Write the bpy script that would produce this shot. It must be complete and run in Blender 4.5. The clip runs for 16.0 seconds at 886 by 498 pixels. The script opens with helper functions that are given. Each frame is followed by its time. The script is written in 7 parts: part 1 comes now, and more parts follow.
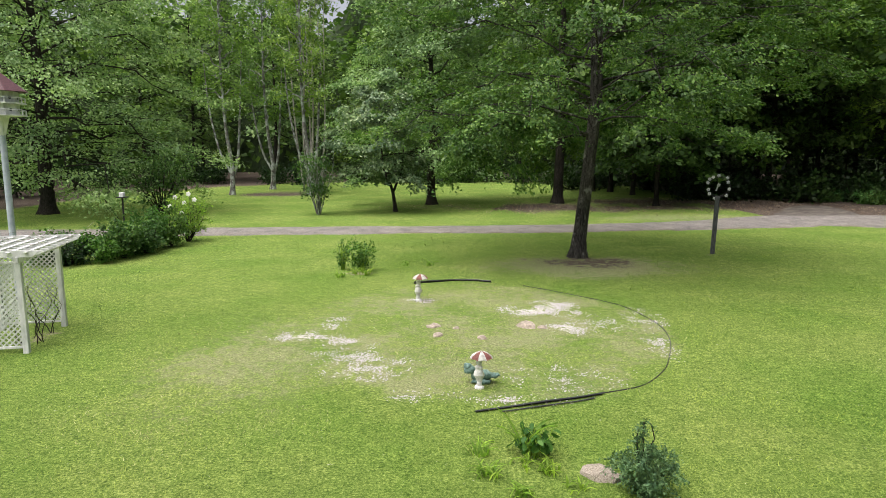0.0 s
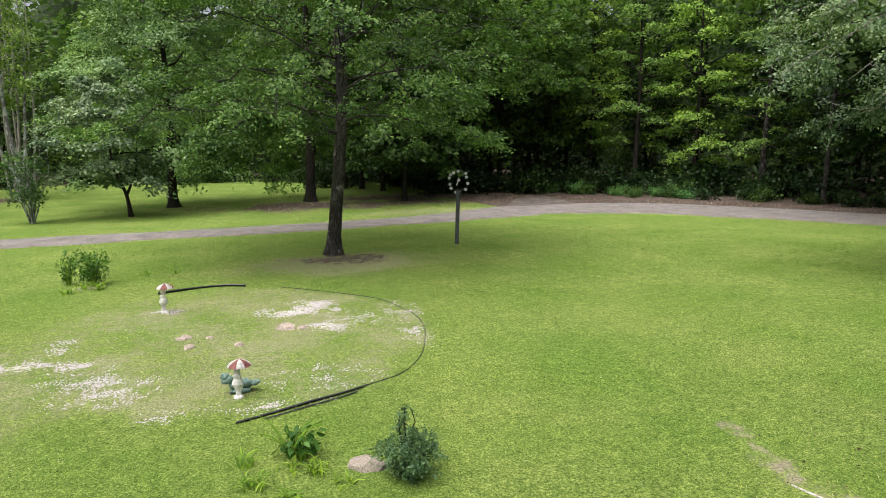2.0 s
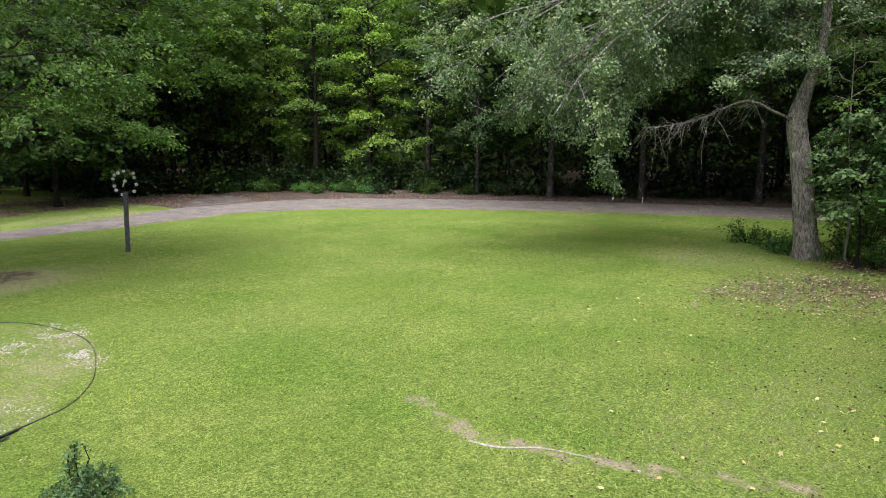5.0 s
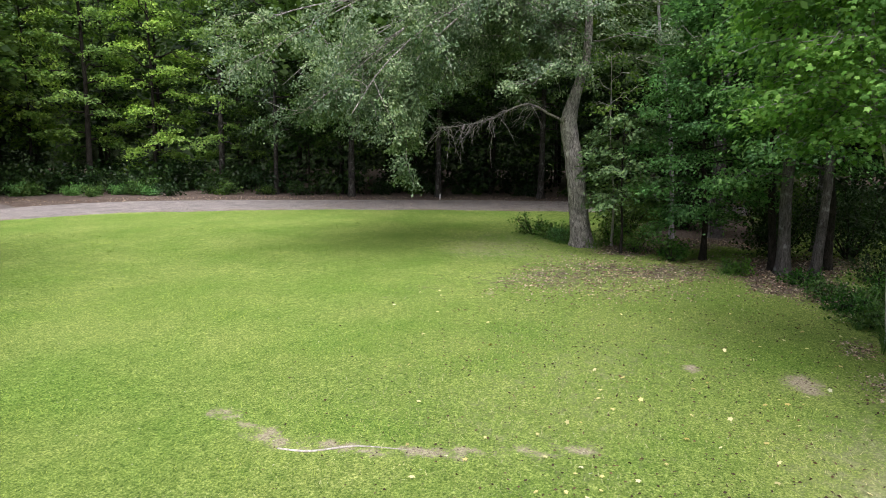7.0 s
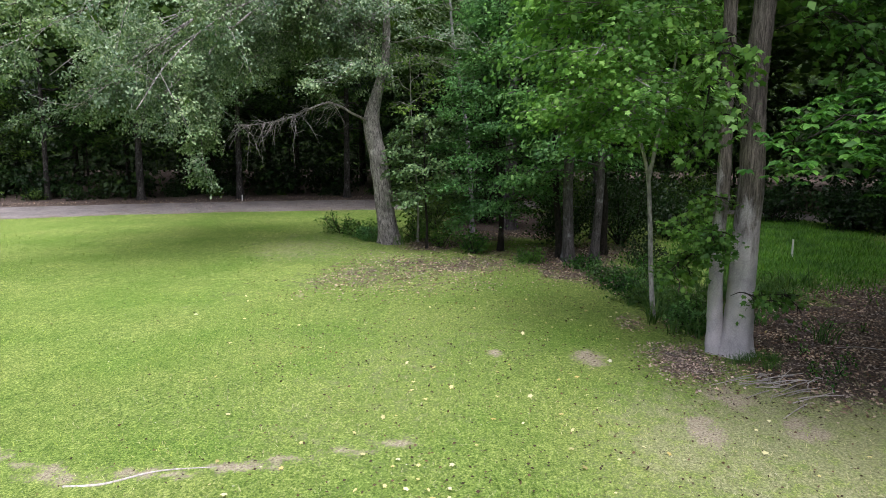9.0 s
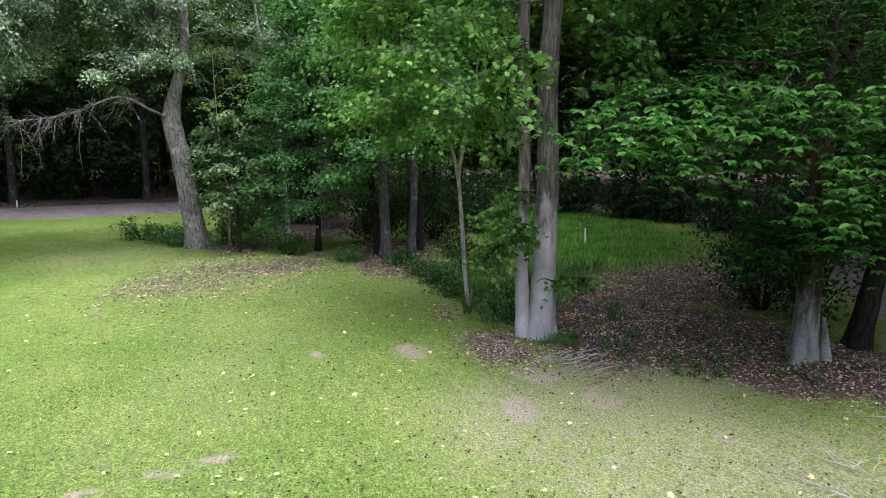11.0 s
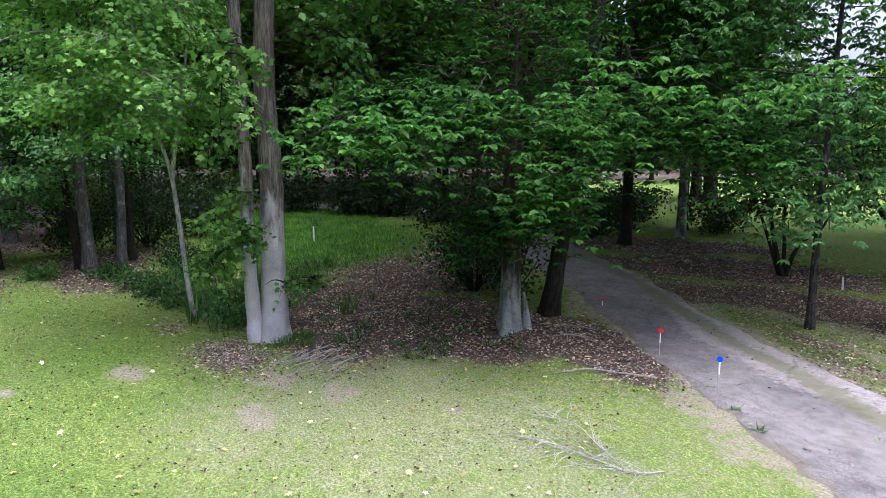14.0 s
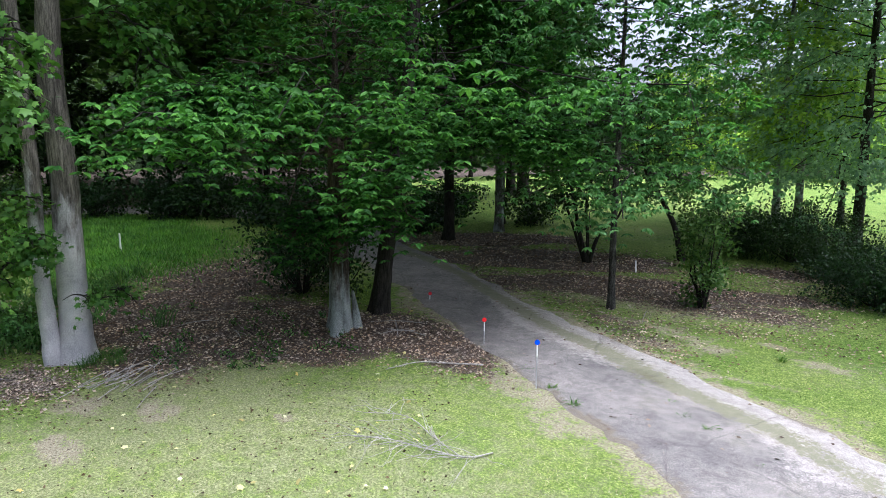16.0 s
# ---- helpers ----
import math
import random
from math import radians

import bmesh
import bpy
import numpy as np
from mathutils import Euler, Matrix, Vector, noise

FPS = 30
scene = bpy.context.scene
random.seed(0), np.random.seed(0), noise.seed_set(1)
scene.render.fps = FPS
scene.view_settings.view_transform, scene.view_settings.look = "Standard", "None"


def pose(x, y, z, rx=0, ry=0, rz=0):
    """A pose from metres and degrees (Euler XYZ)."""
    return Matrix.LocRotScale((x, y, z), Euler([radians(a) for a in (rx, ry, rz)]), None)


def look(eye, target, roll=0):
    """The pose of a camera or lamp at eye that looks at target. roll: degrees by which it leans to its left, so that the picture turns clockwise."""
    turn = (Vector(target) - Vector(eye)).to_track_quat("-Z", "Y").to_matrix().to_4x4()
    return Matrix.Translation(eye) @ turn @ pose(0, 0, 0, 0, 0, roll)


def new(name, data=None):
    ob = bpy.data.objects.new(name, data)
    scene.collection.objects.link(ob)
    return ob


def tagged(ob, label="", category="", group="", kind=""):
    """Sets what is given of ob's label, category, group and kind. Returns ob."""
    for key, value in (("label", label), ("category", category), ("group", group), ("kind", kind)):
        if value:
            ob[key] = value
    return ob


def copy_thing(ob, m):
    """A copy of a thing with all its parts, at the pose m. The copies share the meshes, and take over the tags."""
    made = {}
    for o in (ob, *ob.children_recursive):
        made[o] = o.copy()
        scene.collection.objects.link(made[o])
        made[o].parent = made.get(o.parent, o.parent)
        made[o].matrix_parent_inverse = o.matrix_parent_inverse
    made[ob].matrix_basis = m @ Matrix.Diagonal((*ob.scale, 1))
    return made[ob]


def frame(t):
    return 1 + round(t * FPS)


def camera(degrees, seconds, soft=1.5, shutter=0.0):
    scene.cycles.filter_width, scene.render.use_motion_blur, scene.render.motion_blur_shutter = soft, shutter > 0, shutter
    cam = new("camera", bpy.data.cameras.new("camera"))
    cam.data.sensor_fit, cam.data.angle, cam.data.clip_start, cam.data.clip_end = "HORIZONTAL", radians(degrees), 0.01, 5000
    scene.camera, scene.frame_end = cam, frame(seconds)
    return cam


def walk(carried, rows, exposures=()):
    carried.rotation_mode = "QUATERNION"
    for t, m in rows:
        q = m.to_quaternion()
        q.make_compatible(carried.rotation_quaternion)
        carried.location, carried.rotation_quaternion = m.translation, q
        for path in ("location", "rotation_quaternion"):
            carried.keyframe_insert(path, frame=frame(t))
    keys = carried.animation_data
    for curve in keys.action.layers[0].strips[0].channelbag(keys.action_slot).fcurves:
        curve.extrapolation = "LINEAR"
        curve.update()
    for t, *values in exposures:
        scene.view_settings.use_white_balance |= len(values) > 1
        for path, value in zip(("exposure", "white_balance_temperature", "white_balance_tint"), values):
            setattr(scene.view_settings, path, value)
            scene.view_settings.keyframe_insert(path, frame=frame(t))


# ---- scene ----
cam = camera(69.05, 16.0, soft=0.5)
PATH = [
    (0.0, pose(-0.000, 0.075, 4.1, 81.19, 0.03, 0.00)),
    (0.5, pose(0.007, 0.075, 4.1, 81.14, 0.05, -5.70)),
    (1.0, pose(0.015, 0.073, 4.1, 81.07, 0.09, -11.52)),
    (1.5, pose(0.022, 0.072, 4.1, 81.01, 0.19, -16.87)),
    (2.0, pose(0.028, 0.070, 4.1, 80.99, 0.12, -21.67)),
    (2.5, pose(0.034, 0.067, 4.1, 80.99, 0.04, -26.77)),
    (3.0, pose(0.039, 0.064, 4.1, 80.91, 0.13, -31.78)),
    (3.5, pose(0.044, 0.060, 4.1, 80.88, 0.04, -36.34)),
    (4.0, pose(0.049, 0.057, 4.1, 80.83, 0.06, -40.56)),
    (6.5, pose(0.066, 0.035, 4.1, 80.67, -0.25, -62.33)),
    (7.0, pose(0.069, 0.030, 4.1, 80.66, -0.30, -66.62)),
    (7.5, pose(0.071, 0.024, 4.1, 80.66, -0.36, -70.98)),
    (8.0, pose(0.073, 0.019, 4.1, 80.67, -0.34, -75.31)),
    (8.5, pose(0.074, 0.014, 4.1, 80.65, -0.28, -79.56)),
    (9.0, pose(0.075, 0.008, 4.1, 80.66, -0.35, -83.65)),
    (11.5, pose(0.073, -0.018, 4.1, 80.59, -0.35, -103.83)),
    (12.0, pose(0.071, -0.023, 4.1, 80.58, -0.31, -107.77)),
    (12.5, pose(0.070, -0.028, 4.1, 80.61, -0.27, -111.76)),
    (13.0, pose(0.068, -0.033, 4.1, 80.60, -0.26, -115.84)),
    (13.5, pose(0.065, -0.037, 4.1, 80.60, -0.33, -119.85)),
    (14.0, pose(0.062, -0.042, 4.1, 80.62, -0.31, -123.82)),
    (14.5, pose(0.059, -0.046, 4.1, 80.61, -0.30, -127.66)),
    (15.0, pose(0.056, -0.050, 4.1, 80.60, -0.32, -131.31)),
    (15.5, pose(0.053, -0.053, 4.1, 80.61, -0.32, -135.14)),
    (16.0, pose(0.049, -0.057, 4.1, 80.60, -0.31, -139.22)),
]
walk(cam, PATH, exposures=[(0.0, 0.79, 6400, 14), (3.0, 0.78, 6300, 17), (7.0, 1.0, 6100, 21), (9.0, 1.12, 5850, 24), (12.5, 1.52, 5450, 29), (14.5, 1.55, 5400, 25), (16.0, 1.46, 5450, 18)])

# ---------------------------------------------------------------- world and light
SUN_EL, SUN_AZ = radians(69), radians(238)      # high, hazy, from behind the viewer
world = bpy.data.worlds.new("world")
scene.world = world
world.use_nodes = True
wn = world.node_tree
sky = wn.nodes.new("ShaderNodeTexSky")
sky.sky_type, sky.sun_disc = "NISHITA", False
sky.sun_elevation, sky.sun_rotation = SUN_EL, SUN_AZ
sky.air_density, sky.dust_density, sky.ozone_density = 1.0, 7.0, 1.0
wn.nodes["Background"].inputs["Strength"].default_value = 0.15
grey = wn.nodes.new("ShaderNodeRGBToBW")
haze = wn.nodes.new("ShaderNodeMix")
haze.data_type, haze.inputs[0].default_value = "RGBA", 0.7
wn.links.new(sky.outputs[0], grey.inputs[0])
wn.links.new(sky.outputs[0], haze.inputs[6])
wn.links.new(grey.outputs[0], haze.inputs[7])
wn.links.new(haze.outputs[2], wn.nodes["Background"].inputs["Color"])
sun = new("sun", bpy.data.lights.new("sun", "SUN"))
sun.data.energy, sun.data.angle, sun.data.color = 2.1, radians(70), (1.0, 0.93, 0.82)
to_sun = Vector((math.sin(SUN_AZ) * math.cos(SUN_EL), math.cos(SUN_AZ) * math.cos(SUN_EL), math.sin(SUN_EL)))
sun.matrix_world = look(to_sun * 60, (0, 0, 0))
# ---------------------------------------------------------------- materials
def material(name, rough=0.8, spec=0.3):
    m = bpy.data.materials.new(name)
    m.use_nodes = True
    b = m.node_tree.nodes["Principled BSDF"]
    b.inputs["Roughness"].default_value = rough
    b.inputs["Specular IOR Level"].default_value = spec
    return m, m.node_tree, b


def node(nt, kind, **inputs):
    n = nt.nodes.new("ShaderNode" + kind)
    for key, value in inputs.items():
        n.inputs[key.replace("_", " ")].default_value = value
    return n


def noise_tex(nt, scale, detail=4.0, rough=0.55, stretch=None, source="Object"):
    tc = nt.nodes.new("ShaderNodeTexCoord")
    tex = node(nt, "TexNoise", Scale=scale, Detail=detail, Roughness=rough)
    if stretch:
        mp = node(nt, "Mapping", Scale=stretch)
        nt.links.new(tc.outputs[source], mp.inputs["Vector"])
        nt.links.new(mp.outputs[0], tex.inputs["Vector"])
    else:
        nt.links.new(tc.outputs[source], tex.inputs["Vector"])
    return tex.outputs["Fac"]


def ramp(nt, fac, stops):
    r = nt.nodes.new("ShaderNodeValToRGB")
    while len(r.color_ramp.elements) < len(stops):
        r.color_ramp.elements.new(0.5)
    for e, (p, c) in zip(r.color_ramp.elements, stops):
        e.position, e.color = p, (*c, 1) if len(c) == 3 else c
    nt.links.new(fac, r.inputs["Fac"])
    return r.outputs["Color"]


def mix(nt, fac, a, b, how="MIX"):
    n = nt.nodes.new("ShaderNodeMix")
    n.data_type, n.blend_type = "RGBA", how
    for sock, v in ((n.inputs[0], fac), (n.inputs[6], a), (n.inputs[7], b)):
        if hasattr(v, "is_linked"):
            nt.links.new(v, sock)
        elif isinstance(v, (int, float)):
            sock.default_value = v
        else:
            sock.default_value = (*v, 1)
    return n.outputs[2]


def maths(nt, how, a, b=0.0, clamp=False):
    n = nt.nodes.new("ShaderNodeMath")
    n.operation, n.use_clamp = how, clamp
    for sock, v in ((n.inputs[0], a), (n.inputs[1], b)):
        if hasattr(v, "is_linked"):
            nt.links.new(v, sock)
        else:
            sock.default_value = v
    return n.outputs[0]


def bump(nt, b, height, strength, distance):
    n = node(nt, "Bump", Strength=strength, Distance=distance)
    nt.links.new(height, n.inputs["Height"])
    nt.links.new(n.outputs[0], b.inputs["Normal"])


def leaf_material(name, low, mid, high, through_light=0.3, rough=0.5, spec=0.2, patch=0.6):
    """Leaves: each its own tint, whole sprays a little lighter or yellower, light coming through."""
    m, nt, b = material(name, rough, spec)
    geo = nt.nodes.new("ShaderNodeNewGeometry")
    info = nt.nodes.new("ShaderNodeObjectInfo")
    tint = ramp(nt, geo.outputs["Random Per Island"], [(0.0, low), (0.5, mid), (1.0, high)])
    clump = noise_tex(nt, patch, 3.0)
    lighter = ramp(nt, clump, [(0.3, (0.6, 0.66, 0.72)), (0.7, (1.4, 1.32, 1.1))])
    tint = mix(nt, 1.0, tint, lighter, "MULTIPLY")
    tree = ramp(nt, info.outputs["Random"], [(0.0, (0.8, 0.88, 0.95)), (1.0, (1.18, 1.1, 0.95))])
    tint = mix(nt, 1.0, tint, tree, "MULTIPLY")
    nt.links.new(tint, b.inputs["Base Color"])
    tr = nt.nodes.new("ShaderNodeBsdfTranslucent")
    warm = mix(nt, 1.0, tint, (1.15, 1.25, 0.8), "MULTIPLY")
    nt.links.new(warm, tr.inputs["Color"])
    ms = node(nt, "MixShader", Fac=through_light)
    nt.links.new(b.outputs[0], ms.inputs[1])
    nt.links.new(tr.outputs[0], ms.inputs[2])
    nt.links.new(ms.outputs[0], nt.nodes["Material Output"].inputs["Surface"])
    return m


def bark_material(name, dark, light, blotch=None, stretch=(9, 9, 1.6), depth=0.03, blotch_at=0.58, plates=0.5, bloom=None):
    m, nt, b = material(name, 0.9, 0.15)
    coarse = noise_tex(nt, 1.8, 6.0, 0.65, stretch)
    fissures = noise_tex(nt, 4.6, 6.0, 0.7, (stretch[0] * 1.4, stretch[1] * 1.4, stretch[2] * 0.8))
    ridges = maths(nt, "ADD", maths(nt, "MULTIPLY", coarse, 0.5), maths(nt, "MULTIPLY", fissures, 0.5))
    tint = ramp(nt, ridges, [(0.4, dark), (0.5, [0.55 * a + 0.45 * c for a, c in zip(dark, light)]), (0.6, light)])
    if plates:
        tc = nt.nodes.new("ShaderNodeTexCoord")
        bend = node(nt, "TexNoise", Scale=3.0, Detail=4.0)
        nt.links.new(tc.outputs["Object"], bend.inputs["Vector"])
        mp = node(nt, "Mapping", Scale=(11, 11, 4.5))
        nt.links.new(mix(nt, 0.12, tc.outputs["Object"], bend.outputs["Color"]), mp.inputs["Vector"])
        cell = nt.nodes.new("ShaderNodeTexVoronoi")
        cell.feature = "DISTANCE_TO_EDGE"
        nt.links.new(mp.outputs[0], cell.inputs["Vector"])
        low = 1 - plates
        crack = ramp(nt, cell.outputs["Distance"], [(0.0, (low, low, low)), (0.16, (1.06, 1.06, 1.06))])
        tint = mix(nt, 1.0, tint, crack, "MULTIPLY")
        ridges = maths(nt, "ADD", ridges, maths(nt, "MULTIPLY", crack, 0.5))
    if blotch:
        spots = ramp(nt, noise_tex(nt, 3.2, 5.0, 0.6, (1, 1, 0.7)), [(blotch_at - 0.04, (0, 0, 0)), (blotch_at + 0.08, (1, 1, 1))])
        tint = mix(nt, spots, tint, blotch)
    if bloom:
        # pale crust of lichen from the foot up to about the given height, ragged at its upper edge
        height, crust = bloom
        tc = nt.nodes.new("ShaderNodeTexCoord")
        xyz = nt.nodes.new("ShaderNodeSeparateXYZ")
        nt.links.new(tc.outputs["Object"], xyz.inputs[0])
        rag = maths(nt, "MULTIPLY", noise_tex(nt, 2.2, 6.0, 0.7, (2, 2, 0.6)), 5.0)
        cover = maths(nt, "MULTIPLY", maths(nt, "SUBTRACT", height + 2.5, maths(nt, "ADD", xyz.outputs[2], rag)), 0.8, True)
        lighter = mix(nt, 1.0, ramp(nt, ridges, [(0.38, [0.45 * c for c in crust]), (0.62, crust)]), crack if plates else (1, 1, 1), "MULTIPLY")
        # the dark tint left above the crust also carries the crown's shade
        tint = mix(nt, cover, tint, lighter)
    wide = ramp(nt, noise_tex(nt, 0.9, 4.0, 0.65), [(0.3, (0.55, 0.56, 0.55)), (0.7, (1.25, 1.23, 1.2))])
    nt.links.new(mix(nt, 1.0, tint, wide, "MULTIPLY"), b.inputs["Base Color"])
    bump(nt, b, ridges, 0.9, depth)
    return m


def plain_material(name, a, b_, scale=12.0, rough=0.6, metal=0.0, relief=0.004, stretch=None):
    m, nt, b = material(name, rough, 0.4)
    f = noise_tex(nt, scale, 5.0, 0.6, stretch)
    nt.links.new(ramp(nt, f, [(0.32, a), (0.7, b_)]), b.inputs["Base Color"])
    b.inputs["Metallic"].default_value = metal
    bump(nt, b, f, 0.5, relief)
    return m


LEAF_OAK = leaf_material("leaf_oak", (0.03, 0.08, 0.018), (0.06, 0.135, 0.03), (0.125, 0.21, 0.055))
LEAF_FAR = leaf_material("leaf_far", (0.03, 0.066, 0.016), (0.055, 0.11, 0.024), (0.095, 0.165, 0.036), 0.4, patch=0.35)
LEAF_YELLOW = leaf_material("leaf_yellow_green", (0.065, 0.135, 0.028), (0.13, 0.235, 0.05), (0.22, 0.34, 0.085), 0.4, patch=0.4)
LEAF_GREY = leaf_material("leaf_grey_green", (0.058, 0.112, 0.054), (0.122, 0.196, 0.098), (0.27, 0.35, 0.222), rough=0.5, spec=0.25)
LEAF_BEECH = leaf_material("leaf_beech", (0.017, 0.062, 0.012), (0.037, 0.115, 0.021), (0.085, 0.21, 0.042), 0.4, rough=0.5, spec=0.12)
LEAF_STAR = leaf_material("leaf_star", (0.034, 0.1, 0.016), (0.06, 0.15, 0.024), (0.105, 0.215, 0.042), rough=0.48)
LEAF_MAPLE = leaf_material("leaf_maple", (0.1, 0.2, 0.035), (0.19, 0.33, 0.06), (0.32, 0.48, 0.11), 0.45, patch=0.5)
LEAF_SAPLING = leaf_material("leaf_sapling", (0.062, 0.17, 0.034), (0.115, 0.28, 0.062), (0.23, 0.43, 0.13), rough=0.5, spec=0.12)
LEAF_PALE = leaf_material("leaf_pale", (0.12, 0.205, 0.07), (0.215, 0.325, 0.125), (0.36, 0.47, 0.23), 0.4, patch=0.35)
LEAF_COOL = leaf_material("leaf_cool_green", (0.05, 0.14, 0.04), (0.096, 0.235, 0.07), (0.195, 0.37, 0.135), 0.45, rough=0.48)
# dark leaf colour; the shade inside the wood and undergrowth is put into it
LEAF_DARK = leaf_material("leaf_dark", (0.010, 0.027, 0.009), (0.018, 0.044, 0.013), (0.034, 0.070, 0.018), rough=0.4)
LEAF_SPRUCE = leaf_material("leaf_spruce_blue", (0.045, 0.1, 0.045), (0.08, 0.155, 0.07), (0.15, 0.25, 0.12), patch=6.0)
LEAF_MIST = leaf_material("leaf_mist", (0.12, 0.21, 0.11), (0.22, 0.34, 0.19), (0.36, 0.5, 0.3), 0.5, patch=1.0)
LEAF_LIME = leaf_material("leaf_lime", (0.13, 0.24, 0.034), (0.22, 0.36, 0.055), (0.34, 0.48, 0.09), 0.55, patch=3.0)
BARK_DARK = bark_material("bark_dark", (0.012, 0.011, 0.009), (0.062, 0.055, 0.046))
BARK_OAK = bark_material("bark_oak", (0.014, 0.013, 0.012), (0.14, 0.132, 0.12), (0.27, 0.27, 0.25), blotch_at=0.62, plates=0.7)
BARK_GREY = bark_material("bark_grey", (0.1, 0.094, 0.088), (0.56, 0.54, 0.5), (0.6, 0.59, 0.56), stretch=(7, 7, 2.2), depth=0.03, blotch_at=0.64, plates=0.65)
BARK_PALE = bark_material("bark_pale", (0.15, 0.147, 0.15), (0.5, 0.49, 0.5), (0.17, 0.15, 0.13), stretch=(6, 6, 2.6), depth=0.02, blotch_at=0.6, plates=0.15)
BARK_SAPLING = bark_material("bark_sapling", (0.2, 0.19, 0.185), (0.5, 0.49, 0.48), (0.16, 0.145, 0.13), stretch=(6, 6, 2.6), depth=0.01, blotch_at=0.62, plates=0)
BARK_EDGE = bark_material("bark_edge", (0.045, 0.042, 0.04), (0.19, 0.18, 0.175), (0.3, 0.31, 0.31), depth=0.02, blotch_at=0.6)
BARK_TWIN = bark_material("bark_twin", (0.035, 0.031, 0.027), (0.21, 0.19, 0.165), None, stretch=(10, 10, 1.0), depth=0.03, plates=0.3, bloom=(3.3, (0.56, 0.55, 0.57)))
BARK_LICHEN = bark_material("bark_lichen", (0.09, 0.085, 0.08), (0.29, 0.28, 0.27), (0.42, 0.46, 0.44), depth=0.03, blotch_at=0.5)
BARK_HOLLOW = bark_material("bark_hollow", (0.03, 0.024, 0.019), (0.14, 0.11, 0.09), None, stretch=(7, 7, 1.2), depth=0.04, plates=0.55, bloom=(1.6, (0.44, 0.48, 0.46)))
BARK_TWIG = bark_material("bark_twig", (0.2, 0.19, 0.17), (0.46, 0.44, 0.41), depth=0.004, plates=0)
# ---------------------------------------------------------------- mesh helpers
def mesh_of(name, co, polys, mat, smooth=False):
    """A mesh from an array of places and an array of polygons that all have the same number of corners."""
    co, polys = np.asarray(co, dtype=np.float32), np.asarray(polys, dtype=np.int32)
    me = bpy.data.meshes.new(name)
    count, sides = polys.shape
    me.vertices.add(len(co))
    me.vertices.foreach_set("co", co.ravel())
    me.loops.add(count * sides)
    me.loops.foreach_set("vertex_index", polys.ravel())
    me.polygons.add(count)
    me.polygons.foreach_set("loop_start", np.arange(count, dtype=np.int32) * sides)
    me.update(calc_edges=True)
    if smooth:
        me.polygons.foreach_set("use_smooth", np.ones(count, dtype=bool))
    me.materials.append(mat)
    return me


def part_mesh(name, me, parent, label=""):
    ob = new(name, me)
    ob.parent = parent
    if label:
        tagged(ob, label)
    return ob


def part(name, bm, mat, parent, label="", smooth=False):
    """One bmesh as one mesh object under a thing or a part."""
    me = bpy.data.meshes.new(name)
    bm.to_mesh(me)
    bm.free()
    me.materials.append(mat)
    if smooth:
        me.polygons.foreach_set("use_smooth", [True] * len(me.polygons))
    return part_mesh(name, me, parent, label)


def thing(name, at, label, category, group="", turn=0.0, kind=""):
    ob = new(name)
    ob.empty_display_size = 0.2
    ob.matrix_basis = pose(*at, 0, 0, turn)
    return tagged(ob, label, category, group, kind)


def unit(v):
    return v / np.maximum(np.linalg.norm(v, axis=-1, keepdims=True), 1e-9)


def tubes(paths, sides=6, rough=0.0, rng=None):
    """Tapered tubes along paths [(points, radii), ...], joined: places and quads."""
    cos, quads, base = [], [], 0
    ang = np.arange(sides) / sides * 2 * np.pi
    for pts, rad in paths:
        pts, rad = np.asarray(pts, float), np.asarray(rad, float)
        n = len(pts)
        tan = unit(np.gradient(pts, axis=0))
        ref = np.array((0.0, 0.0, 1.0)) if abs(tan.mean(0)[2]) < 0.75 else np.array((1.0, 0.13, 0.0))
        u = unit(np.cross(tan, ref))
        w = np.cross(tan, u)
        r = rad[:, None] * np.ones((1, sides))
        if rough and rng is not None:
            r = r * (1 + rough * rng.standard_normal((n, sides)))
        ring = pts[:, None] + r[..., None] * (np.cos(ang)[None, :, None] * u[:, None] + np.sin(ang)[None, :, None] * w[:, None])
        cos.append(ring.reshape(-1, 3))
        i = np.arange(n - 1)[:, None] * sides
        j = np.arange(sides)[None]
        k = (j + 1) % sides
        quads.append((np.stack([i + j, i + k, i + sides + k, i + sides + j], -1).reshape(-1, 4)) + base)
        base += n * sides
    return np.concatenate(cos), np.concatenate(quads)


def curve_through(pts, n):
    """n places on a smooth curve through the given ones (Catmull-Rom)."""
    p = np.asarray(pts, float)
    p = np.vstack([2 * p[0] - p[1], p, 2 * p[-1] - p[-2]])
    s = np.linspace(0, len(p) - 3 - 1e-6, n)
    i = s.astype(int)
    f = (s - i)[:, None]
    a, b, c, d = p[i], p[i + 1], p[i + 2], p[i + 3]
    return 0.5 * (2 * b + (c - a) * f + (2 * a - 5 * b + 4 * c - d) * f * f + (3 * b - a - 3 * c + d) * f ** 3)


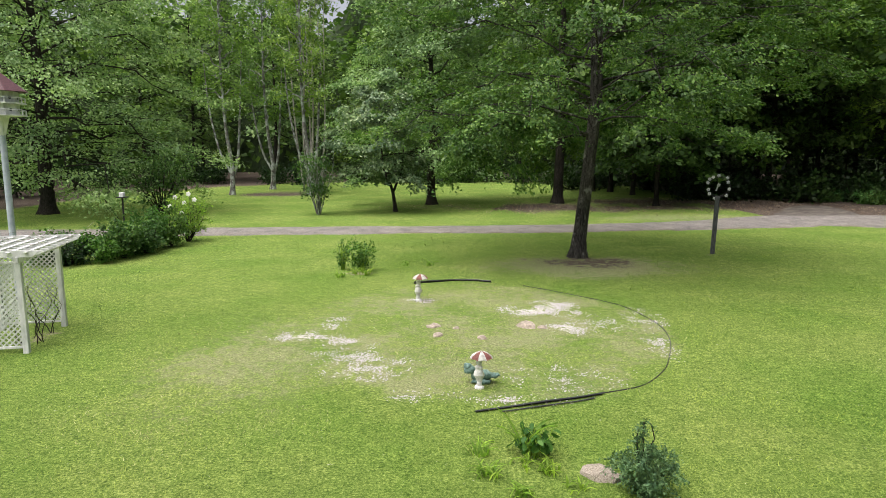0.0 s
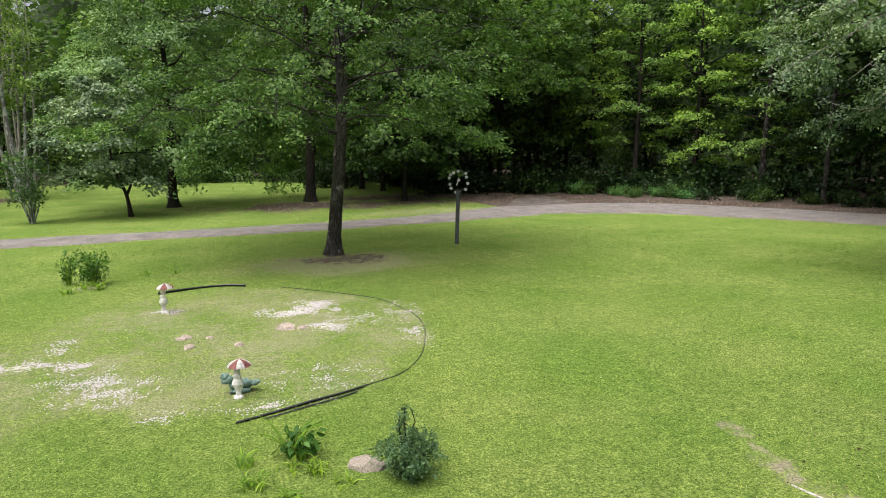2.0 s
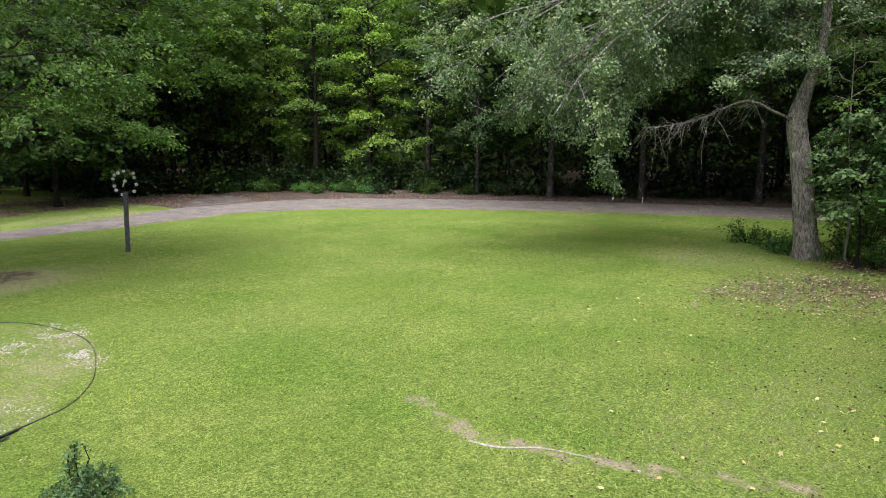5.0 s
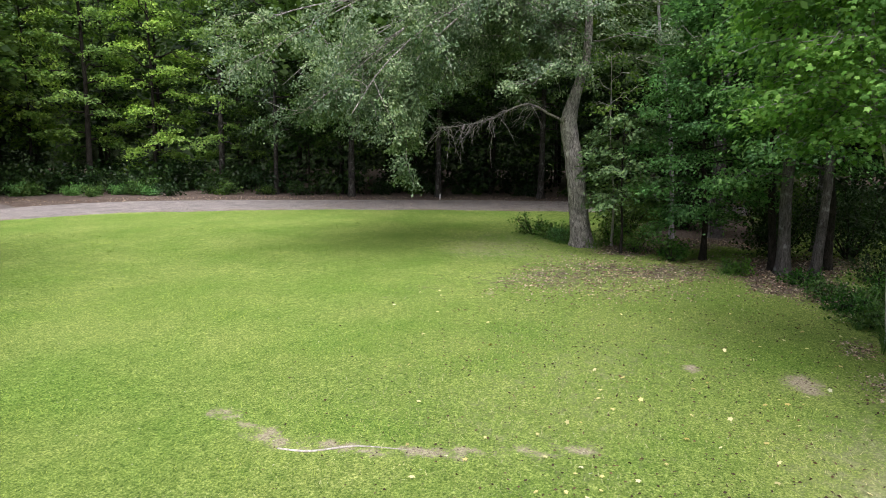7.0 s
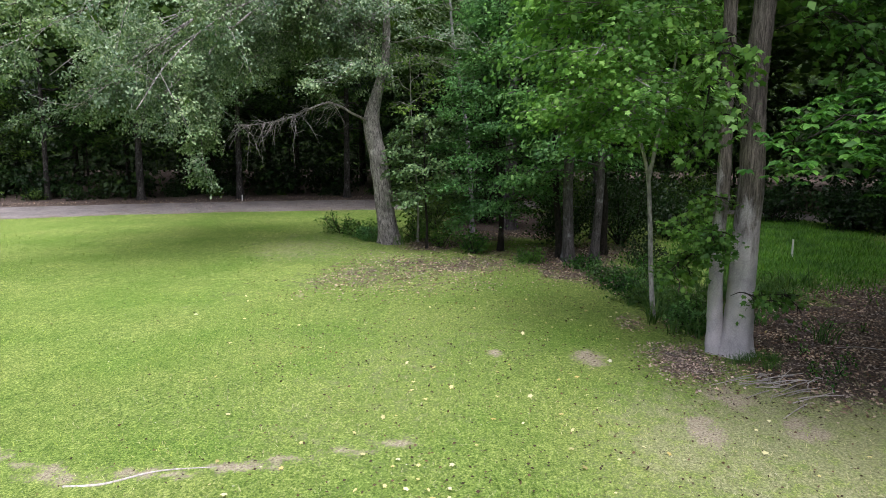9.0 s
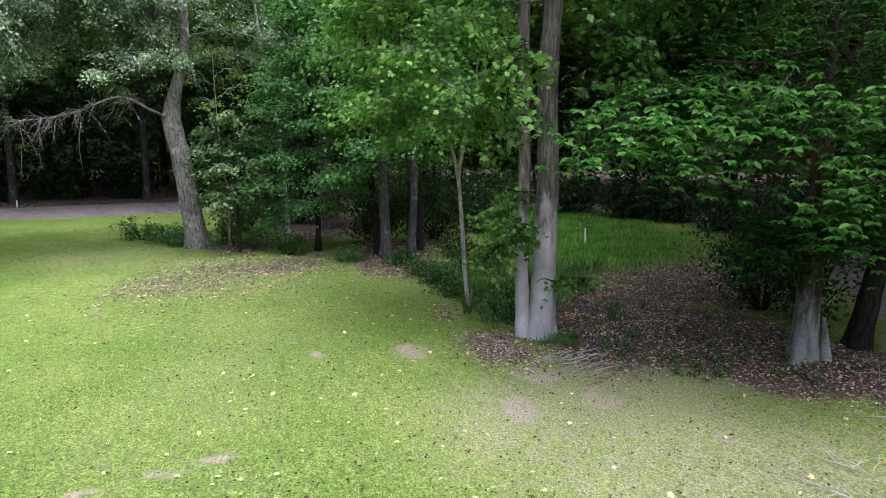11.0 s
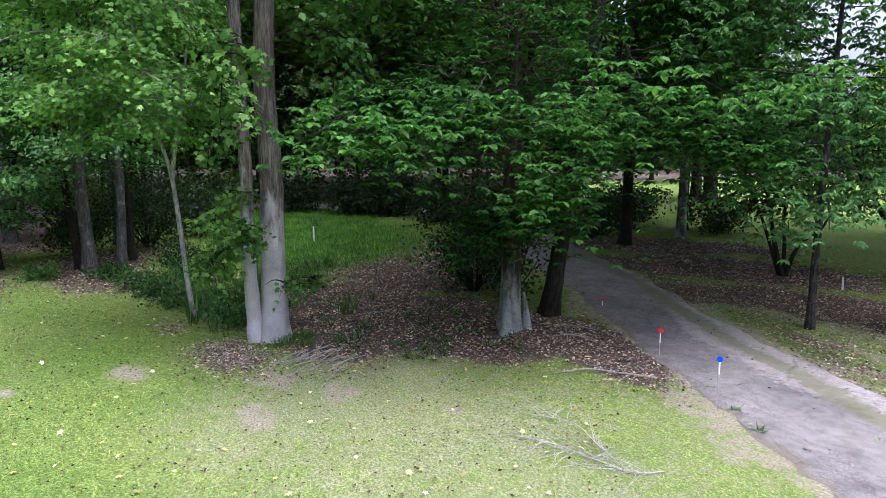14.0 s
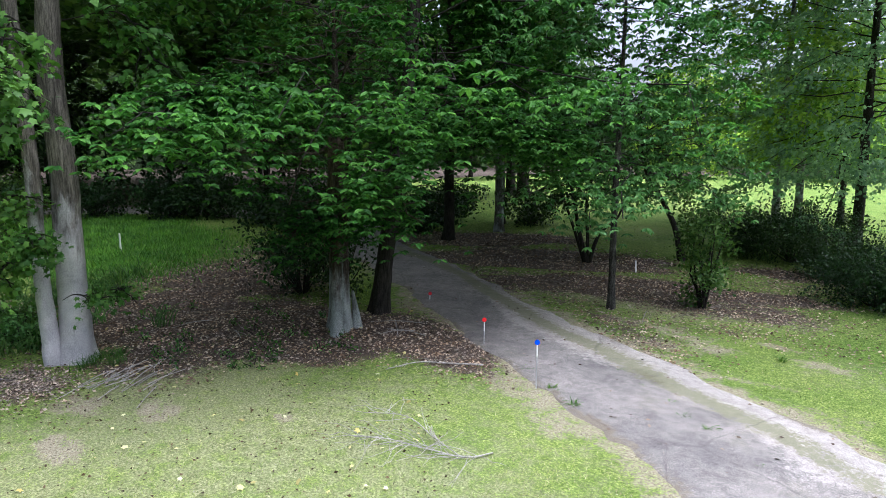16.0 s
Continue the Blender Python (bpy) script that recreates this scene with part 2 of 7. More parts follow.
def trunk_mesh(name, pts, radii, mat, rng, flare=0.5, sides=20, lobes=5, sag=0.25):
    """A trunk along pts (from below the ground up) with a root flare and uneven bark."""
    n = max(10, int(len(pts) * 6))
    path = curve_through(pts, n)
    rad = np.interp(np.linspace(0, 1, n), np.linspace(0, 1, len(radii)), radii)
    ang = np.arange(sides) / sides * 2 * np.pi
    h = path[:, 2] - path[0, 2]
    ph = rng.uniform(0, 6.28, 3)
    swell = flare * np.exp(-np.maximum(h - sag, 0) / 0.38)
    lob = 1 + 0.45 * np.sin(lobes * ang + ph[0]) + 0.25 * np.sin((lobes + 3) * ang + ph[1])
    r = rad[:, None] * (1 + swell[:, None] * lob[None] + 0.05 * np.sin(3 * ang + ph[2])[None] + 0.03 * rng.standard_normal((n, sides)) + 0.07 * (vnoise(h[:, None] * 2.2 + ph[0] * 9, ang[None] * 1.6, 1.0) - 0.5))
    ring = np.stack([path[:, 0, None] + r * np.cos(ang), path[:, 1, None] + r * np.sin(ang), path[:, 2, None] + 0 * r], -1)
    i, j = np.arange(n - 1)[:, None] * sides, np.arange(sides)[None]
    k = (j + 1) % sides
    quads = np.stack([i + j, i + k, i + sides + k, i + sides + j], -1).reshape(-1, 4)
    return mesh_of(name, ring.reshape(-1, 3), quads, mat, smooth=True)


def leaf_mesh(name, centre, axis, normal, size, mat, kind="diamond", width=0.6):
    """Leaves, one island each. diamond: a folded rhomb; oval: two folded halves; star: five pointed lobes."""
    n = len(centre)
    a = unit(axis)
    nn = unit(normal - (normal * a).sum(1, keepdims=True) * a)
    s = np.cross(a, nn)
    L = size[:, None]
    if kind == "diamond":
        co = np.stack([centre - a * L * 0.5, centre + s * L * width * 0.5 + nn * L * 0.1, centre + a * L * 0.5, centre - s * L * width * 0.5 + nn * L * 0.1], 1)
        f = np.arange(n * 4).reshape(n, 4)
    elif kind == "oval":
        w = width * 0.5
        co = np.stack([centre - a * L * 0.5, centre + a * L * 0.5 - nn * L * 0.1,
                       centre + a * L * 0.2 + s * L * w * 0.85 + nn * L * 0.07, centre - a * L * 0.22 + s * L * w + nn * L * 0.08,
                       centre - a * L * 0.22 - s * L * w + nn * L * 0.08, centre + a * L * 0.2 - s * L * w * 0.85 + nn * L * 0.07], 1)
        f = np.array([[0, 3, 2, 1], [0, 1, 5, 4]])
        f = (np.arange(n)[:, None, None] * 6 + f[None]).reshape(-1, 4)
    else:
        co = [centre - a * L * 0.12]
        tips = np.radians([0, 62, 128, 232, 298])
        longs = [0.55, 0.52, 0.4, 0.4, 0.52]
        notch = np.radians([31, 95, 180, 265, 329])
        short = [0.31, 0.28, 0.2, 0.28, 0.31]
        for ang, ln in zip(tips, longs):
            co.append(centre + L * ln * (np.cos(ang) * a + np.sin(ang) * s) - nn * L * 0.08)
        for ang, ln in zip(notch, short):
            co.append(centre + L * ln * (np.cos(ang) * a + np.sin(ang) * s))
        co = np.stack(co, 1)
        f = np.array([[0, 10, 1, 6], [0, 6, 2, 7], [0, 7, 3, 8], [0, 8, 4, 9], [0, 9, 5, 10]])
        f = (np.arange(n)[:, None, None] * 11 + f[None]).reshape(-1, 4)
    return mesh_of(name, co.reshape(-1, 3), f, mat)


def scatter_leaves(name, sprays, out, rng, count, size, mat, spread=0.45, flat=0.4, kind="diamond", droop=0.35, tilt=0.5, width=0.6):
    """count leaves in loose flat sprays round the given places; out: each spray's way outwards."""
    pick = rng.integers(0, len(sprays), count)
    spread = spread * 0.68
    off = np.clip(rng.standard_normal((count, 3)), -2.2, 2.2) * (spread, spread, spread * flat)
    # leaves hang off the side of the spray
    off[:, 2] -= 0.25 * (off[:, 0] ** 2 + off[:, 1] ** 2) / max(spread, 1e-3)
    c = sprays[pick] + off
    axis = out[pick] * 0.6 + rng.standard_normal((count, 3)) * 0.6
    axis[:, 2] -= droop
    lie = rng.standard_normal((len(sprays), 3)) * 0.35 + out * (0.75, 0.75, 0.15) + (0, 0, 0.9)
    normal = rng.standard_normal((count, 3)) * tilt * 0.65 + lie[pick]
    sz = size * rng.uniform(0.65, 1.3, count)
    return leaf_mesh(name, c, axis, normal, sz, mat, kind, width)


def whorl_leaves(name, sprays, out, rng, count, size, mat, spread=0.45, flat=0.2, kind="oval", droop=0.35, width=0.45, each=6):
    """Leaves set in rings of about six round shoot tips, the shoots lying in flat layers; the tips hang."""
    shoots = count // each
    pick = rng.integers(0, len(sprays), shoots)
    off = np.clip(rng.standard_normal((shoots, 3)), -2, 2) * (spread, spread, spread * flat)
    off[:, 2] -= 0.22 * (off[:, 0] ** 2 + off[:, 1] ** 2) / max(spread, 1e-3)
    tip = np.repeat(sprays[pick] + off, each, 0)
    way = np.repeat(out[pick], each, 0)
    n = len(tip)
    ang = np.tile(np.arange(each) / each * 2 * np.pi, shoots) + np.repeat(rng.uniform(0, 6.28, shoots), each) + rng.normal(0, 0.25, n)
    sz = size * rng.uniform(0.6, 1.25, n)
    axis = np.stack([np.cos(ang), np.sin(ang), -droop * rng.uniform(0.5, 1.5, n)], 1) + way * (0.45, 0.45, 0)
    axis = unit(axis)
    normal = np.stack([0.45 * np.cos(ang), 0.45 * np.sin(ang), np.ones(n)], 1) + rng.standard_normal((n, 3)) * 0.22 + way * (0.35, 0.35, 0)
    return leaf_mesh(name, tip + axis * sz[:, None] * 0.55, axis, normal, sz, mat, kind, width)


def crown_of(rng, trunk, base, top, radius, limbs=26, el=(15, 60), droop=0.35, peak=0.35, shift=(0, 0), subs=6, min_profile=0.3, arc=None, limb_r=0.09, twigs=True, low_bias=1.0):
    """Limbs and twigs of a crown. trunk: function height -> place. Gives tube paths, spray places and their outward ways."""
    paths, sprays, outs = [], [], []
    for i in range(limbs):
        u = (i + rng.uniform(0.1, 0.9)) / limbs
        u = u ** low_bias
        h = base + (top - base) * u
        az = i * 2.399963 + rng.uniform(-0.4, 0.4) if arc is None else radians(rng.uniform(*arc))
        prof = max(min_profile, 1 - ((u - peak) / (0.42 + 0.4 * (u > peak))) ** 2) ** 0.6 if abs(u - peak) < 1 else min_profile
        length = radius * prof * rng.uniform(0.75, 1.12)
        e = radians(el[0] + (el[1] - el[0]) * u + rng.uniform(-8, 8))
        s = np.linspace(0, 1, 7)
        bend = rng.uniform(-0.35, 0.35)
        a = az + bend * s
        step = length / 6
        hor = np.stack([np.sin(a), np.cos(a)], 1) * math.cos(e)
        xy = np.vstack([[0, 0], np.cumsum(hor[1:] * step, 0)])
        z = length * (math.sin(e) * s - droop * s ** 2.2)
        pts = np.column_stack([xy + np.outer(s, shift) * prof, z]) + trunk(h)
        pts[1:] += rng.standard_normal((6, 3)) * 0.04 * length
        r0 = limb_r * (0.5 + 0.5 * prof) * (1.15 - 0.6 * u)
        paths.append((pts, np.linspace(r0, 0.012, 7)))
        for k in range(subs):
            q = 0.14 + 0.86 * (k + rng.uniform(0, 1)) / subs
            p0 = np.array([np.interp(q, s, pts[:, c]) for c in range(3)])
            side = (1 if k % 2 else -1) * rng.uniform(0.5, 1.15)
            aa = az + bend * q + side
            ln = length * 0.42 * (1.25 - q) * rng.uniform(0.7, 1.3) + 0.25
            way = np.array([math.sin(aa), math.cos(aa), rng.uniform(-0.15, 0.3)])
            face = way * 0.5 + np.array([math.sin(az), math.cos(az), 0.0])
            t3 = np.linspace(0, 1, 4)[:, None]
            sp = p0 + way * ln * t3 + np.array([0, 0, -0.18 * ln]) * t3 ** 2 + rng.standard_normal((4, 3)) * 0.05 * ln * (t3 > 0)
            if twigs:
                paths.append((sp, np.linspace(max(0.012, r0 * 0.35 * (1.2 - q)), 0.006, 4)))
            for v in (1, 2, 3):
                sprays.append(sp[v])
                outs.append(face)
        sprays.append(pts[-1])
        outs.append(np.array([math.sin(az), math.cos(az), 0.0]))
    return paths, np.array(sprays), np.array(outs)


def straight(pts):
    """height -> place on the polyline pts."""
    p = np.asarray(pts, float)
    return lambda h: np.array([np.interp(h, p[:, 2], p[:, c]) for c in (0, 1)] + [h])


def tree(name, at, label, pts, radii, crown, leaves, size, leaf_mat, bark_mat, seed, kind="diamond", category="tree", group="",
         spread=0.45, flat=0.4, flare=0.5, sides=20, droop_leaf=0.35, extra=None, width=0.6, tilt=0.5, stems=(), sprigs=(), whorled=False):
    """A tree: trunk, branches and crown under one empty. pts count from the foot."""
    rng = np.random.default_rng(seed)
    root = thing(name, at, label, category, group)
    part_mesh("trunk", trunk_mesh("trunk", pts, radii, bark_mat, rng, flare, sides), root)
    for sp, sr in stems:
        part_mesh("stem", trunk_mesh("stem", sp, sr, bark_mat, rng, 0.0, 12), root)
    paths, sprays, outs = crown_of(rng, straight(pts), **crown)
    if extra:
        for e in extra:
            ep, es, eo = e(rng)
            paths += ep
            sprays, outs = (np.vstack([sprays, es]), np.vstack([outs, eo])) if len(es) else (sprays, outs)
    co, q = tubes(paths, 5 if crown.get("twigs", True) else 4)
    part_mesh("bough", mesh_of("bough", co, q, bark_mat, True), root)
    for grow, many, big in sprigs:
        ep, es, eo = grow(rng)
        co, q = tubes(ep, 4)
        sprig = part_mesh("sprig", mesh_of("sprig", co, q, BARK_DARK, True), root, "leafy shoot growing out of the trunk")
        tagged(part_mesh("leaf_spray", scatter_leaves("leaf_spray", es, eo, rng, many, big, leaf_mat, 0.16, 0.5, "star", 0.3, 0.5), sprig), kind="stuff")
    if whorled:
        part_mesh("crown", whorl_leaves("crown", sprays, outs, rng, leaves, size, leaf_mat, spread, flat, kind, droop_leaf, width), root)
    else:
        part_mesh("crown", scatter_leaves("crown", sprays, outs, rng, leaves, size, leaf_mat, spread, flat, kind, droop_leaf, tilt, width), root)
    return root


def shrub(name, at, label, height, radius, leaves, size, leaf_mat, seed, stems=9, kind="diamond", category="shrub", spread=0.16, upright=0.5, group="", bark_mat=None, low=0.25, twigs=True):
    """A bush of several stems that fan out from one foot."""
    rng = np.random.default_rng(seed)
    root = thing(name, at, label, category, group)
    paths, sprays, outs = [], [], []
    for i in range(stems):
        az = i * 2.399963 + rng.uniform(-0.3, 0.3)
        reach = radius * math.sqrt((i + 0.5) / stems) * rng.uniform(0.8, 1.1)
        top = height * rng.uniform(0.7, 1.02) * (1 - 0.45 * (reach / radius) ** 2 * (1 - upright))
        s = np.linspace(0, 1, 6)
        out = np.array([math.sin(az), math.cos(az), 0])
        pts = out * (reach * s[:, None] ** 0.8) + np.array([0, 0, 1]) * (top * s[:, None]) + rng.standard_normal((6, 3)) * 0.03 * height * s[:, None]
        pts[0] = out * 0.05 + (0, 0, -0.05)
        paths.append((pts, np.linspace(0.012 + 0.008 * height, 0.004, 6)))
        for k in range(10):
            q = rng.uniform(low, 1)
            p0 = np.array([np.interp(q, s, pts[:, c]) for c in range(3)])
            w = unit(out * 0.5 + rng.standard_normal(3) * 0.7)
            ln = radius * rng.uniform(0.15, 0.45)
            p1 = p0 + w * ln
            p1[2] = max(p1[2], 0.06)
            if twigs:
                paths.append((np.array([p0, (p0 + p1) / 2 + (0, 0, 0.05 * ln), p1]), (0.006, 0.005, 0.003)))
            sprays += [p0 * 0.4 + p1 * 0.6, p1]
            outs += [w, w]
        sprays.append(pts[-1])
        outs.append(out * 0.3 + (0, 0, 0.7))
    co, q = tubes(paths, 4)
    part_mesh("stem_clump", mesh_of("stem_clump", co, q, bark_mat or BARK_DARK, True), root)
    me = scatter_leaves("foliage", np.array(sprays), np.array(outs), rng, leaves, size, leaf_mat, spread, 0.8, kind, 0.1, 0.7)
    part_mesh("foliage", me, root)
    return root
# ---------------------------------------------------------------- ground and drive
_table = np.random.default_rng(7).random((256, 256))


def vnoise(x, y, scale, shift=0):
    """Smooth value noise, 0 to 1, of that wavelength in metres."""
    x, y = np.asarray(x) / scale + 31.7 + shift, np.asarray(y) / scale + 57.3 + shift * 1.7
    i, j = np.floor(x).astype(int), np.floor(y).astype(int)
    u, v = x - i, y - j
    u, v = u * u * (3 - 2 * u), v * v * (3 - 2 * v)
    a, b, c, d = _table[i % 256, j % 256], _table[(i + 1) % 256, j % 256], _table[i % 256, (j + 1) % 256], _table[(i + 1) % 256, (j + 1) % 256]
    return (a * (1 - u) + b * u) * (1 - v) + (c * (1 - u) + d * u) * v


def step(a, b, v):
    q = np.clip((v - a) / (b - a), 0, 1)
    return q * q * (3 - 2 * q)


def blob(x, y, cx, cy, rx, ry, turn=0.0, soft=0.5, ragged=0.5):
    c, s = math.cos(radians(turn)), math.sin(radians(turn))
    u, v = ((x - cx) * c + (y - cy) * s) / rx, (-(x - cx) * s + (y - cy) * c) / ry
    d = np.hypot(u, v) + ragged * (vnoise(x, y, 0.9) * 0.6 + vnoise(x, y, 2.5, 5) * 0.8 - 0.7)
    return 1 - step(1 - soft, 1 + soft * 0.4, d)


# centre line of the drive: x, y, width
DRIVE = np.array([(-90, 24, 2.8), (-45, 30.2, 2.8), (-18, 31.8, 2.9), (-5, 32.7, 3.0), (6, 33.6, 3.4), (14, 34.8, 4.0), (21.3, 37.0, 6.2),
                  (28.2, 35.3, 8.2), (32.5, 30.4, 7.8), (36.0, 24.7, 7.2), (39.2, 17.8, 7.4), (41.8, 11, 7.6), (43.6, 3, 6.4), (44, -5, 5),
                  (42, -13, 4), (35.5, -19.3, 3.4), (25.8, -21.0, 3.3), (18.6, -17.3, 3.2), (12.4, -14.3, 2.9), (8.0, -11.8, 3.0),
                  (5.0, -10.3, 3.1), (2.6, -9.1, 3.2), (0.4, -7.9, 3.4), (-4, -6.2, 3.6), (-14, -4.5, 3.6)], float)
SPUR = np.array([(22, 37.5, 5.0), (24.2, 41.5, 5.0), (25.8, 44.6, 3.6), (26.8, 46.6, 1.8)], float)
LINES = [curve_through(DRIVE, 260), curve_through(SPUR, 40)]


def off_drive(x, y):
    """Distance from the edge of the drive (negative on it)."""
    best = np.full(np.shape(x), 1e9)
    for line in LINES:
        for k in range(0, len(line), 1):
            best = np.minimum(best, np.hypot(x - line[k, 0], y - line[k, 1]) - line[k, 2] / 2)
    return best


def forest_floor(x, y):
    az, r = np.degrees(np.arctan2(x, y)), np.hypot(x, y)
    edge = np.interp(az, [-180, -60, -35, -22, 0, 14, 24, 30, 38, 46, 60, 75, 90, 100, 112, 125, 140, 150, 180],
                     [95, 60, 53, 72, 92, 78, 58, 54, 51, 48.5, 48, 48.3, 47, 43, 41, 42, 75, 90, 95])
    return step(-0.8, 1.2, r - edge + 2.0 * (vnoise(x, y, 3.0, 3) - 0.5))


def zones(x, y):
    """How far the ground is leaf litter, bare earth, white gravel, dry turf."""
    b = lambda *a, **k: blob(x, y, *a, **k)
    litter = np.maximum.reduce([forest_floor(x, y), 0.88 * b(10.5, 45.5, 10, 4.6, soft=0.9, ragged=0.9), 0.86 * b(17.0, 50.5, 10, 5.0, soft=0.9, ragged=0.9), 0.8 * b(17.5, 46, 6.5, 4.5, soft=0.9, ragged=0.8), 0.9 * b(-15, 60.5, 6.5, 4.0, soft=0.8), 0.6 * b(0, 46.5, 5.0, 2.4, soft=0.9), 0.7 * b(5.4, 23.3, 3.4, 1.7, soft=0.95, ragged=0.9), 0.85 * b(5.2, 24.2, 0.75, 0.5, soft=0.8)])
    litter = np.maximum.reduce([litter, b(14.5, -7.2, 4.4, 2.6, turn=-35), b(8.6, -9.7, 2.4, 1.2, turn=-25), b(12.8, -9.0, 2.8, 1.9), b(17.5, -10.5, 4.5, 3.2, turn=-30), b(10.5, -8.8, 2.6, 2.4), b(20, -14.6, 4, 1.6, turn=30),
                                b(17, -21.5, 5, 2.6, turn=30), b(12.5, -18.6, 5, 1.6, turn=22), 0.72 * b(12.25, -3.4, 1.5, 0.85, soft=0.95, ragged=0.9), 0.65 * b(15.0, -2.7, 0.9, 0.5, soft=0.8),
                                0.75 * b(26, 3, 2.6, 1.6), 0.85 * b(24.5, -2.2, 4.5, 2.6, turn=-30, soft=0.7), 0.8 * b(16.8, -4.4, 3.4, 1.3, soft=0.8), 0.7 * b(20.5, -3.2, 3.0, 1.4, soft=0.8), 0.66 * b(21.4, 2.4, 7.5, 3.2, turn=-48, soft=0.95, ragged=0.7), 0.7 * b(22, -1.6, 2.5, 1.2), 0.8 * b(31, -1, 4, 2.2), 0.85 * b(34, 0.5, 7.5, 4.0), 0.7 * b(29.5, 1.5, 3.0, 2.2), b(6, -18.2, 4, 1.0, turn=10), 0.62 * b(7.2, -13.9, 5.0, 1.5, turn=-32, soft=0.95, ragged=0.8), 0.5 * b(4.2, -14.6, 3.0, 1.2, soft=0.95, ragged=0.8), 0.9 * b(9.0, -16.8, 4.6, 2.2, turn=20, soft=0.7), 0.72 * b(5.5, -16.6, 3.8, 1.8, soft=0.8), 0.9 * b(11.5, -20.5, 5.5, 2.6, turn=20), 0.5 * b(4.5, -20.4, 4, 2.2, soft=0.8), b(4, -22.4, 4, 1.2)])
    spots = [(16.6, 5.52, 0.55, 0.3), (15.05, 8.19, 0.4, 0.15), (12.53, 1.1, 0.3, 0.18), (12.4, -1.5, 0.8, 0.45), (8.4, 1.42, 0.28, 0.16), (7.75, -5.32, 0.42, 0.34),
             (7.25, 6.75, 0.3, 0.6)]
    spots += [(6.75, 5.05, 0.2, 0.55), (7.3, 3.7, 0.18, 1.1), (8.1, 2.1, 0.2, 0.6), (5.0, 23.4, 2.2, 0.7), (10.5, 24.8, 0.7, 0.45), (7.6, -9.1, 1.0, 0.5), (4.9, -12.7, 1.7, 0.7), (6.6, -13.9, 1.9, 0.8), (3.0, -11.7, 1.5, 0.6),
             (2.0, 7.75, 0.42, 0.35)]
    spots += [(-3.0, 21.3, 0.8, 0.5), (3.1, -14.0, 0.9, 0.3), (2.2, -13.3, 0.7, 0.3), (5.2, -13.9, 2.4, 0.45), (9.4, -17.0, 0.9, 0.4), (-8.9, 13.9, 0.4, 0.9), (5.5, -8.6, 0.6, 0.35), (4.6, -13.6, 2.0, 0.6)]
    dirt = np.maximum.reduce([0.66 * b(*s, ragged=0.8, soft=0.95) for s in spots])
    bare = [(12.4, 0.35, 0.5, 0.35), (12.35, -1.5, 0.95, 0.5), (7.84, -5.37, 0.42, 0.3), (9.27, -2.82, 1.1, 0.4), (9.4, -4.28, 0.7, 0.5), (3.1, -14.15, 0.8, 0.4), (2.2, -13.4, 1.0, 0.4), (4.0, -13.1, 0.9, 0.35),
            (9.76, -17.04, 0.8, 0.4), (8.4, 1.4, 0.3, 0.2), (12.53, 1.08, 0.25, 0.16), (16.55, 5.6, 0.4, 0.25), (10.6, -3.6, 0.8, 0.5)]
    dirt = np.maximum.reduce([dirt] + [0.82 * b(*s, ragged=0.45, soft=0.9) for s in bare])
    root_run = curve_through([(7.31, 6.97, 0), (7.16, 6.3, 0), (6.95, 5.6, 0), (6.8, 5.3, 0), (7.1, 4.5, 0), (7.32, 3.67, 0), (7.7, 2.67, 0), (8.1, 2.02, 0), (8.43, 1.39, 0)], 60)
    run = np.full(np.shape(x), 9.0)
    for p in root_run:
        run = np.minimum(run, np.hypot(x - p[0], y - p[1]))
    dirt = np.maximum(dirt, 0.8 * (1 - step(0.06, 0.3 + 0.16 * vnoise(x, y, 0.6, 14), run)) * (0.55 + 0.6 * vnoise(x, y, 0.8, 15)))
    edge = off_drive(x, y)
    near = step(-24, -14, -np.hypot(x, y)) * (y < 0)
    dirt = np.maximum(dirt, (0.5 + 0.2 * near) * (1 - step(-0.1, (0.4 + 0.5 * near) * (0.3 + 2.2 * vnoise(x, y, 0.9, 9)), edge)))
    litter = np.maximum(litter, (1 - step(5.0, 8.0, edge)) * step(42.0, 44.0, np.hypot(x, y)) * (x > 20) * (y > -12) * 0.95)
    chips = ((-2.9, 13.85, 0.75, 0.35, 1), (-2.5, 14.8, 0.3, 0.7, 0.8), (-2.2, 13.2, 0.55, 0.8, 0.9), (-1.85, 12.2, 0.6, 0.6, 0.8), (-1.45, 11.5, 0.75, 0.45, 1), (-1.0, 12.1, 0.4, 0.25, 0.8), (2.3, 16.2, 0.65, 0.4, 1), (3.0, 16.8, 0.5, 0.5, 0.9),
             (3.35, 15.8, 0.5, 0.5, 0.7), (3.05, 14.5, 0.55, 0.4, 1), (4.9, 15.4, 0.35, 0.9, 0.3), (4.55, 13.2, 0.3, 0.9, 0.4), (4.2, 14.8, 0.5, 0.5, 0.3), (1.1, 10.1, 0.8, 0.25, 0.7), (-0.35, 10.4, 0.6, 0.3, 0.5), (2.3, 11.3, 1.2, 0.6, 0.4), (-0.7, 17.2, 0.4, 0.3, 0.5))
    gravel = np.maximum.reduce([k * b(cx, cy, 1.2 * rx, 1.2 * ry, ragged=0.6, soft=0.95) for cx, cy, rx, ry, k in chips])
    bed = b(0.7, 14.6, 4.7, 5.1, ragged=0.15, soft=0.12) * step(-4.6, -2.4, x + 0.15 * (y - 14))
    bed = np.maximum(bed, 0.7 * b(-1.0, 13.6, 3.4, 4.0, soft=0.6))
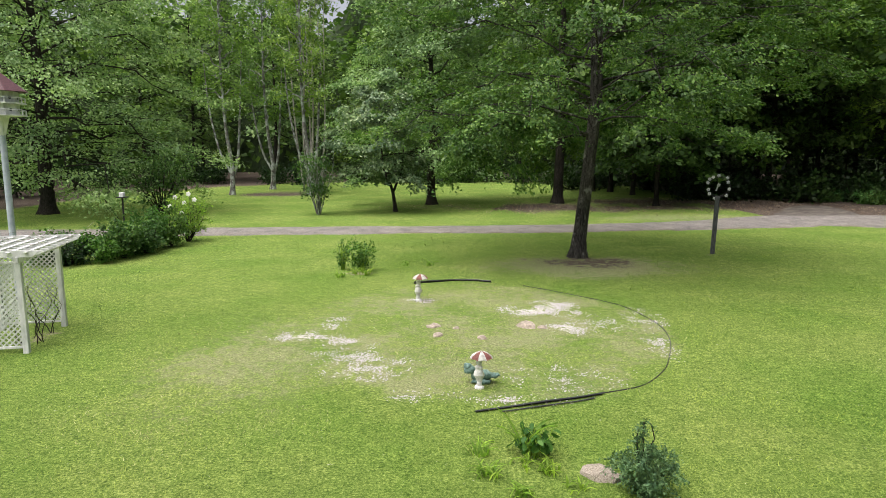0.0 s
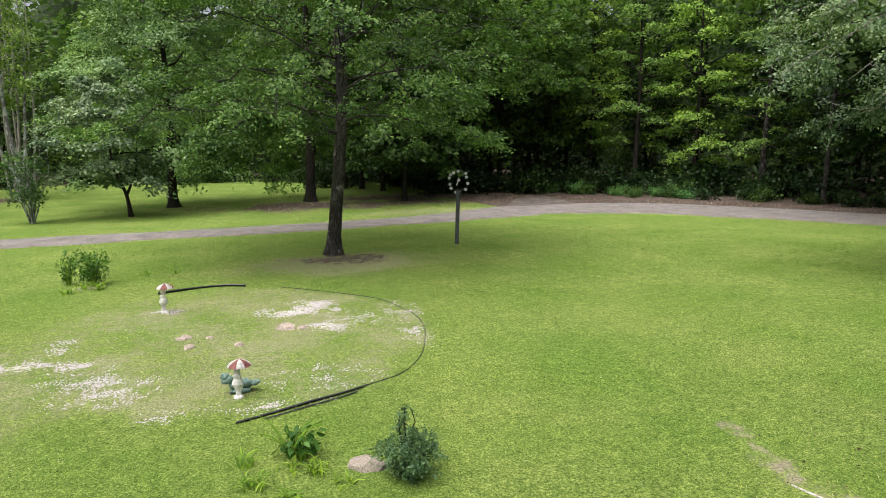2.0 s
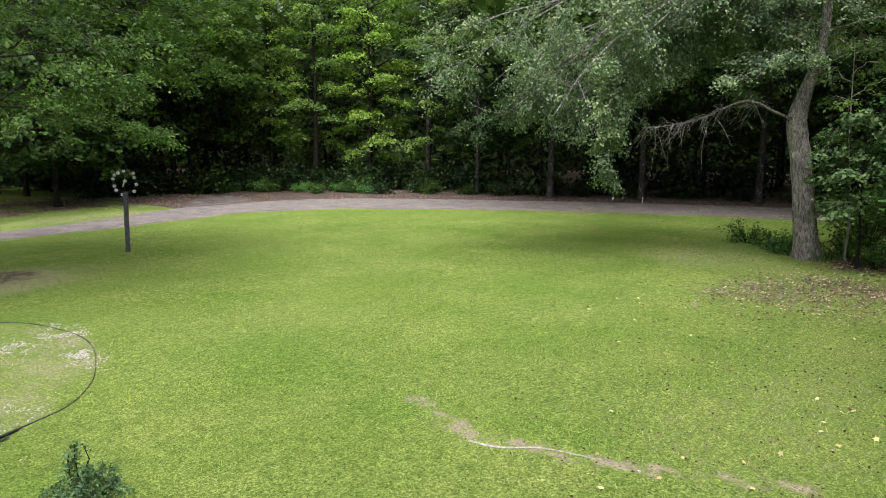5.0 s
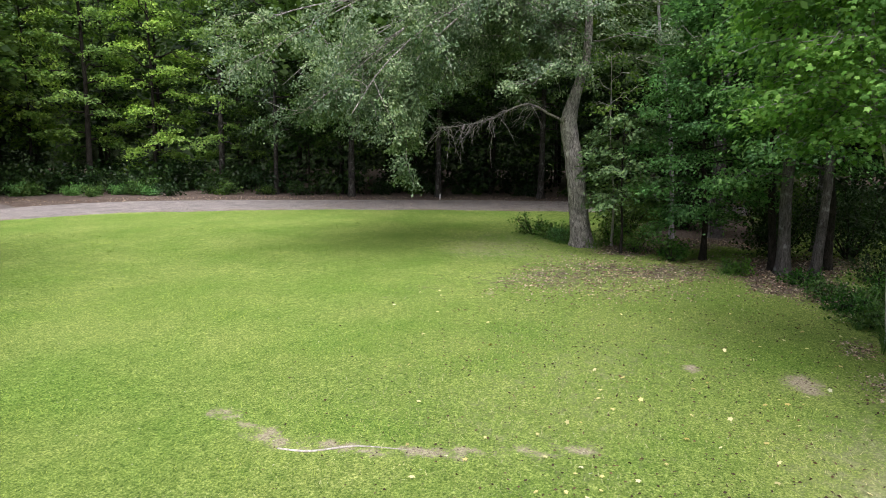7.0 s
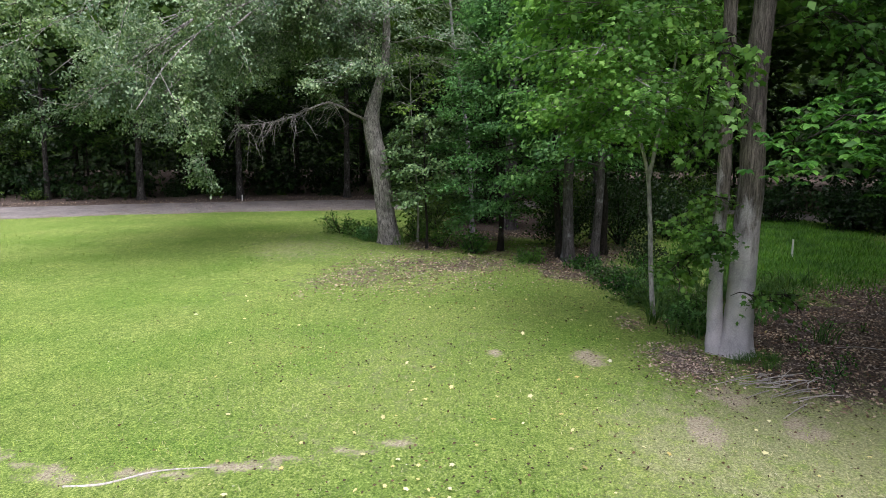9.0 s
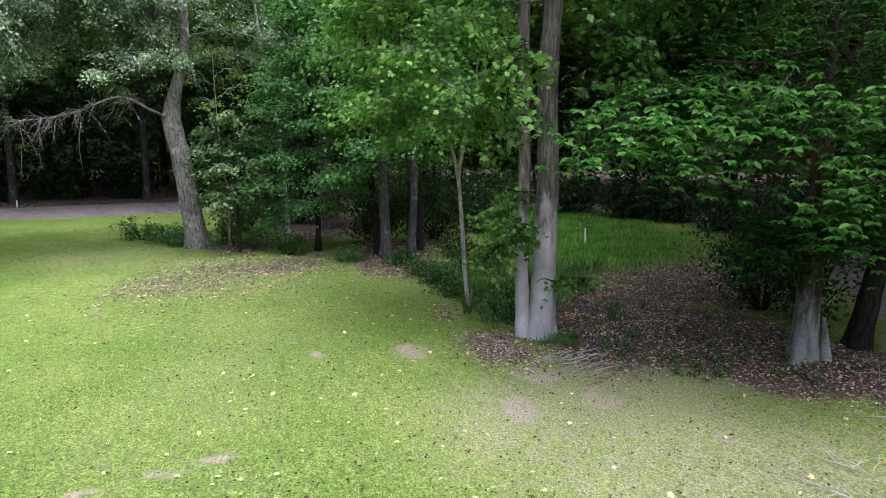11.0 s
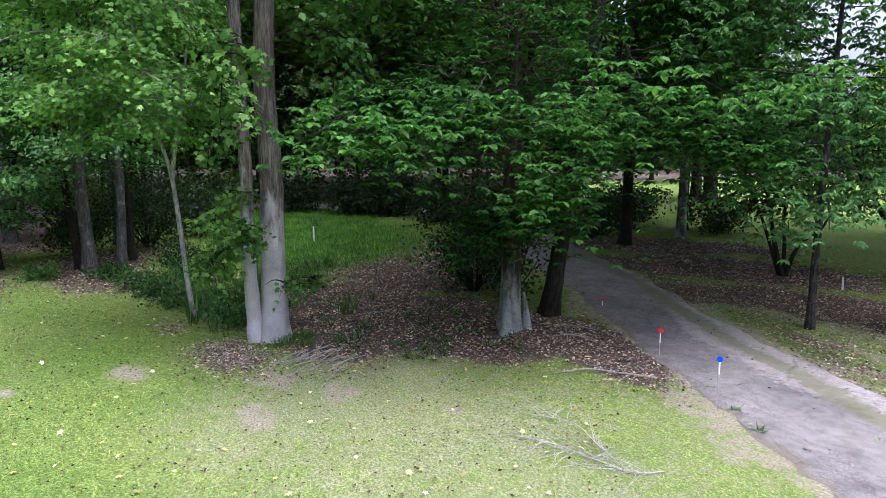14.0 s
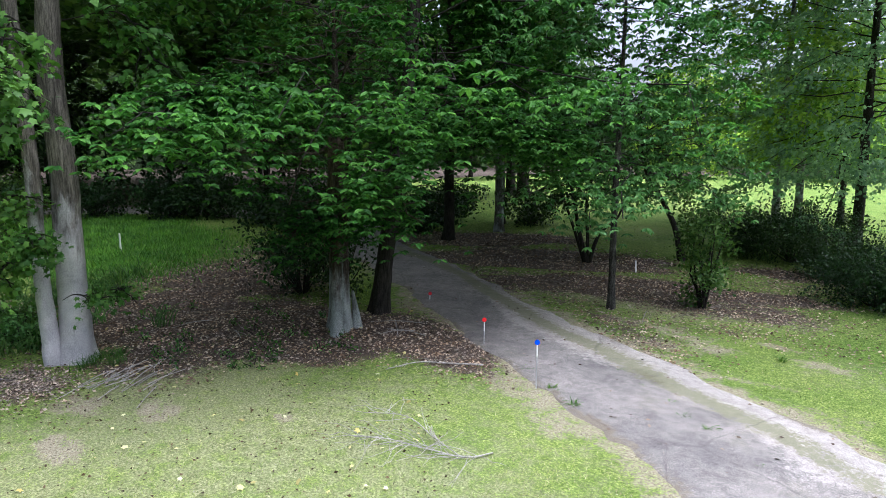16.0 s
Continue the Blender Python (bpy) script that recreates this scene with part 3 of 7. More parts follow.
    dry = np.maximum.reduce([bed * (0.4 + 0.45 * vnoise(x, y, 0.9, 31)), 0.8 * b(9.2, -4.8, 3.6, 4.6, turn=30, soft=0.7), 0.78 * b(7.0, -5.0, 6.5, 6.0, soft=0.9), 0.45 * b(12, 2, 8, 5, soft=0.95), 0.55 * b(2, -13.2, 3.5, 2.0, soft=0.9), 0.4 * b(18.5, 1.5, 5, 3, turn=-50, soft=0.95), 0.95 * b(5.4, 22.6, 5.8, 2.6, soft=0.8),
                             0.6 * b(24.5, 8, 5, 4, soft=0.8), 0.85 * b(7.5, -16, 6.5, 2.4, soft=0.8), 0.7 * b(15, 39, 9, 3, soft=0.8), 0.75 * b(-3.5, 12.5, 3, 4, soft=0.9), 0.5 * b(11, -29, 12, 7, soft=0.9), 0.45 * b(18, -44, 16, 10, soft=0.9), 0.45 * b(24, 4, 9, 6, soft=0.95)])
    return litter, dirt, 0.52 * gravel * (0.4 + 0.8 * step(0.3, 0.65, vnoise(x, y, 0.5, 21))), dry


def ground_axis(lo, hi):
    fine = np.arange(lo, hi, 0.3)
    grow = 0.3 * np.cumsum(1.16 ** np.arange(1, 45))
    grow = grow[grow < 900]
    return np.concatenate([(lo - grow)[::-1], fine, fine[-1] + grow])


def ground_height(x, y):
    r = np.hypot(x, y)
    return 0.025 * (vnoise(x, y, 2.2) - 0.5) + np.minimum(r / 60, 1) * 0.1 * (vnoise(x, y, 14) - 0.5)


def build_ground():
    gx, gy = ground_axis(-16, 32), ground_axis(-24, 30)
    X, Y = np.meshgrid(gx, gy, indexing="ij")
    Z = ground_height(X, Y)
    nx, ny = X.shape
    i, j = np.meshgrid(np.arange(nx - 1), np.arange(ny - 1), indexing="ij")
    f = np.stack([i * ny + j, (i + 1) * ny + j, (i + 1) * ny + j + 1, i * ny + j + 1], -1).reshape(-1, 4)
    me = mesh_of("ground", np.stack([X, Y, Z], -1).reshape(-1, 3), f, GROUND, True)
    z4 = np.stack([z.ravel() for z in zones(X, Y)], -1)
    attr = me.attributes.new("zones", "FLOAT_COLOR", "POINT")
    attr.data.foreach_set("color", z4.astype(np.float32).ravel())
    tagged(new("ground", me), "mown green lawn with dry patches, gravel and leaf litter", "ground", kind="structure")


def ground_material():
    m, nt, b = material("lawn_and_litter", 0.95, 0.1)
    at = nt.nodes.new("ShaderNodeAttribute")
    at.attribute_name = "zones"
    sep = nt.nodes.new("ShaderNodeSeparateColor")
    nt.links.new(at.outputs["Color"], sep.inputs[0])
    litter, dirt, gravel, dry = sep.outputs[0], sep.outputs[1], sep.outputs[2], at.outputs["Alpha"]
    fine = noise_tex(nt, 25.0, 6.0, 0.85)
    mid = noise_tex(nt, 3.2, 6.0, 0.7)
    wide = noise_tex(nt, 0.35, 4.0, 0.6)

    both = maths(nt, "ADD", maths(nt, "MULTIPLY", fine, 0.5), maths(nt, "MULTIPLY", mid, 0.5))

    def ragged(mask, grain, amount):
        """The mask broken up by the grain: half a mask leaves half the patches."""
        wide_grain = maths(nt, "ADD", maths(nt, "MULTIPLY", grain, 3.4), -1.2)
        return maths(nt, "MULTIPLY", maths(nt, "SUBTRACT", maths(nt, "MULTIPLY", mask, 1.15), wide_grain), amount, True)

    grass = ramp(nt, fine, [(0.35, (0.026, 0.056, 0.009)), (0.5, (0.125, 0.195, 0.034)), (0.63, (0.31, 0.385, 0.11))])
    tufts = noise_tex(nt, 8.0, 4.0, 0.7)
    grass = mix(nt, 1.0, grass, ramp(nt, tufts, [(0.36, (0.7, 0.76, 0.66)), (0.64, (1.26, 1.2, 1.3))]), "MULTIPLY")
    grass = mix(nt, 1.0, grass, ramp(nt, mid, [(0.3, (0.74, 0.8, 0.72)), (0.7, (1.2, 1.15, 1.18))]), "MULTIPLY")
    grass = mix(nt, 1.0, grass, ramp(nt, wide, [(0.35, (0.76, 0.88, 0.7)), (0.65, (1.18, 1.09, 1.24))]), "MULTIPLY")
    straw = ramp(nt, fine, [(0.36, (0.1, 0.11, 0.046)), (0.5, (0.225, 0.23, 0.12)), (0.64, (0.5, 0.46, 0.32))])
    brown = ramp(nt, noise_tex(nt, 55.0, 5.0, 0.75), [(0.3, (0.016, 0.012, 0.009)), (0.45, (0.058, 0.044, 0.034)), (0.58, (0.125, 0.1, 0.082)), (0.72, (0.3, 0.26, 0.22))])
    earth = ramp(nt, fine, [(0.38, (0.1, 0.09, 0.055)), (0.62, (0.42, 0.38, 0.27))])
    stones = ramp(nt, noise_tex(nt, 60.0, 3.0, 0.7), [(0.35, (0.28, 0.25, 0.2)), (0.55, (0.6, 0.57, 0.53)), (0.75, (0.8, 0.78, 0.76))])
    tint = mix(nt, maths(nt, "MULTIPLY", ragged(dry, both, 2.5), 0.7), grass, straw)
    tint = mix(nt, ragged(dirt, both, 4.0), tint, earth)
    tint = mix(nt, ragged(litter, both, 4.0), tint, brown)
    tint = mix(nt, ragged(gravel, noise_tex(nt, 9.0, 6.0, 0.8), 7.0), tint, stones)
    nt.links.new(tint, b.inputs["Base Color"])
    bump(nt, b, fine, 0.8, 0.04)
    return m


def drive_material(shade=1.0):
    """Worn asphalt; shade below 1 tints a stretch darker and browner, for litter and tree shade."""
    m, nt, b = material("worn_asphalt", 0.88, 0.25)
    grain = noise_tex(nt, 70.0, 4.0, 0.7)
    wide = noise_tex(nt, 0.9, 5.0, 0.6)
    tint = ramp(nt, grain, [(0.32, (0.085, 0.082, 0.079)), (0.52, (0.195, 0.188, 0.18)), (0.72, (0.43, 0.41, 0.39))])
    tint = mix(nt, 1.0, tint, ramp(nt, wide, [(0.3, (0.68, 0.68, 0.7)), (0.7, (1.3, 1.28, 1.25))]), "MULTIPLY")
    at = nt.nodes.new("ShaderNodeAttribute")
    at.attribute_name = "wear"
    sep = nt.nodes.new("ShaderNodeSeparateColor")
    nt.links.new(at.outputs["Color"], sep.inputs[0])
    broken = noise_tex(nt, 9.0, 6.0, 0.75)

    def patchy(mask):
        return maths(nt, "MULTIPLY", maths(nt, "SUBTRACT", mask, maths(nt, "ADD", maths(nt, "MULTIPLY", broken, 2.2), -0.65)), 3.0, True)

    sand = ramp(nt, grain, [(0.3, (0.3, 0.285, 0.265)), (0.7, (0.66, 0.63, 0.59))])
    tint = mix(nt, maths(nt, "MULTIPLY", patchy(sep.outputs[0]), 0.42), tint, sand)
    blots = ramp(nt, noise_tex(nt, 5.5, 8.0, 0.8), [(0.42, (1.12, 1.11, 1.1)), (0.62, (0.74, 0.73, 0.72))])
    tint = mix(nt, 1.0, tint, blots, "MULTIPLY")
    tint = mix(nt, maths(nt, "MULTIPLY", patchy(sep.outputs[1]), 0.7), tint, (0.13, 0.135, 0.06))
    rim_tint = ramp(nt, grain, [(0.3, (0.055, 0.046, 0.032)), (0.7, (0.27, 0.24, 0.19))])
    tint = mix(nt, patchy(sep.outputs[2]), tint, rim_tint)
    moss = ramp(nt, noise_tex(nt, 0.55, 7.0, 0.75), [(0.56, (0, 0, 0)), (0.74, (0.3, 0.3, 0.3))])
    tint = mix(nt, moss, tint, (0.16, 0.16, 0.07))
    crack = nt.nodes.new("ShaderNodeTexVoronoi")
    crack.feature = "DISTANCE_TO_EDGE"
    crack.inputs["Scale"].default_value = 0.42
    warp = nt.nodes.new("ShaderNodeTexCoord")
    bend = node(nt, "TexNoise", Scale=1.4, Detail=6.0)
    nt.links.new(warp.outputs["Object"], bend.inputs["Vector"])
    nt.links.new(mix(nt, 0.22, warp.outputs["Object"], bend.outputs["Color"]), crack.inputs["Vector"])
    line = ramp(nt, crack.outputs["Distance"], [(0.0, (1, 1, 1)), (0.006, (0, 0, 0))])
    tint = mix(nt, maths(nt, "MULTIPLY", line, 0.35), tint, (0.035, 0.033, 0.03))
    tint = mix(nt, 1.0, tint, (0.88, 0.865, 0.84), "MULTIPLY")
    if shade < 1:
        # patchy tint that holds litter dirt and the shade of the trees together
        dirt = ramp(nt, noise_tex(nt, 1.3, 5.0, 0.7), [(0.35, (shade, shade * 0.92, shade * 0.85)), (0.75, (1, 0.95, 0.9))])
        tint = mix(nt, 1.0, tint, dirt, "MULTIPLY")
    nt.links.new(tint, b.inputs["Base Color"])
    bump(nt, b, grain, 0.6, 0.012)
    return m


def ribbon(name, line, mat, label):
    rng = np.random.default_rng(3)
    n, across = len(line), 17
    tan = unit(np.gradient(line[:, :2], axis=0))
    side = np.stack([tan[:, 1], -tan[:, 0]], 1)
    s = np.linspace(-1, 1, across)
    cum = np.cumsum(np.hypot(*np.gradient(line[:, :2], axis=0).T))
    co = np.zeros((n, across, 3))
    for k, v in enumerate(s):
        wob = (vnoise(cum, 0 * cum + (v > 0) * 40, 0.9) - 0.5) * 0.34 + (vnoise(cum, 0 * cum + (v > 0) * 70, 0.3) - 0.5) * 0.2 + (vnoise(cum, 0 * cum + (v > 0) * 90, 4.0) - 0.5) * 0.4
        half = line[:, 2] / 2 + wob * (abs(v) ** 2)
        co[:, k, :2] = line[:, :2] + side * (half * v)[:, None]
        lift = 0.05 * (1 - abs(v) ** 6) - 0.03 * (abs(v) > 0.99)
        co[:, k, 2] = ground_height(co[:, k, 0], co[:, k, 1]) + lift
    i, j = np.meshgrid(np.arange(n - 1), np.arange(across - 1), indexing="ij")
    f = np.stack([i * across + j, i * across + j + 1, (i + 1) * across + j + 1, (i + 1) * across + j], -1).reshape(-1, 4)
    me = mesh_of(name, co.reshape(-1, 3), f, mat, True)
    x, y = co[..., 0], co[..., 1]
    v = np.broadcast_to(s, x.shape)
    near = step(-11, -8, -np.hypot(x - 2, y + 10))
    sandy = near * (1 - step(-0.45, 0.05, v + 0.5 * (vnoise(x, y, 1.3) - 0.5)))
    mossy = step(-14, -7, -np.hypot(x - 9, y + 13)) * np.exp(-((v + 0.55 + 0.3 * (vnoise(x, y, 2.0) - 0.5)) / 0.22) ** 2)
    rim = step(0.8, 1.0, np.abs(v) + 0.22 * (vnoise(x, y, 0.8, 4) - 0.5))
    wear = np.stack([sandy, mossy, rim, 0 * rim], -1).reshape(-1, 4)
    me.attributes.new("wear", "FLOAT_COLOR", "POINT").data.foreach_set("color", wear.astype(np.float32).ravel())
    return tagged(new(name, me), label, "driveway", kind="structure")


GROUND, ASPHALT = ground_material(), drive_material()
build_ground()
ribbon("driveway", curve_through(DRIVE, 1500), ASPHALT, "cracked grey asphalt driveway with mossy edges curving round lawn")
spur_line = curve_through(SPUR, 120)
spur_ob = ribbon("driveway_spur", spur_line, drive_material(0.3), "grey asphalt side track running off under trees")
spur_ob.location.z = -0.008


def build_grass():
    """Mown blades, one triangle each, thinning with distance from the terrace corner."""
    rng = np.random.default_rng(11)
    n = 350000
    r = 5.2 * np.exp(rng.random(n) * math.log(34 / 5.2))
    az = np.radians(rng.uniform(-40, 180, n))
    x, y = r * np.sin(az), r * np.cos(az)
    litter, dirt, gravel, dry = zones(x, y)
    keep = rng.random(n) > np.maximum.reduce([litter * 1.05, dirt * 0.9, gravel * 0.95, dry * 0.3, 1 - step(-0.05, 0.25, off_drive(x, y))])
    dull = rng.random(len(x)) < dry * 0.9
    for name, some, mat, label in (("grass", keep & ~dull, GRASS_BLADE, "short mown green grass blades over the lawn"), ("dry_grass", keep & dull, DRY_BLADE, "short dry straw-coloured grass blades in worn turf")):
        grass_blades(name, x[some], y[some], r[some], mat, label, rng)


def grass_blades(name, x, y, r, mat, label, rng):
    n = len(x)
    tuft = vnoise(x, y, 0.35, 2) * 0.7 + vnoise(x, y, 1.6, 4) * 0.6
    long = 0.05 * (0.5 + tuft) * rng.uniform(0.6, 1.4, n) * (r / 9) ** 0.25
    wide = 0.0044 * (r / 8) ** 0.75 * rng.uniform(0.7, 1.4, n)
    a = rng.uniform(0, 2 * np.pi, n)
    lean = rng.uniform(0.75, 1.45, n)
    z = ground_height(x, y) - 0.004
    foot = np.stack([x, y, z], 1)
    s = np.stack([np.cos(a), np.sin(a), 0 * a], 1) * wide[:, None]
    tip = np.stack([-np.sin(a) * np.sin(lean), np.cos(a) * np.sin(lean), np.cos(lean)], 1) * long[:, None]
    co = np.stack([foot - s, foot + s, foot + tip], 1).reshape(-1, 3)
    tagged(new(name, mesh_of(name, co, np.arange(3 * n).reshape(n, 3), mat)), label, "grass", kind="stuff")


DRY_BLADE = leaf_material("dry_blade", (0.13, 0.14, 0.06), (0.25, 0.25, 0.125), (0.46, 0.44, 0.28), 0.2, 0.7, 0.2, patch=0.3)
GRASS_BLADE = leaf_material("grass_blade", (0.045, 0.09, 0.012), (0.13, 0.205, 0.034), (0.255, 0.335, 0.085), 0.25, 0.6, 0.2, patch=0.3)
# ---------------------------------------------------------------- trees of the lawn
def up(*pts):
    return [(0, 0, -0.3)] + [(0.0, 0.0, 0.05)] + list(pts)


def bough(points, r0, twigs, length, hang=0.4, leafy=True, wild=0.5, start=0.25):
    """A limb along given places with twigs on it, as an extra for tree()."""
    def grow(rng):
        pts = curve_through(points, 12)
        paths, sprays, outs = [(pts, np.linspace(r0, 0.015, 12))], [], []
        for _ in range(twigs):
            q = rng.uniform(start, 1)
            p0 = np.array([np.interp(q, np.linspace(0, 1, 12), pts[:, c]) for c in range(3)])
            w = unit(rng.standard_normal(3) * (1, 1, wild) + (pts[-1] - pts[0]) / np.linalg.norm(pts[-1] - pts[0]) * 0.6)
            ln = length * rng.uniform(0.4, 1.2)
            t4 = np.linspace(0, 1, 5)[:, None]
            sp = p0 + w * ln * t4 + np.array([0, 0, -hang * ln]) * t4 ** 2 + rng.standard_normal((5, 3)) * 0.04 * ln * (t4 > 0)
            paths.append((sp, np.linspace(0.016, 0.004, 5)))
            for _ in range(2):
                v = rng.integers(1, 4)
                w2 = unit(w + rng.standard_normal(3) * 0.8)
                e2 = sp[v] + w2 * ln * 0.45 + (0, 0, -0.1 * ln)
                paths.append((np.array([sp[v], (sp[v] + e2) / 2, e2]), (0.008, 0.006, 0.003)))
                if leafy:
                    sprays.append(e2)
                    outs.append(w2)
            if leafy:
                sprays += [sp[2], sp[3], sp[4]]
                outs += [w, w, w]
        return paths, np.array(sprays).reshape(-1, 3), np.array(outs).reshape(-1, 3)
    return grow


# the big oak on the front lawn
tree("oak_tree", (5.18, 24.46, 0), "large dark-barked shade oak with drooping green crown on the lawn",
     up((0.08, 0.02, 1.2), (0.3, 0.0, 3.5), (0.48, 0.0, 6), (0.42, 0, 9), (0.5, 0.1, 13), (0.4, 0, 18)), (0.3, 0.28, 0.24, 0.225, 0.22, 0.2, 0.15, 0.05),
     dict(base=4.9, top=17.5, radius=9.2, limbs=50, el=(14, 60), droop=0.3, peak=0.2, subs=10, min_profile=0.35, limb_r=0.042, low_bias=1.4),
     125000, 0.122, LEAF_OAK, BARK_OAK, 21, spread=0.33, flat=0.3, flare=0.45, sides=26,
     extra=[bough([(0.3, 0, 4.6), (-2.0, -1.6, 5.2), (-3.4, -2.6, 4.9), (-4.1, -3.0, 4.1)], 0.07, 26, 1.3, 0.7)])
# lawn trees past the drive
tree("maple_tree", (-0.89, 48.4, 0), "round dense green tree with short dark trunk past the drive",
     up((0, 0, 2), (0.1, 0, 6), (0, 0, 11), (0, 0, 17)), (0.36, 0.34, 0.28, 0.24, 0.14, 0.04),
     dict(base=3.2, top=17, radius=7.4, limbs=36, el=(0, 60), droop=0.35, peak=0.3, subs=7), 36000, 0.24, LEAF_PALE, BARK_DARK, 22, spread=0.55)
tree("forked_tree", (-3.15, 42.65, 0), "small forked tree with slender dark trunk and grey-green leaves",
     up((-0.1, 0, 0.9), (-0.25, 0, 1.6), (-0.7, 0, 2.7), (-0.9, 0, 4.5), (-1.0, 0, 7.5)), (0.13, 0.12, 0.11, 0.1, 0.08, 0.05, 0.02),
     dict(base=2.3, top=7.4, radius=3.8, limbs=22, el=(5, 55), droop=0.3, subs=6, limb_r=0.05), 12000, 0.23, LEAF_GREY, BARK_DARK, 23, spread=0.4, sides=12,
     stems=[([(-0.15, 0, 1.3), (0.15, 0, 2.0), (0.45, 0, 2.8), (0.6, 0, 4.5)], (0.09, 0.08, 0.07, 0.03))])
tree("oak_tree", (-25.4, 41.5, 0), "wide spreading oak with branches sweeping down to the lawn",
     up((0, 0, 3), (0.2, 0, 8), (0, 0, 13), (0, 0, 19)), (0.5, 0.45, 0.4, 0.34, 0.2, 0.05),
     dict(base=2.6, top=18, radius=10.2, limbs=52, el=(-6, 50), droop=0.3, peak=0.25, subs=8), 64000, 0.21, LEAF_PALE, BARK_DARK, 24, spread=0.65)
for at, rad, hgt, seed in (((-19.2, 58.9, 0), 0.24, 21, 31), ((-17.7, 67.3, 0), 0.26, 23, 32), ((-12.1, 58.8, 0), 0.27, 22, 33)):
    tree("slender_tree", at, "tall slender tree with bare grey forked stems in a mulch bed",
         up((0.1, 0, 2.5), (-0.3, 0, 6), (-0.5, 0, 11), (-0.4, 0, hgt)), (rad, rad * 0.95, rad * 0.8, rad * 0.6, rad * 0.45, 0.04),
         dict(base=7.0, top=hgt - 1, radius=3.9, limbs=22, el=(30, 70), droop=0.12, subs=4, limb_r=0.09), 8500, 0.23, LEAF_YELLOW, BARK_LICHEN, seed,
         group="slender trees in the mulch bed", spread=0.55, sides=12,
         stems=[([(0.05, 0, 1.2), (0.6, 0.2, 3.4), (0.9, 0.3, 7), (1.3, 0.4, 13)], (rad * 0.6, rad * 0.5, rad * 0.4, 0.03)),
                ([(0.05, 0, 1.8), (-0.9, -0.2, 4.0), (-1.6, -0.4, 8), (-1.9, -0.4, 13)], (rad * 0.5, rad * 0.4, rad * 0.3, 0.03))])
# the last two are added to cast shade on the side track
for at, rad, hgt, base, seed in (((8.8, 49.4, 0), 0.42, 20, 4.5, 41), ((16.2, 62.5, 0), 0.24, 18, 4, 42), ((15.5, 46.9, 0), 0.19, 12, 3.0, 43), ((21.6, 58.6, 0), 0.5, 21, 4.5, 44), ((27.6, 55.0, 0), 0.3, 20, 4.6, 45), ((32.5, 56.5, 0), 0.22, 19, 4.2, 46)):
    tree("shade_tree", at, "shaded hardwood with straight dark trunk over leaf litter",
         up((0, 0, 2), (0.1, 0, 6), (0, 0, 12), (0, 0, hgt)), (rad, rad * 0.95, rad * 0.85, rad * 0.7, rad * 0.5, 0.04),
         dict(base=base, top=hgt - 1, radius=12.5 if rad > 0.4 else 8.5 if rad > 0.2 else 6.5, limbs=34, el=(0, 55), droop=0.3, subs=6, twigs=False), 15000 if rad > 0.4 else 9500, 0.4, LEAF_FAR, BARK_DARK, seed, group="shade trees past the drive", spread=0.6, sides=14)

tree("bare_stemmed_tree", (-12.8, 63.5, 0), "tall cluster of thin tan stems with few leaves", up((0.1, 0, 4), (0.3, 0, 9), (0.2, 0, 20)), (0.13, 0.13, 0.11, 0.09, 0.03),
     dict(base=7, top=19, radius=2.4, limbs=20, el=(45, 75), droop=0.05, subs=4, limb_r=0.04), 1500, 0.22, LEAF_PALE, BARK_TWIG, 36, spread=0.4, sides=8,
     stems=[([(0.4 * k - 0.8, 0.3 * (k % 2), -0.2), (0.7 * k - 1.5, 0.2, 6), (0.8 * k - 1.8 + 0.5 * (k % 2), 0.2, 12), (0.9 * k - 2.0, 0, 19)], (0.1, 0.08, 0.06, 0.02)) for k in range(5)])

# the leaning grey oak at the lawn's corner
def hanging_boughs(count, seed):
    """Long boughs that rise from the upper trunk, reach out over the lawn and hang at the ends."""
    rng = np.random.default_rng(seed)
    out = []
    for k in range(count):
        az = radians(-52 + 70 * (k + rng.uniform(0.1, 0.9)) / count)
        reach, z0 = rng.uniform(7, 13.2), rng.uniform(7.6, 10.2)
        end = rng.uniform(4.9, 8.4)
        rise = z0 + rng.uniform(0.3, 1.6)
        bend = az + rng.uniform(-0.35, 0.35)
        pts = [(-0.15, 0.5, z0)]
        for q, z in ((0.3, rise), (0.6, rise * 0.75 + end * 0.25), (0.85, rise * 0.3 + end * 0.7), (1.0, end)):
            a = az + (bend - az) * q
            pts.append((-0.15 + reach * q * math.sin(a), 0.5 + reach * q * math.cos(a), z + rng.uniform(-0.25, 0.25)))
        out.append(bough(pts, 0.045, 28, 1.6, 0.45, wild=0.75, start=0.03))
    return out


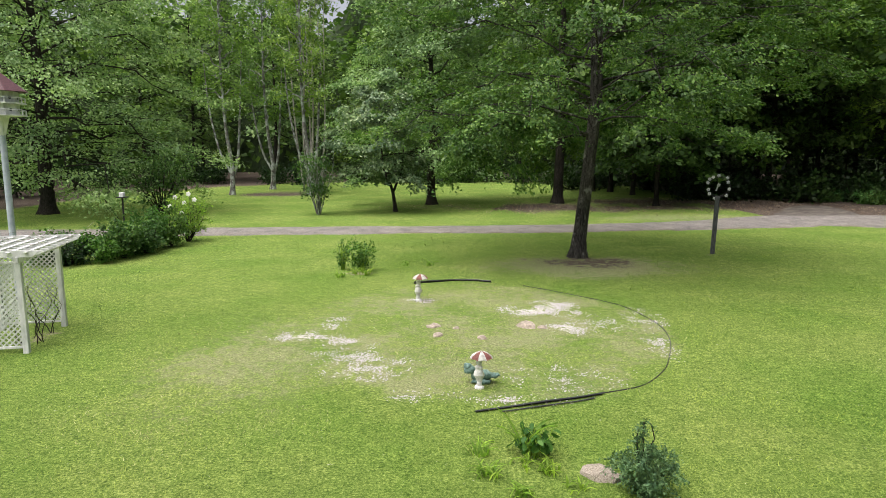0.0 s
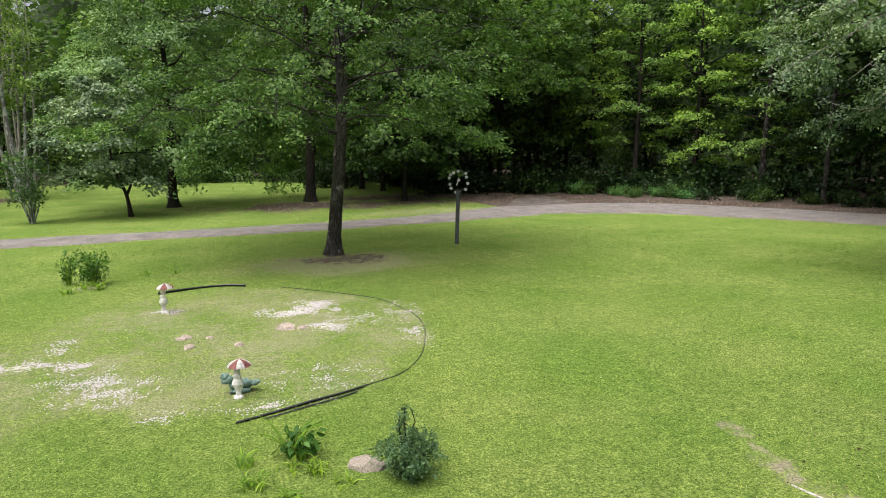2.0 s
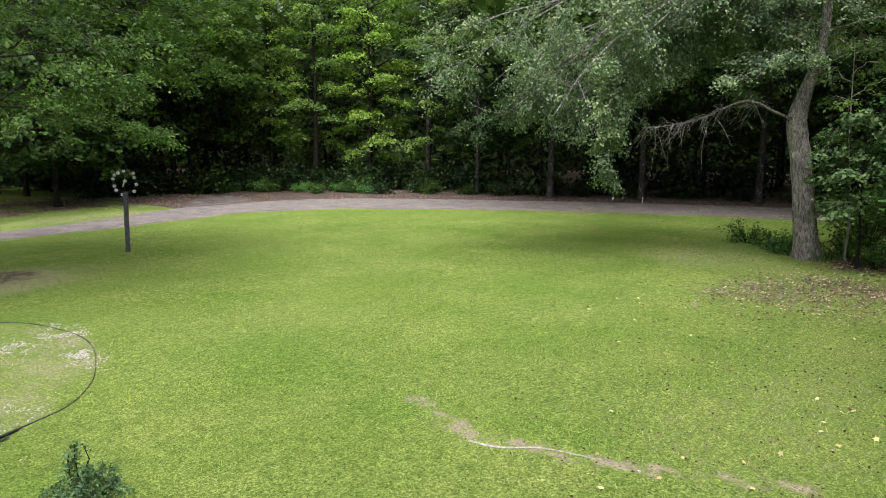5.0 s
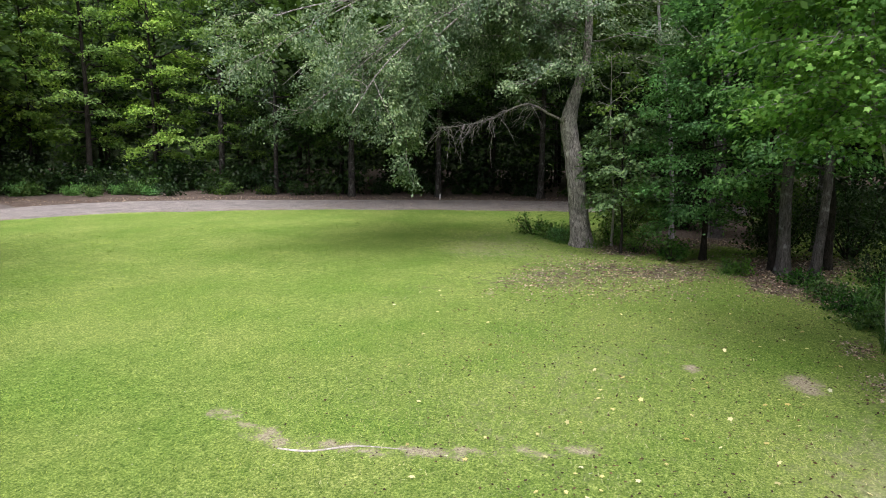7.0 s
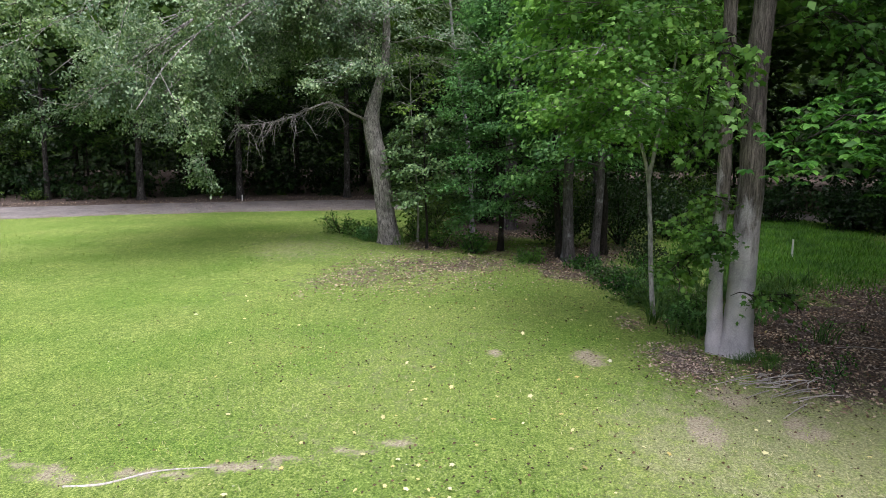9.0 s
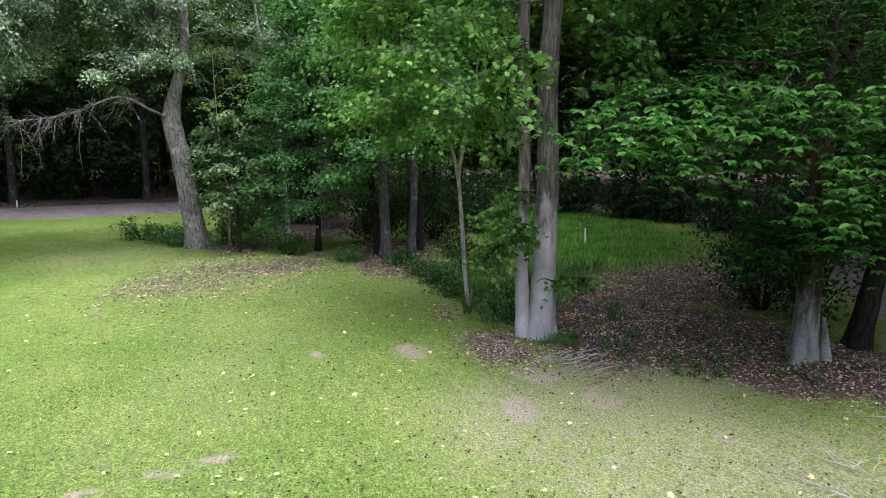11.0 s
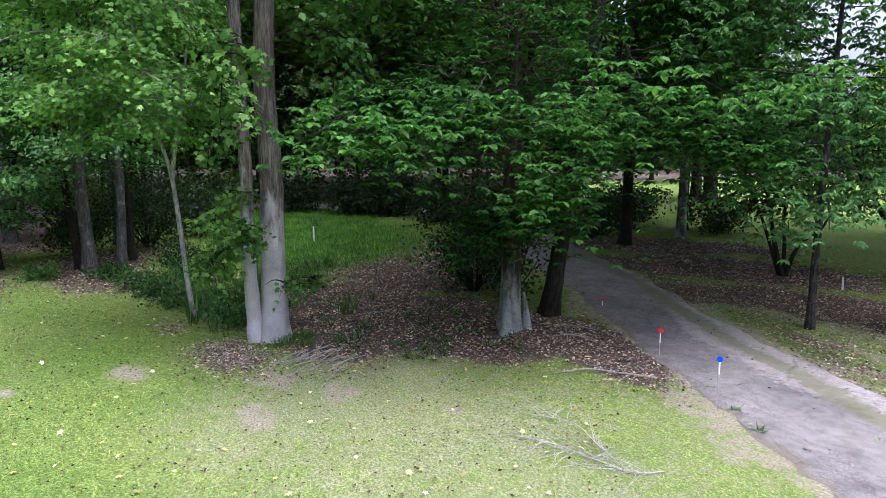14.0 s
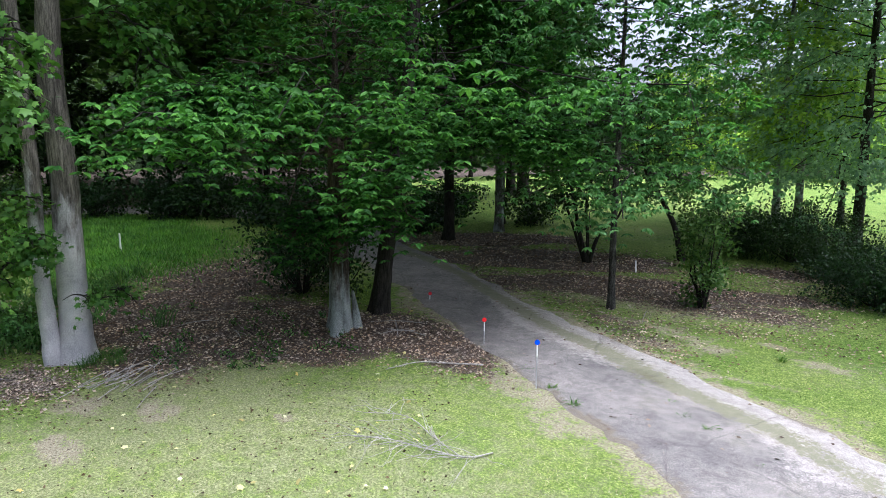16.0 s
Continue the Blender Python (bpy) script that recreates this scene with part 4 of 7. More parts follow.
tree("leaning_oak", (26.0, 5.09, 0), "leaning grey-barked oak with silvery leaves hanging over the lawn",
     [(0.15, -0.2, -0.3), (0.05, -0.05, 0.05), (-0.03, 0.15, 1.41), (-0.08, 0.38, 3.26), (-0.13, 0.63, 4.61), (-0.13, 0.65, 5.2), (-0.07, 0.35, 6.38), (-0.03, 0.12, 7.26), (-0.03, 0.05, 8.54), (-0.1, 0.1, 9.6), (-0.3, 0.4, 12), (-0.6, 1, 15)],
     (0.42, 0.4, 0.37, 0.35, 0.33, 0.31, 0.2, 0.16, 0.15, 0.13, 0.09, 0.03),
     dict(base=6.9, top=14, radius=5.6, limbs=30, el=(0, 50), droop=0.3, peak=0.3, subs=7, min_profile=0.5, limb_r=0.02),
     115000, 0.12, LEAF_GREY, BARK_GREY, 51, spread=0.25, flat=0.6, droop_leaf=0.5, flare=0.4, sides=30,
     extra=[bough([(-0.13, 0.62, 4.9), (-1.0, 1.2, 5.2), (-1.4, 1.9, 5.6), (-1.7, 2.6, 5.4), (-1.9, 3.3, 5.03), (-2.3, 4.2, 4.8), (-2.6, 5.1, 4.67)], 0.06, 60, 0.85, 0.9, leafy=False),
            bough([(-4.7, 3.6, 8.3), (-5.3, 4.8, 7.0), (-5.45, 5.15, 5.2), (-5.45, 5.2, 3.2)], 0.04, 34, 0.6, 0.5)] + hanging_boughs(15, 52))

# trees of the wood's edge beside the lawn
tree("forked_sapling", (15.54, -3.37, 0), "pale forked sapling with bright star-shaped leaves",
     up((0.02, 0.09, 0.91), (0.04, 0.18, 2.19), (0.06, 0.28, 3.3), (0.09, 0.43, 3.95), (0.12, 0.62, 4.6), (0.0, 0.9, 6.5), (0, 1.0, 9.5)), (0.06, 0.06, 0.056, 0.052, 0.048, 0.042, 0.038, 0.028, 0.01),
     dict(base=4.35, top=9.4, radius=2.3, limbs=36, el=(0, 50), droop=0.35, subs=6, limb_r=0.014, shift=(-0.7, 0.5)), 18000, 0.13, LEAF_SAPLING, BARK_SAPLING, 61, kind="star", spread=0.34, flat=0.5, flare=0.25, sides=12,
     stems=[([(0.06, 0.28, 3.25), (0.03, 0.13, 4.25), (0.0, 0.02, 4.8), (-0.05, -0.3, 7)], (0.05, 0.045, 0.04, 0.015))])
tree("twin_trunk_tree", (12.95, -4.42, 0), "tall twin-trunked hardwood with pale grey bark at the lawn edge",
     up((0.0, -0.03, 0.8), (0.0, -0.03, 1.72), (0.0, -0.06, 3.54), (0.02, 0.0, 4.7), (0.02, 0.0, 5.84), (0, -0.04, 7), (0, 0, 12), (0.2, 0, 20)), (0.32, 0.3, 0.26, 0.24, 0.23, 0.215, 0.2, 0.19, 0.15, 0.04),
     dict(base=6.8, top=19, radius=4.4, limbs=34, el=(5, 60), droop=0.3, subs=6, limb_r=0.025, peak=0.2), 15000, 0.2, LEAF_STAR, BARK_TWIN, 62, spread=0.42, flare=0.24, sides=28,
     stems=[([(0.05, 0.36, -0.2), (0.1, 0.4, 0.6), (0.12, 0.43, 1.34), (0.14, 0.44, 2.33), (0.14, 0.42, 3.5), (0.16, 0.46, 4.7), (0.2, 0.5, 6.3), (0.22, 0.52, 7), (0.3, 0.65, 11), (0.4, 1, 17)], (0.2, 0.15, 0.135, 0.13, 0.13, 0.125, 0.12, 0.12, 0.09, 0.03))],
     sprigs=[(bough([(-0.2, 0.3, 5.8), (-1.2, 0.9, 5.9), (-1.9, 1.4, 5.0)], 0.012, 16, 0.7, 0.4), 420, 0.17), (bough([(0, -0.25, 6.2), (-0.9, -0.9, 6.3), (-1.5, -1.2, 5.4)], 0.012, 14, 0.7, 0.4), 380, 0.17), (bough([(-0.2, 0.35, 4.5), (-0.8, 0.9, 4.6), (-1.1, 1.2, 4.1)], 0.008, 9, 0.5, 0.3), 190, 0.15),
             (bough([(-0.1, 0.2, 1.2), (-0.45, 0.1, 1.35), (-0.6, -0.2, 1.25)], 0.006, 7, 0.35, 0.1), 130, 0.12), (bough([(-0.1, 0.3, 2.4), (-0.5, 0.6, 2.5), (-0.7, 0.9, 2.4)], 0.007, 12, 0.5, 0.2), 300, 0.13), (bough([(0.1, 0.5, 3.1), (-0.25, 0.95, 3.15), (-0.4, 1.3, 2.7)], 0.008, 14, 0.5, 0.4), 340, 0.13), (bough([(0.1, 0.5, 1.9), (-0.2, 1.0, 2.0), (-0.3, 1.4, 1.7)], 0.007, 12, 0.45, 0.3), 260, 0.13),
             (bough([(0, -0.1, 3.6), (-0.3, -0.4, 3.75), (-0.4, -0.6, 3.7)], 0.005, 5, 0.3, 0.1), 60, 0.12), (bough([(0.0, -0.2, 1.2), (-0.3, -0.6, 1.3), (-0.3, -0.8, 1.25)], 0.005, 7, 0.3, 0.1), 120, 0.12)])
tree("beech_tree", (11.22, -10.66, 0), "dark leaning trunk under layered glossy green leaves beside driveway",
     up((-0.09, -0.1, 1.2), (-0.22, -0.24, 2.6), (-0.33, -0.35, 4.15), (-0.6, -0.6, 7), (-0.6, -0.6, 14)), (0.23, 0.22, 0.2, 0.19, 0.18, 0.15, 0.04),
     dict(base=4.5, top=13.5, radius=6.8, limbs=46, el=(10, 50), droop=0.3, peak=0.22, low_bias=1.3, subs=8, limb_r=0.022, min_profile=0.4, twigs=False), 48000, 0.145, LEAF_BEECH, BARK_DARK, 63, kind="oval", width=0.54, spread=0.36, flat=0.32, flare=0.4, droop_leaf=0.32, whorled=True, sides=24,
     extra=[bough([(-0.1, -0.1, 4.0), (-2.0, 1.6, 4.6), (-3.2, 2.6, 4.2), (-3.7, 3.0, 3.5)], 0.04, 22, 0.9, 0.3, wild=0.3), bough([(-0.1, -0.1, 4.3), (-2.6, -0.4, 4.8), (-4.4, -0.8, 4.1)], 0.04, 26, 1.0, 0.4, wild=0.3),
            bough([(-0.1, -0.1, 4.3), (-1.2, 3.4, 5.0), (-1.6, 5.2, 4.9), (-1.8, 6.2, 4.4)], 0.04, 30, 1.0, 0.3, wild=0.25)])
tree("hollow_tree", (10.8, -9.06, 0), "old hollow trunk with split flared base and pale lichen",
     up((0.0, 0.0, 1.04), (0.01, 0.0, 1.93), (0.02, 0, 2.93), (0.02, 0, 4.14), (0, 0, 5.2), (0, 0, 7)), (0.24, 0.23, 0.21, 0.21, 0.2, 0.16, 0.08, 0.02),
     dict(base=2.9, top=6.8, radius=3.0, limbs=26, el=(5, 50), droop=0.35, subs=6, limb_r=0.03), 8000, 0.13, LEAF_BEECH, BARK_HOLLOW, 64, kind="oval", width=0.46, spread=0.36, flat=0.3, flare=0.3, sides=28, whorled=True,
     extra=[bough([(0, 0, 2.7), (-0.5, 0.5, 2.7), (-0.8, 0.8, 2.5)], 0.018, 16, 0.55, 0.5), bough([(0, 0, 2.5), (-0.8, 0.0, 2.9), (-1.2, -0.1, 2.6)], 0.018, 16, 0.55, 0.5), bough([(0, 0, 2.6), (-0.1, 0.8, 2.7), (-0.2, 1.4, 2.2)], 0.018, 16, 0.45, 0.4)],
     stems=[([(-0.36, 0.42, -0.2), (-0.26, 0.3, 0.4), (-0.18, 0.24, 1.0), (-0.12, 0.2, 1.7)], (0.16, 0.13, 0.1, 0.07)), ([(-0.22, -0.36, -0.2), (-0.2, -0.3, 0.3), (-0.16, -0.24, 0.85)], (0.13, 0.09, 0.03))])
for at, pts, rr, seed, lab in (((22.83, -1.95, 0), ((0, 0.1, 2.37), (0, 0.12, 5), (0.3, 0.3, 9), (0.5, 0.4, 16)), 0.19, 71, "slim grey trunk"), ((23.22, -2.87, 0), ((0, -0.1, 2.1), (0, -0.12, 3.5), (0, 0, 9), (0, 0, 15)), 0.15, 72, "slim grey trunk"),
                               ((24.48, -3.35, 0), ((0.1, 0, 2.1), (0.1, 0.12, 3.5), (0, 0, 9), (0, 0, 15)), 0.13, 73, "thin dark trunk"), ((23.62, -1.7, 0), ((0.1, 0.2, 2.4), (0.1, 0.32, 4.5), (0, 0.4, 9), (0, 0.4, 15)), 0.12, 74, "thin dark trunk"),
                               ((31.2, 0.2, 0), ((0, 0, 2.4), (0, 0, 4.5), (0, 0, 9), (0, 0, 19)), 0.3, 75, "stout dark trunk"), ((28.6, -3.5, 0), ((0, 0, 2.4), (0, 0, 4.5), (0, 0, 9), (0, 0, 17)), 0.16, 76, "thin dark trunk")):
    tree("wood_edge_tree", at, lab + " of a hardwood among undergrowth", up(*pts), (rr, rr, rr * 0.9, rr * 0.85, rr * 0.6, 0.03),
         dict(base=3.0 if rr > 0.14 and at[0] < 24 else 4.6, top=pts[-1][2] - 0.5, radius=3.2, limbs=26, el=(10, 55), droop=0.25, subs=5, limb_r=0.05, twigs=False), 9500, 0.15, LEAF_COOL, BARK_EDGE if rr > 0.14 else BARK_DARK, seed, group="trees at the wood's edge", sides=14)
tree("dogwood_tree", (24.8, 0.5, 0), "leafy understorey tree with layered bright green branches", up((0.1, 0, 1.5), (0.2, 0.2, 4), (0.2, 0.2, 9.5)), (0.1, 0.1, 0.09, 0.07, 0.02),
     dict(base=1.5, top=9.3, radius=2.5, limbs=40, el=(0, 45), droop=0.28, subs=6, limb_r=0.03, peak=0.3), 24000, 0.13, LEAF_COOL, BARK_DARK, 77, spread=0.34, flat=0.3, sides=10)
tree("magnolia_sapling", (24.9, 3.4, 0), "small tree with bluish drooping leaves", up((0.1, 0, 1), (0.2, 0.1, 2.5), (0.2, 0.1, 5.2)), (0.05, 0.05, 0.045, 0.035, 0.01),
     dict(base=1.9, top=5.0, radius=1.9, limbs=18, el=(5, 40), droop=0.3, subs=5, limb_r=0.018), 4200, 0.17, LEAF_SPRUCE, BARK_DARK, 78, spread=0.26, flat=0.35, sides=8)
tree("pale_leaning_tree", (29.6, 1.9, 0), "thin pale-barked tree leaning at the dark wood's edge", up((0.1, 0.1, 2), (0.0, 0.3, 4.5), (-0.1, 0.6, 6.5), (-0.1, 1.0, 9), (0, 1.4, 14)), (0.11, 0.11, 0.1, 0.095, 0.085, 0.075, 0.06, 0.02),
     dict(base=8.5, top=13.5, radius=2.2, limbs=10, el=(20, 50), droop=0.2, subs=4, limb_r=0.03), 1500, 0.14, LEAF_COOL, BARK_PALE, 86, spread=0.3, sides=10)
tree("thin_sapling", (26.6, 4.0, 0), "thin bare-stemmed sapling behind leaning oak", up((0.0, 0, 2), (-0.1, 0.2, 4), (-0.2, 0.3, 7.5)), (0.045, 0.045, 0.04, 0.03, 0.01),
     dict(base=4.2, top=7.4, radius=1.6, limbs=9, el=(20, 50), droop=0.2, subs=3, limb_r=0.02), 900, 0.14, LEAF_YELLOW, BARK_TWIG, 79, spread=0.25, sides=8)

# trees round the drive towards the meadow
tree("slim_tree", (7.11, -14.74, 0), "slim straight-stemmed tree at the driveway edge", up((0.02, 0, 1.4), (0.03, 0, 2.8), (0.02, 0, 3.75), (0, 0, 5.1), (0, 0, 9.5)), (0.09, 0.085, 0.08, 0.075, 0.07, 0.06, 0.015),
     dict(base=3.0, top=9.3, radius=3.3, limbs=36, el=(0, 50), droop=0.38, subs=7, limb_r=0.016, twigs=False), 19000, 0.14, LEAF_COOL, BARK_OAK, 81, kind="oval", width=0.46, spread=0.34, flat=0.25, droop_leaf=0.55, whorled=True, sides=12)
tree("multi_stem_tree", (10.6, -19.95, 0), "dark multi-stemmed small tree on shaded leaf litter", up((0.15, 0.08, 0.6), (0.3, 0.16, 1.28), (0.5, 0.27, 2.44), (0.67, 0.37, 3.0), (0.8, 0.4, 5)), (0.11, 0.1, 0.08, 0.07, 0.05, 0.04, 0.015),
     dict(base=2.2, top=5, radius=2.3, limbs=18, el=(5, 50), droop=0.2, subs=4, limb_r=0.025), 3800, 0.14, LEAF_DARK, BARK_DARK, 82, spread=0.35, sides=10,
     stems=[([(-0.05, 0, -0.2), (-0.2, -0.1, 0.6), (-0.4, -0.2, 1.1), (-0.9, -0.45, 1.7), (-1.2, -0.5, 3)], (0.08, 0.07, 0.06, 0.04, 0.015)), ([(0, 0, -0.2), (0.0, 0, 0.9), (0.1, 0, 2), (-0.2, 0, 3.4)], (0.07, 0.06, 0.05, 0.02)),
            ([(0.05, 0, -0.1), (0.5, 0.3, 1.5), (0.9, 0.5, 2.6), (1.3, 0.7, 3.6)], (0.06, 0.05, 0.04, 0.015))])
for at, rad, hgt, base, rx, seed, lm, bk in (((17.5, -24.3, 0), 0.21, 17, 4.8, 4.5, 91, LEAF_BEECH, BARK_LICHEN), ((17.5, -20.7, 0), 0.23, 14, 4.6, 4.4, 92, LEAF_BEECH, BARK_DARK), ((19.2, -26.8, 0), 0.2, 15, 5, 4, 93, LEAF_OAK, BARK_DARK),
                                             ((27.9, -41.8, 0), 0.5, 20, 5, 8, 94, LEAF_OAK, BARK_DARK), ((29.6, -42.6, 0), 0.4, 19, 5, 6, 95, LEAF_OAK, BARK_DARK), ((8.5, -35.6, 0), 0.2, 16, 4.2, 5.2, 97, LEAF_LIME, BARK_LICHEN), ((7.65, -36.4, 0), 0.2, 16, 5, 4.5, 98, LEAF_LIME, BARK_LICHEN), ((6.2, -39, 0), 0.16, 15, 4.5, 4, 99, LEAF_LIME, BARK_DARK)):
    tree("drive_tree", at, "hardwood with straight trunk beside shaded drive and meadow", up((0, 0, 2), (0.05, 0, 5), (0, 0, 9), (0, 0, hgt)), (rad, rad * 0.95, rad * 0.9, rad * 0.8, rad * 0.6, 0.03),
         dict(base=base, top=hgt - 0.5, radius=rx, limbs=34, el=(-4, 50), droop=0.36, subs=6, limb_r=0.03, twigs=False), 9500, 0.27, lm, bk, seed, group="trees by the drive", spread=0.5, sides=14)
tree("drive_tree", (4.16, -30.0, 0), "tall tree with pale drooping blue-green sprays beside the meadow", up((0, 0, 2), (0.05, 0, 5), (0.1, 0, 9), (0, 0, 15)), (0.22, 0.21, 0.19, 0.16, 0.12, 0.03),
     dict(base=3.6, top=14.5, radius=6.6, limbs=58, el=(0, 50), droop=0.5, subs=7, limb_r=0.03, peak=0.25, low_bias=1.2, twigs=False), 30000, 0.19, LEAF_MIST, BARK_DARK, 96, group="trees by the drive", spread=0.42, flat=0.3, sides=14, droop_leaf=0.6)
tree("arching_tree", (8.3, -22.6, 0), "small leaning tree arching over the meadow edge", up((0.3, 0.05, 1.2), (0.8, 0.2, 2.2), (1.4, 0.4, 3.4), (1.6, 0.5, 5.5)), (0.13, 0.12, 0.11, 0.09, 0.07, 0.02),
     dict(base=2.6, top=5.4, radius=3.6, limbs=24, el=(-5, 45), droop=0.3, subs=6, limb_r=0.04), 10000, 0.13, LEAF_OAK, BARK_DARK, 83, spread=0.38, sides=10)

# ---------------------------------------------------------------- woods
def wood_tree(seed, hgt, base, radius, leaves, size, mat, bk=None, rad=0.24):
    lean = np.random.default_rng(seed).uniform(-0.6, 0.6, 2)
    return tree("wood_tree", (0, 0, 0), "tall hardwood of the dark surrounding wood", up((lean[0] * 0.2, lean[1] * 0.2, 3), (lean[0] * 0.5, lean[1] * 0.5, 7), (lean[0], lean[1], hgt)), (rad, rad, rad * 0.85, rad * 0.7, 0.04),
                dict(base=base, top=hgt - 0.5, radius=radius, limbs=24, el=(0, 50), droop=0.25, subs=5, peak=0.3, twigs=False), leaves, size, mat, bk or BARK_DARK, seed, group="trees of the wood", spread=0.8, flat=0.5, sides=8, width=0.72)


def plant_out(makers, spots, seed, scale=(0.85, 1.15)):
    """Stand the given things at the spots, in turn, each turned and sized a little differently."""
    rng = np.random.default_rng(seed)
    used = set()
    for k, (x, y) in enumerate(spots):
        ob = makers[k % len(makers)]
        s = rng.uniform(*scale)
        m = pose(x, y, ground_height(x, y) - 0.02, 0, 0, rng.uniform(0, 360)) @ Matrix.Diagonal((s, s, s * rng.uniform(0.92, 1.1), 1))
        if id(ob) in used:
            copy_thing(ob, m)
        else:
            ob.matrix_basis = m
            used.add(id(ob))


def spots_in(count, az, r, gap, seed, taken):
    rng = np.random.default_rng(seed)
    got = []
    for _ in range(count * 60):
        a, d = radians(rng.uniform(*az)), math.sqrt(rng.uniform(r[0] ** 2, r[1] ** 2))
        x, y = d * math.sin(a), d * math.cos(a)
        if off_drive(np.array(x), np.array(y)) > 2.2 and all((x - p) ** 2 + (y - q) ** 2 > gap * gap for p, q in taken):
            got.append((x, y))
            taken.append((x, y))
            if len(got) == count:
                break
    return got


# front rank, at the far side of the drive
FRONT = [((37.57, 47.9), 0.26, 91, LEAF_YELLOW, 3.2), ((35.9, 52.6), 0.13, 92, LEAF_MAPLE, 3.6), ((43.65, 39.5), 0.28, 93, LEAF_YELLOW, 3.2), ((41.9, 32.5), 0.19, 94, LEAF_DARK, 4.4), ((42.6, 26.0), 0.26, 95, LEAF_FAR, 4.8), ((45.2, 19.9), 0.24, 96, LEAF_DARK, 4.6),
         ((47.5, 12.5), 0.25, 97, LEAF_DARK, 4.5), ((46.5, 33.5), 0.2, 98, LEAF_STAR, 2.6), ((40.5, 43.8), 0.16, 99, LEAF_MAPLE, 2.2)]
for (x, y), rad, seed, lm, base in FRONT:
    tree("wood_front_tree", (x, y, 0), "leafy hardwood at the front of the wood", up((0, 0, 2), (0.1, 0, 5), (0.2, 0, 10), (0, 0, 21)), (rad, rad, rad * 0.9, rad * 0.8, rad * 0.6, 0.04),
         dict(base=base, top=20, radius=4.4, limbs=30, el=(0, 50), droop=0.28, subs=6, twigs=False), 10500, 0.27, lm, BARK_OAK if x > 41 else BARK_DARK, seed + 200, group="trees of the wood", spread=0.46, flat=0.25, sides=12)
taken = [(x, y) for (x, y), *_ in FRONT] + [(31.2, 0.2), (28.6, -3.5), (24.6, 1.3)]
# dark-leaved ones have the shade of the wood's interior in their colour
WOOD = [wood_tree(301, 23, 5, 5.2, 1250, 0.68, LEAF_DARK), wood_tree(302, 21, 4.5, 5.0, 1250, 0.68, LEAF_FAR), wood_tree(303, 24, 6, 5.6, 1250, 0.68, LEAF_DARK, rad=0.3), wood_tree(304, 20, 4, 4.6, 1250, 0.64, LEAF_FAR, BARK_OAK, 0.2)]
# paler copies: haze and sky light on this side are in the leaf colour
LIGHT_WOOD = [wood_tree(305, 23, 5, 5.2, 2200, 0.55, LEAF_PALE), wood_tree(306, 21, 4, 5.0, 2200, 0.55, LEAF_YELLOW)]
plant_out(LIGHT_WOOD, spots_in(15, (-34, 16), (82, 100), 6.5, 2, taken) + spots_in(9, (-66, -30), (60, 84), 7, 3, taken), 15)
spots = spots_in(24, (30, 92), (55, 80), 5.5, 1, taken) + spots_in(5, (16, 30), (82, 100), 6.5, 22, taken) + spots_in(8, (13, 34), (61, 80), 5.0, 25, taken) + spots_in(12, (92, 132), (48, 72), 6, 4, taken) + spots_in(5, (132, 150), (70, 92), 6, 6, taken)
plant_out(WOOD, spots, 5)
# extra light leaf colour holds the sun and haze past the meadow
MEADOW = [tree("meadow_edge_tree", (0, 0, 0), "sunlit broadleaf tree at the far side of the meadow", up((0, 0, 3), (0, 0, 7), (0, 0, 14)), (0.25, 0.25, 0.2, 0.14, 0.04),
               dict(base=1.4, top=13.5, radius=4.8, limbs=26, el=(0, 50), droop=0.25, subs=5, twigs=False), 2600, 0.62, LEAF_LIME, BARK_DARK, 310, group="trees past the meadow", spread=0.8, sides=8)]
plant_out(MEADOW, spots_in(11, (146, 186), (84, 104), 6.5, 7, taken), 8)
# low trees whose dark leaf colour carries the shade under the wood
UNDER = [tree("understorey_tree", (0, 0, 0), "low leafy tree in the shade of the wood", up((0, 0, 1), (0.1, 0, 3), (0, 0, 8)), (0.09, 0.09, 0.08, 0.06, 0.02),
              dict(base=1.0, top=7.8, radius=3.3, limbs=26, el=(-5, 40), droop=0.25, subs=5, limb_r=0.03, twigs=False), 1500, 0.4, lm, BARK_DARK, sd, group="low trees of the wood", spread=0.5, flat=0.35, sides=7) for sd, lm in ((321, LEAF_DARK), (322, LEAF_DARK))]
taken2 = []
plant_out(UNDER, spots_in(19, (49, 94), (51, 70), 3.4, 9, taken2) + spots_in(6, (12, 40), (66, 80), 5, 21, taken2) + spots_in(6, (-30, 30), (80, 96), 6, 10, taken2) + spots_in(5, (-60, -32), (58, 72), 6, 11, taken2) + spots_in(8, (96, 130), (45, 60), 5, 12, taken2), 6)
# shaded stretch of the brush: its shade is in the dark leaf colours
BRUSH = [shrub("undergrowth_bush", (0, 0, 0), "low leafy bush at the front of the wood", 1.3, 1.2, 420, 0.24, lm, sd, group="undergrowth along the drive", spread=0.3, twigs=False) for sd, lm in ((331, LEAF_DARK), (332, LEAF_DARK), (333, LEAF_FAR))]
edge_line = curve_through([(27.5, 56), (31, 49.5), (34.5, 43.5), (37.5, 39.2), (41, 34.5), (44.5, 27.5), (47.5, 20), (50, 12), (51, 4)], 36)
jit = np.random.default_rng(13)
spread_out = [tuple(p + jit.normal(0, 0.8, 2)) for p in edge_line]
plant_out(BRUSH, spread_out[14:], 14, (0.45, 0.95))
SUNNY = [shrub("undergrowth_bush", (0, 0, 0), "bright green leafy bush at the edge of the drive", 1.3, 1.2, 900, 0.2, lm, sd, group="undergrowth along the drive", spread=0.26, twigs=False) for sd, lm in ((334, LEAF_OAK), (335, LEAF_COOL))]
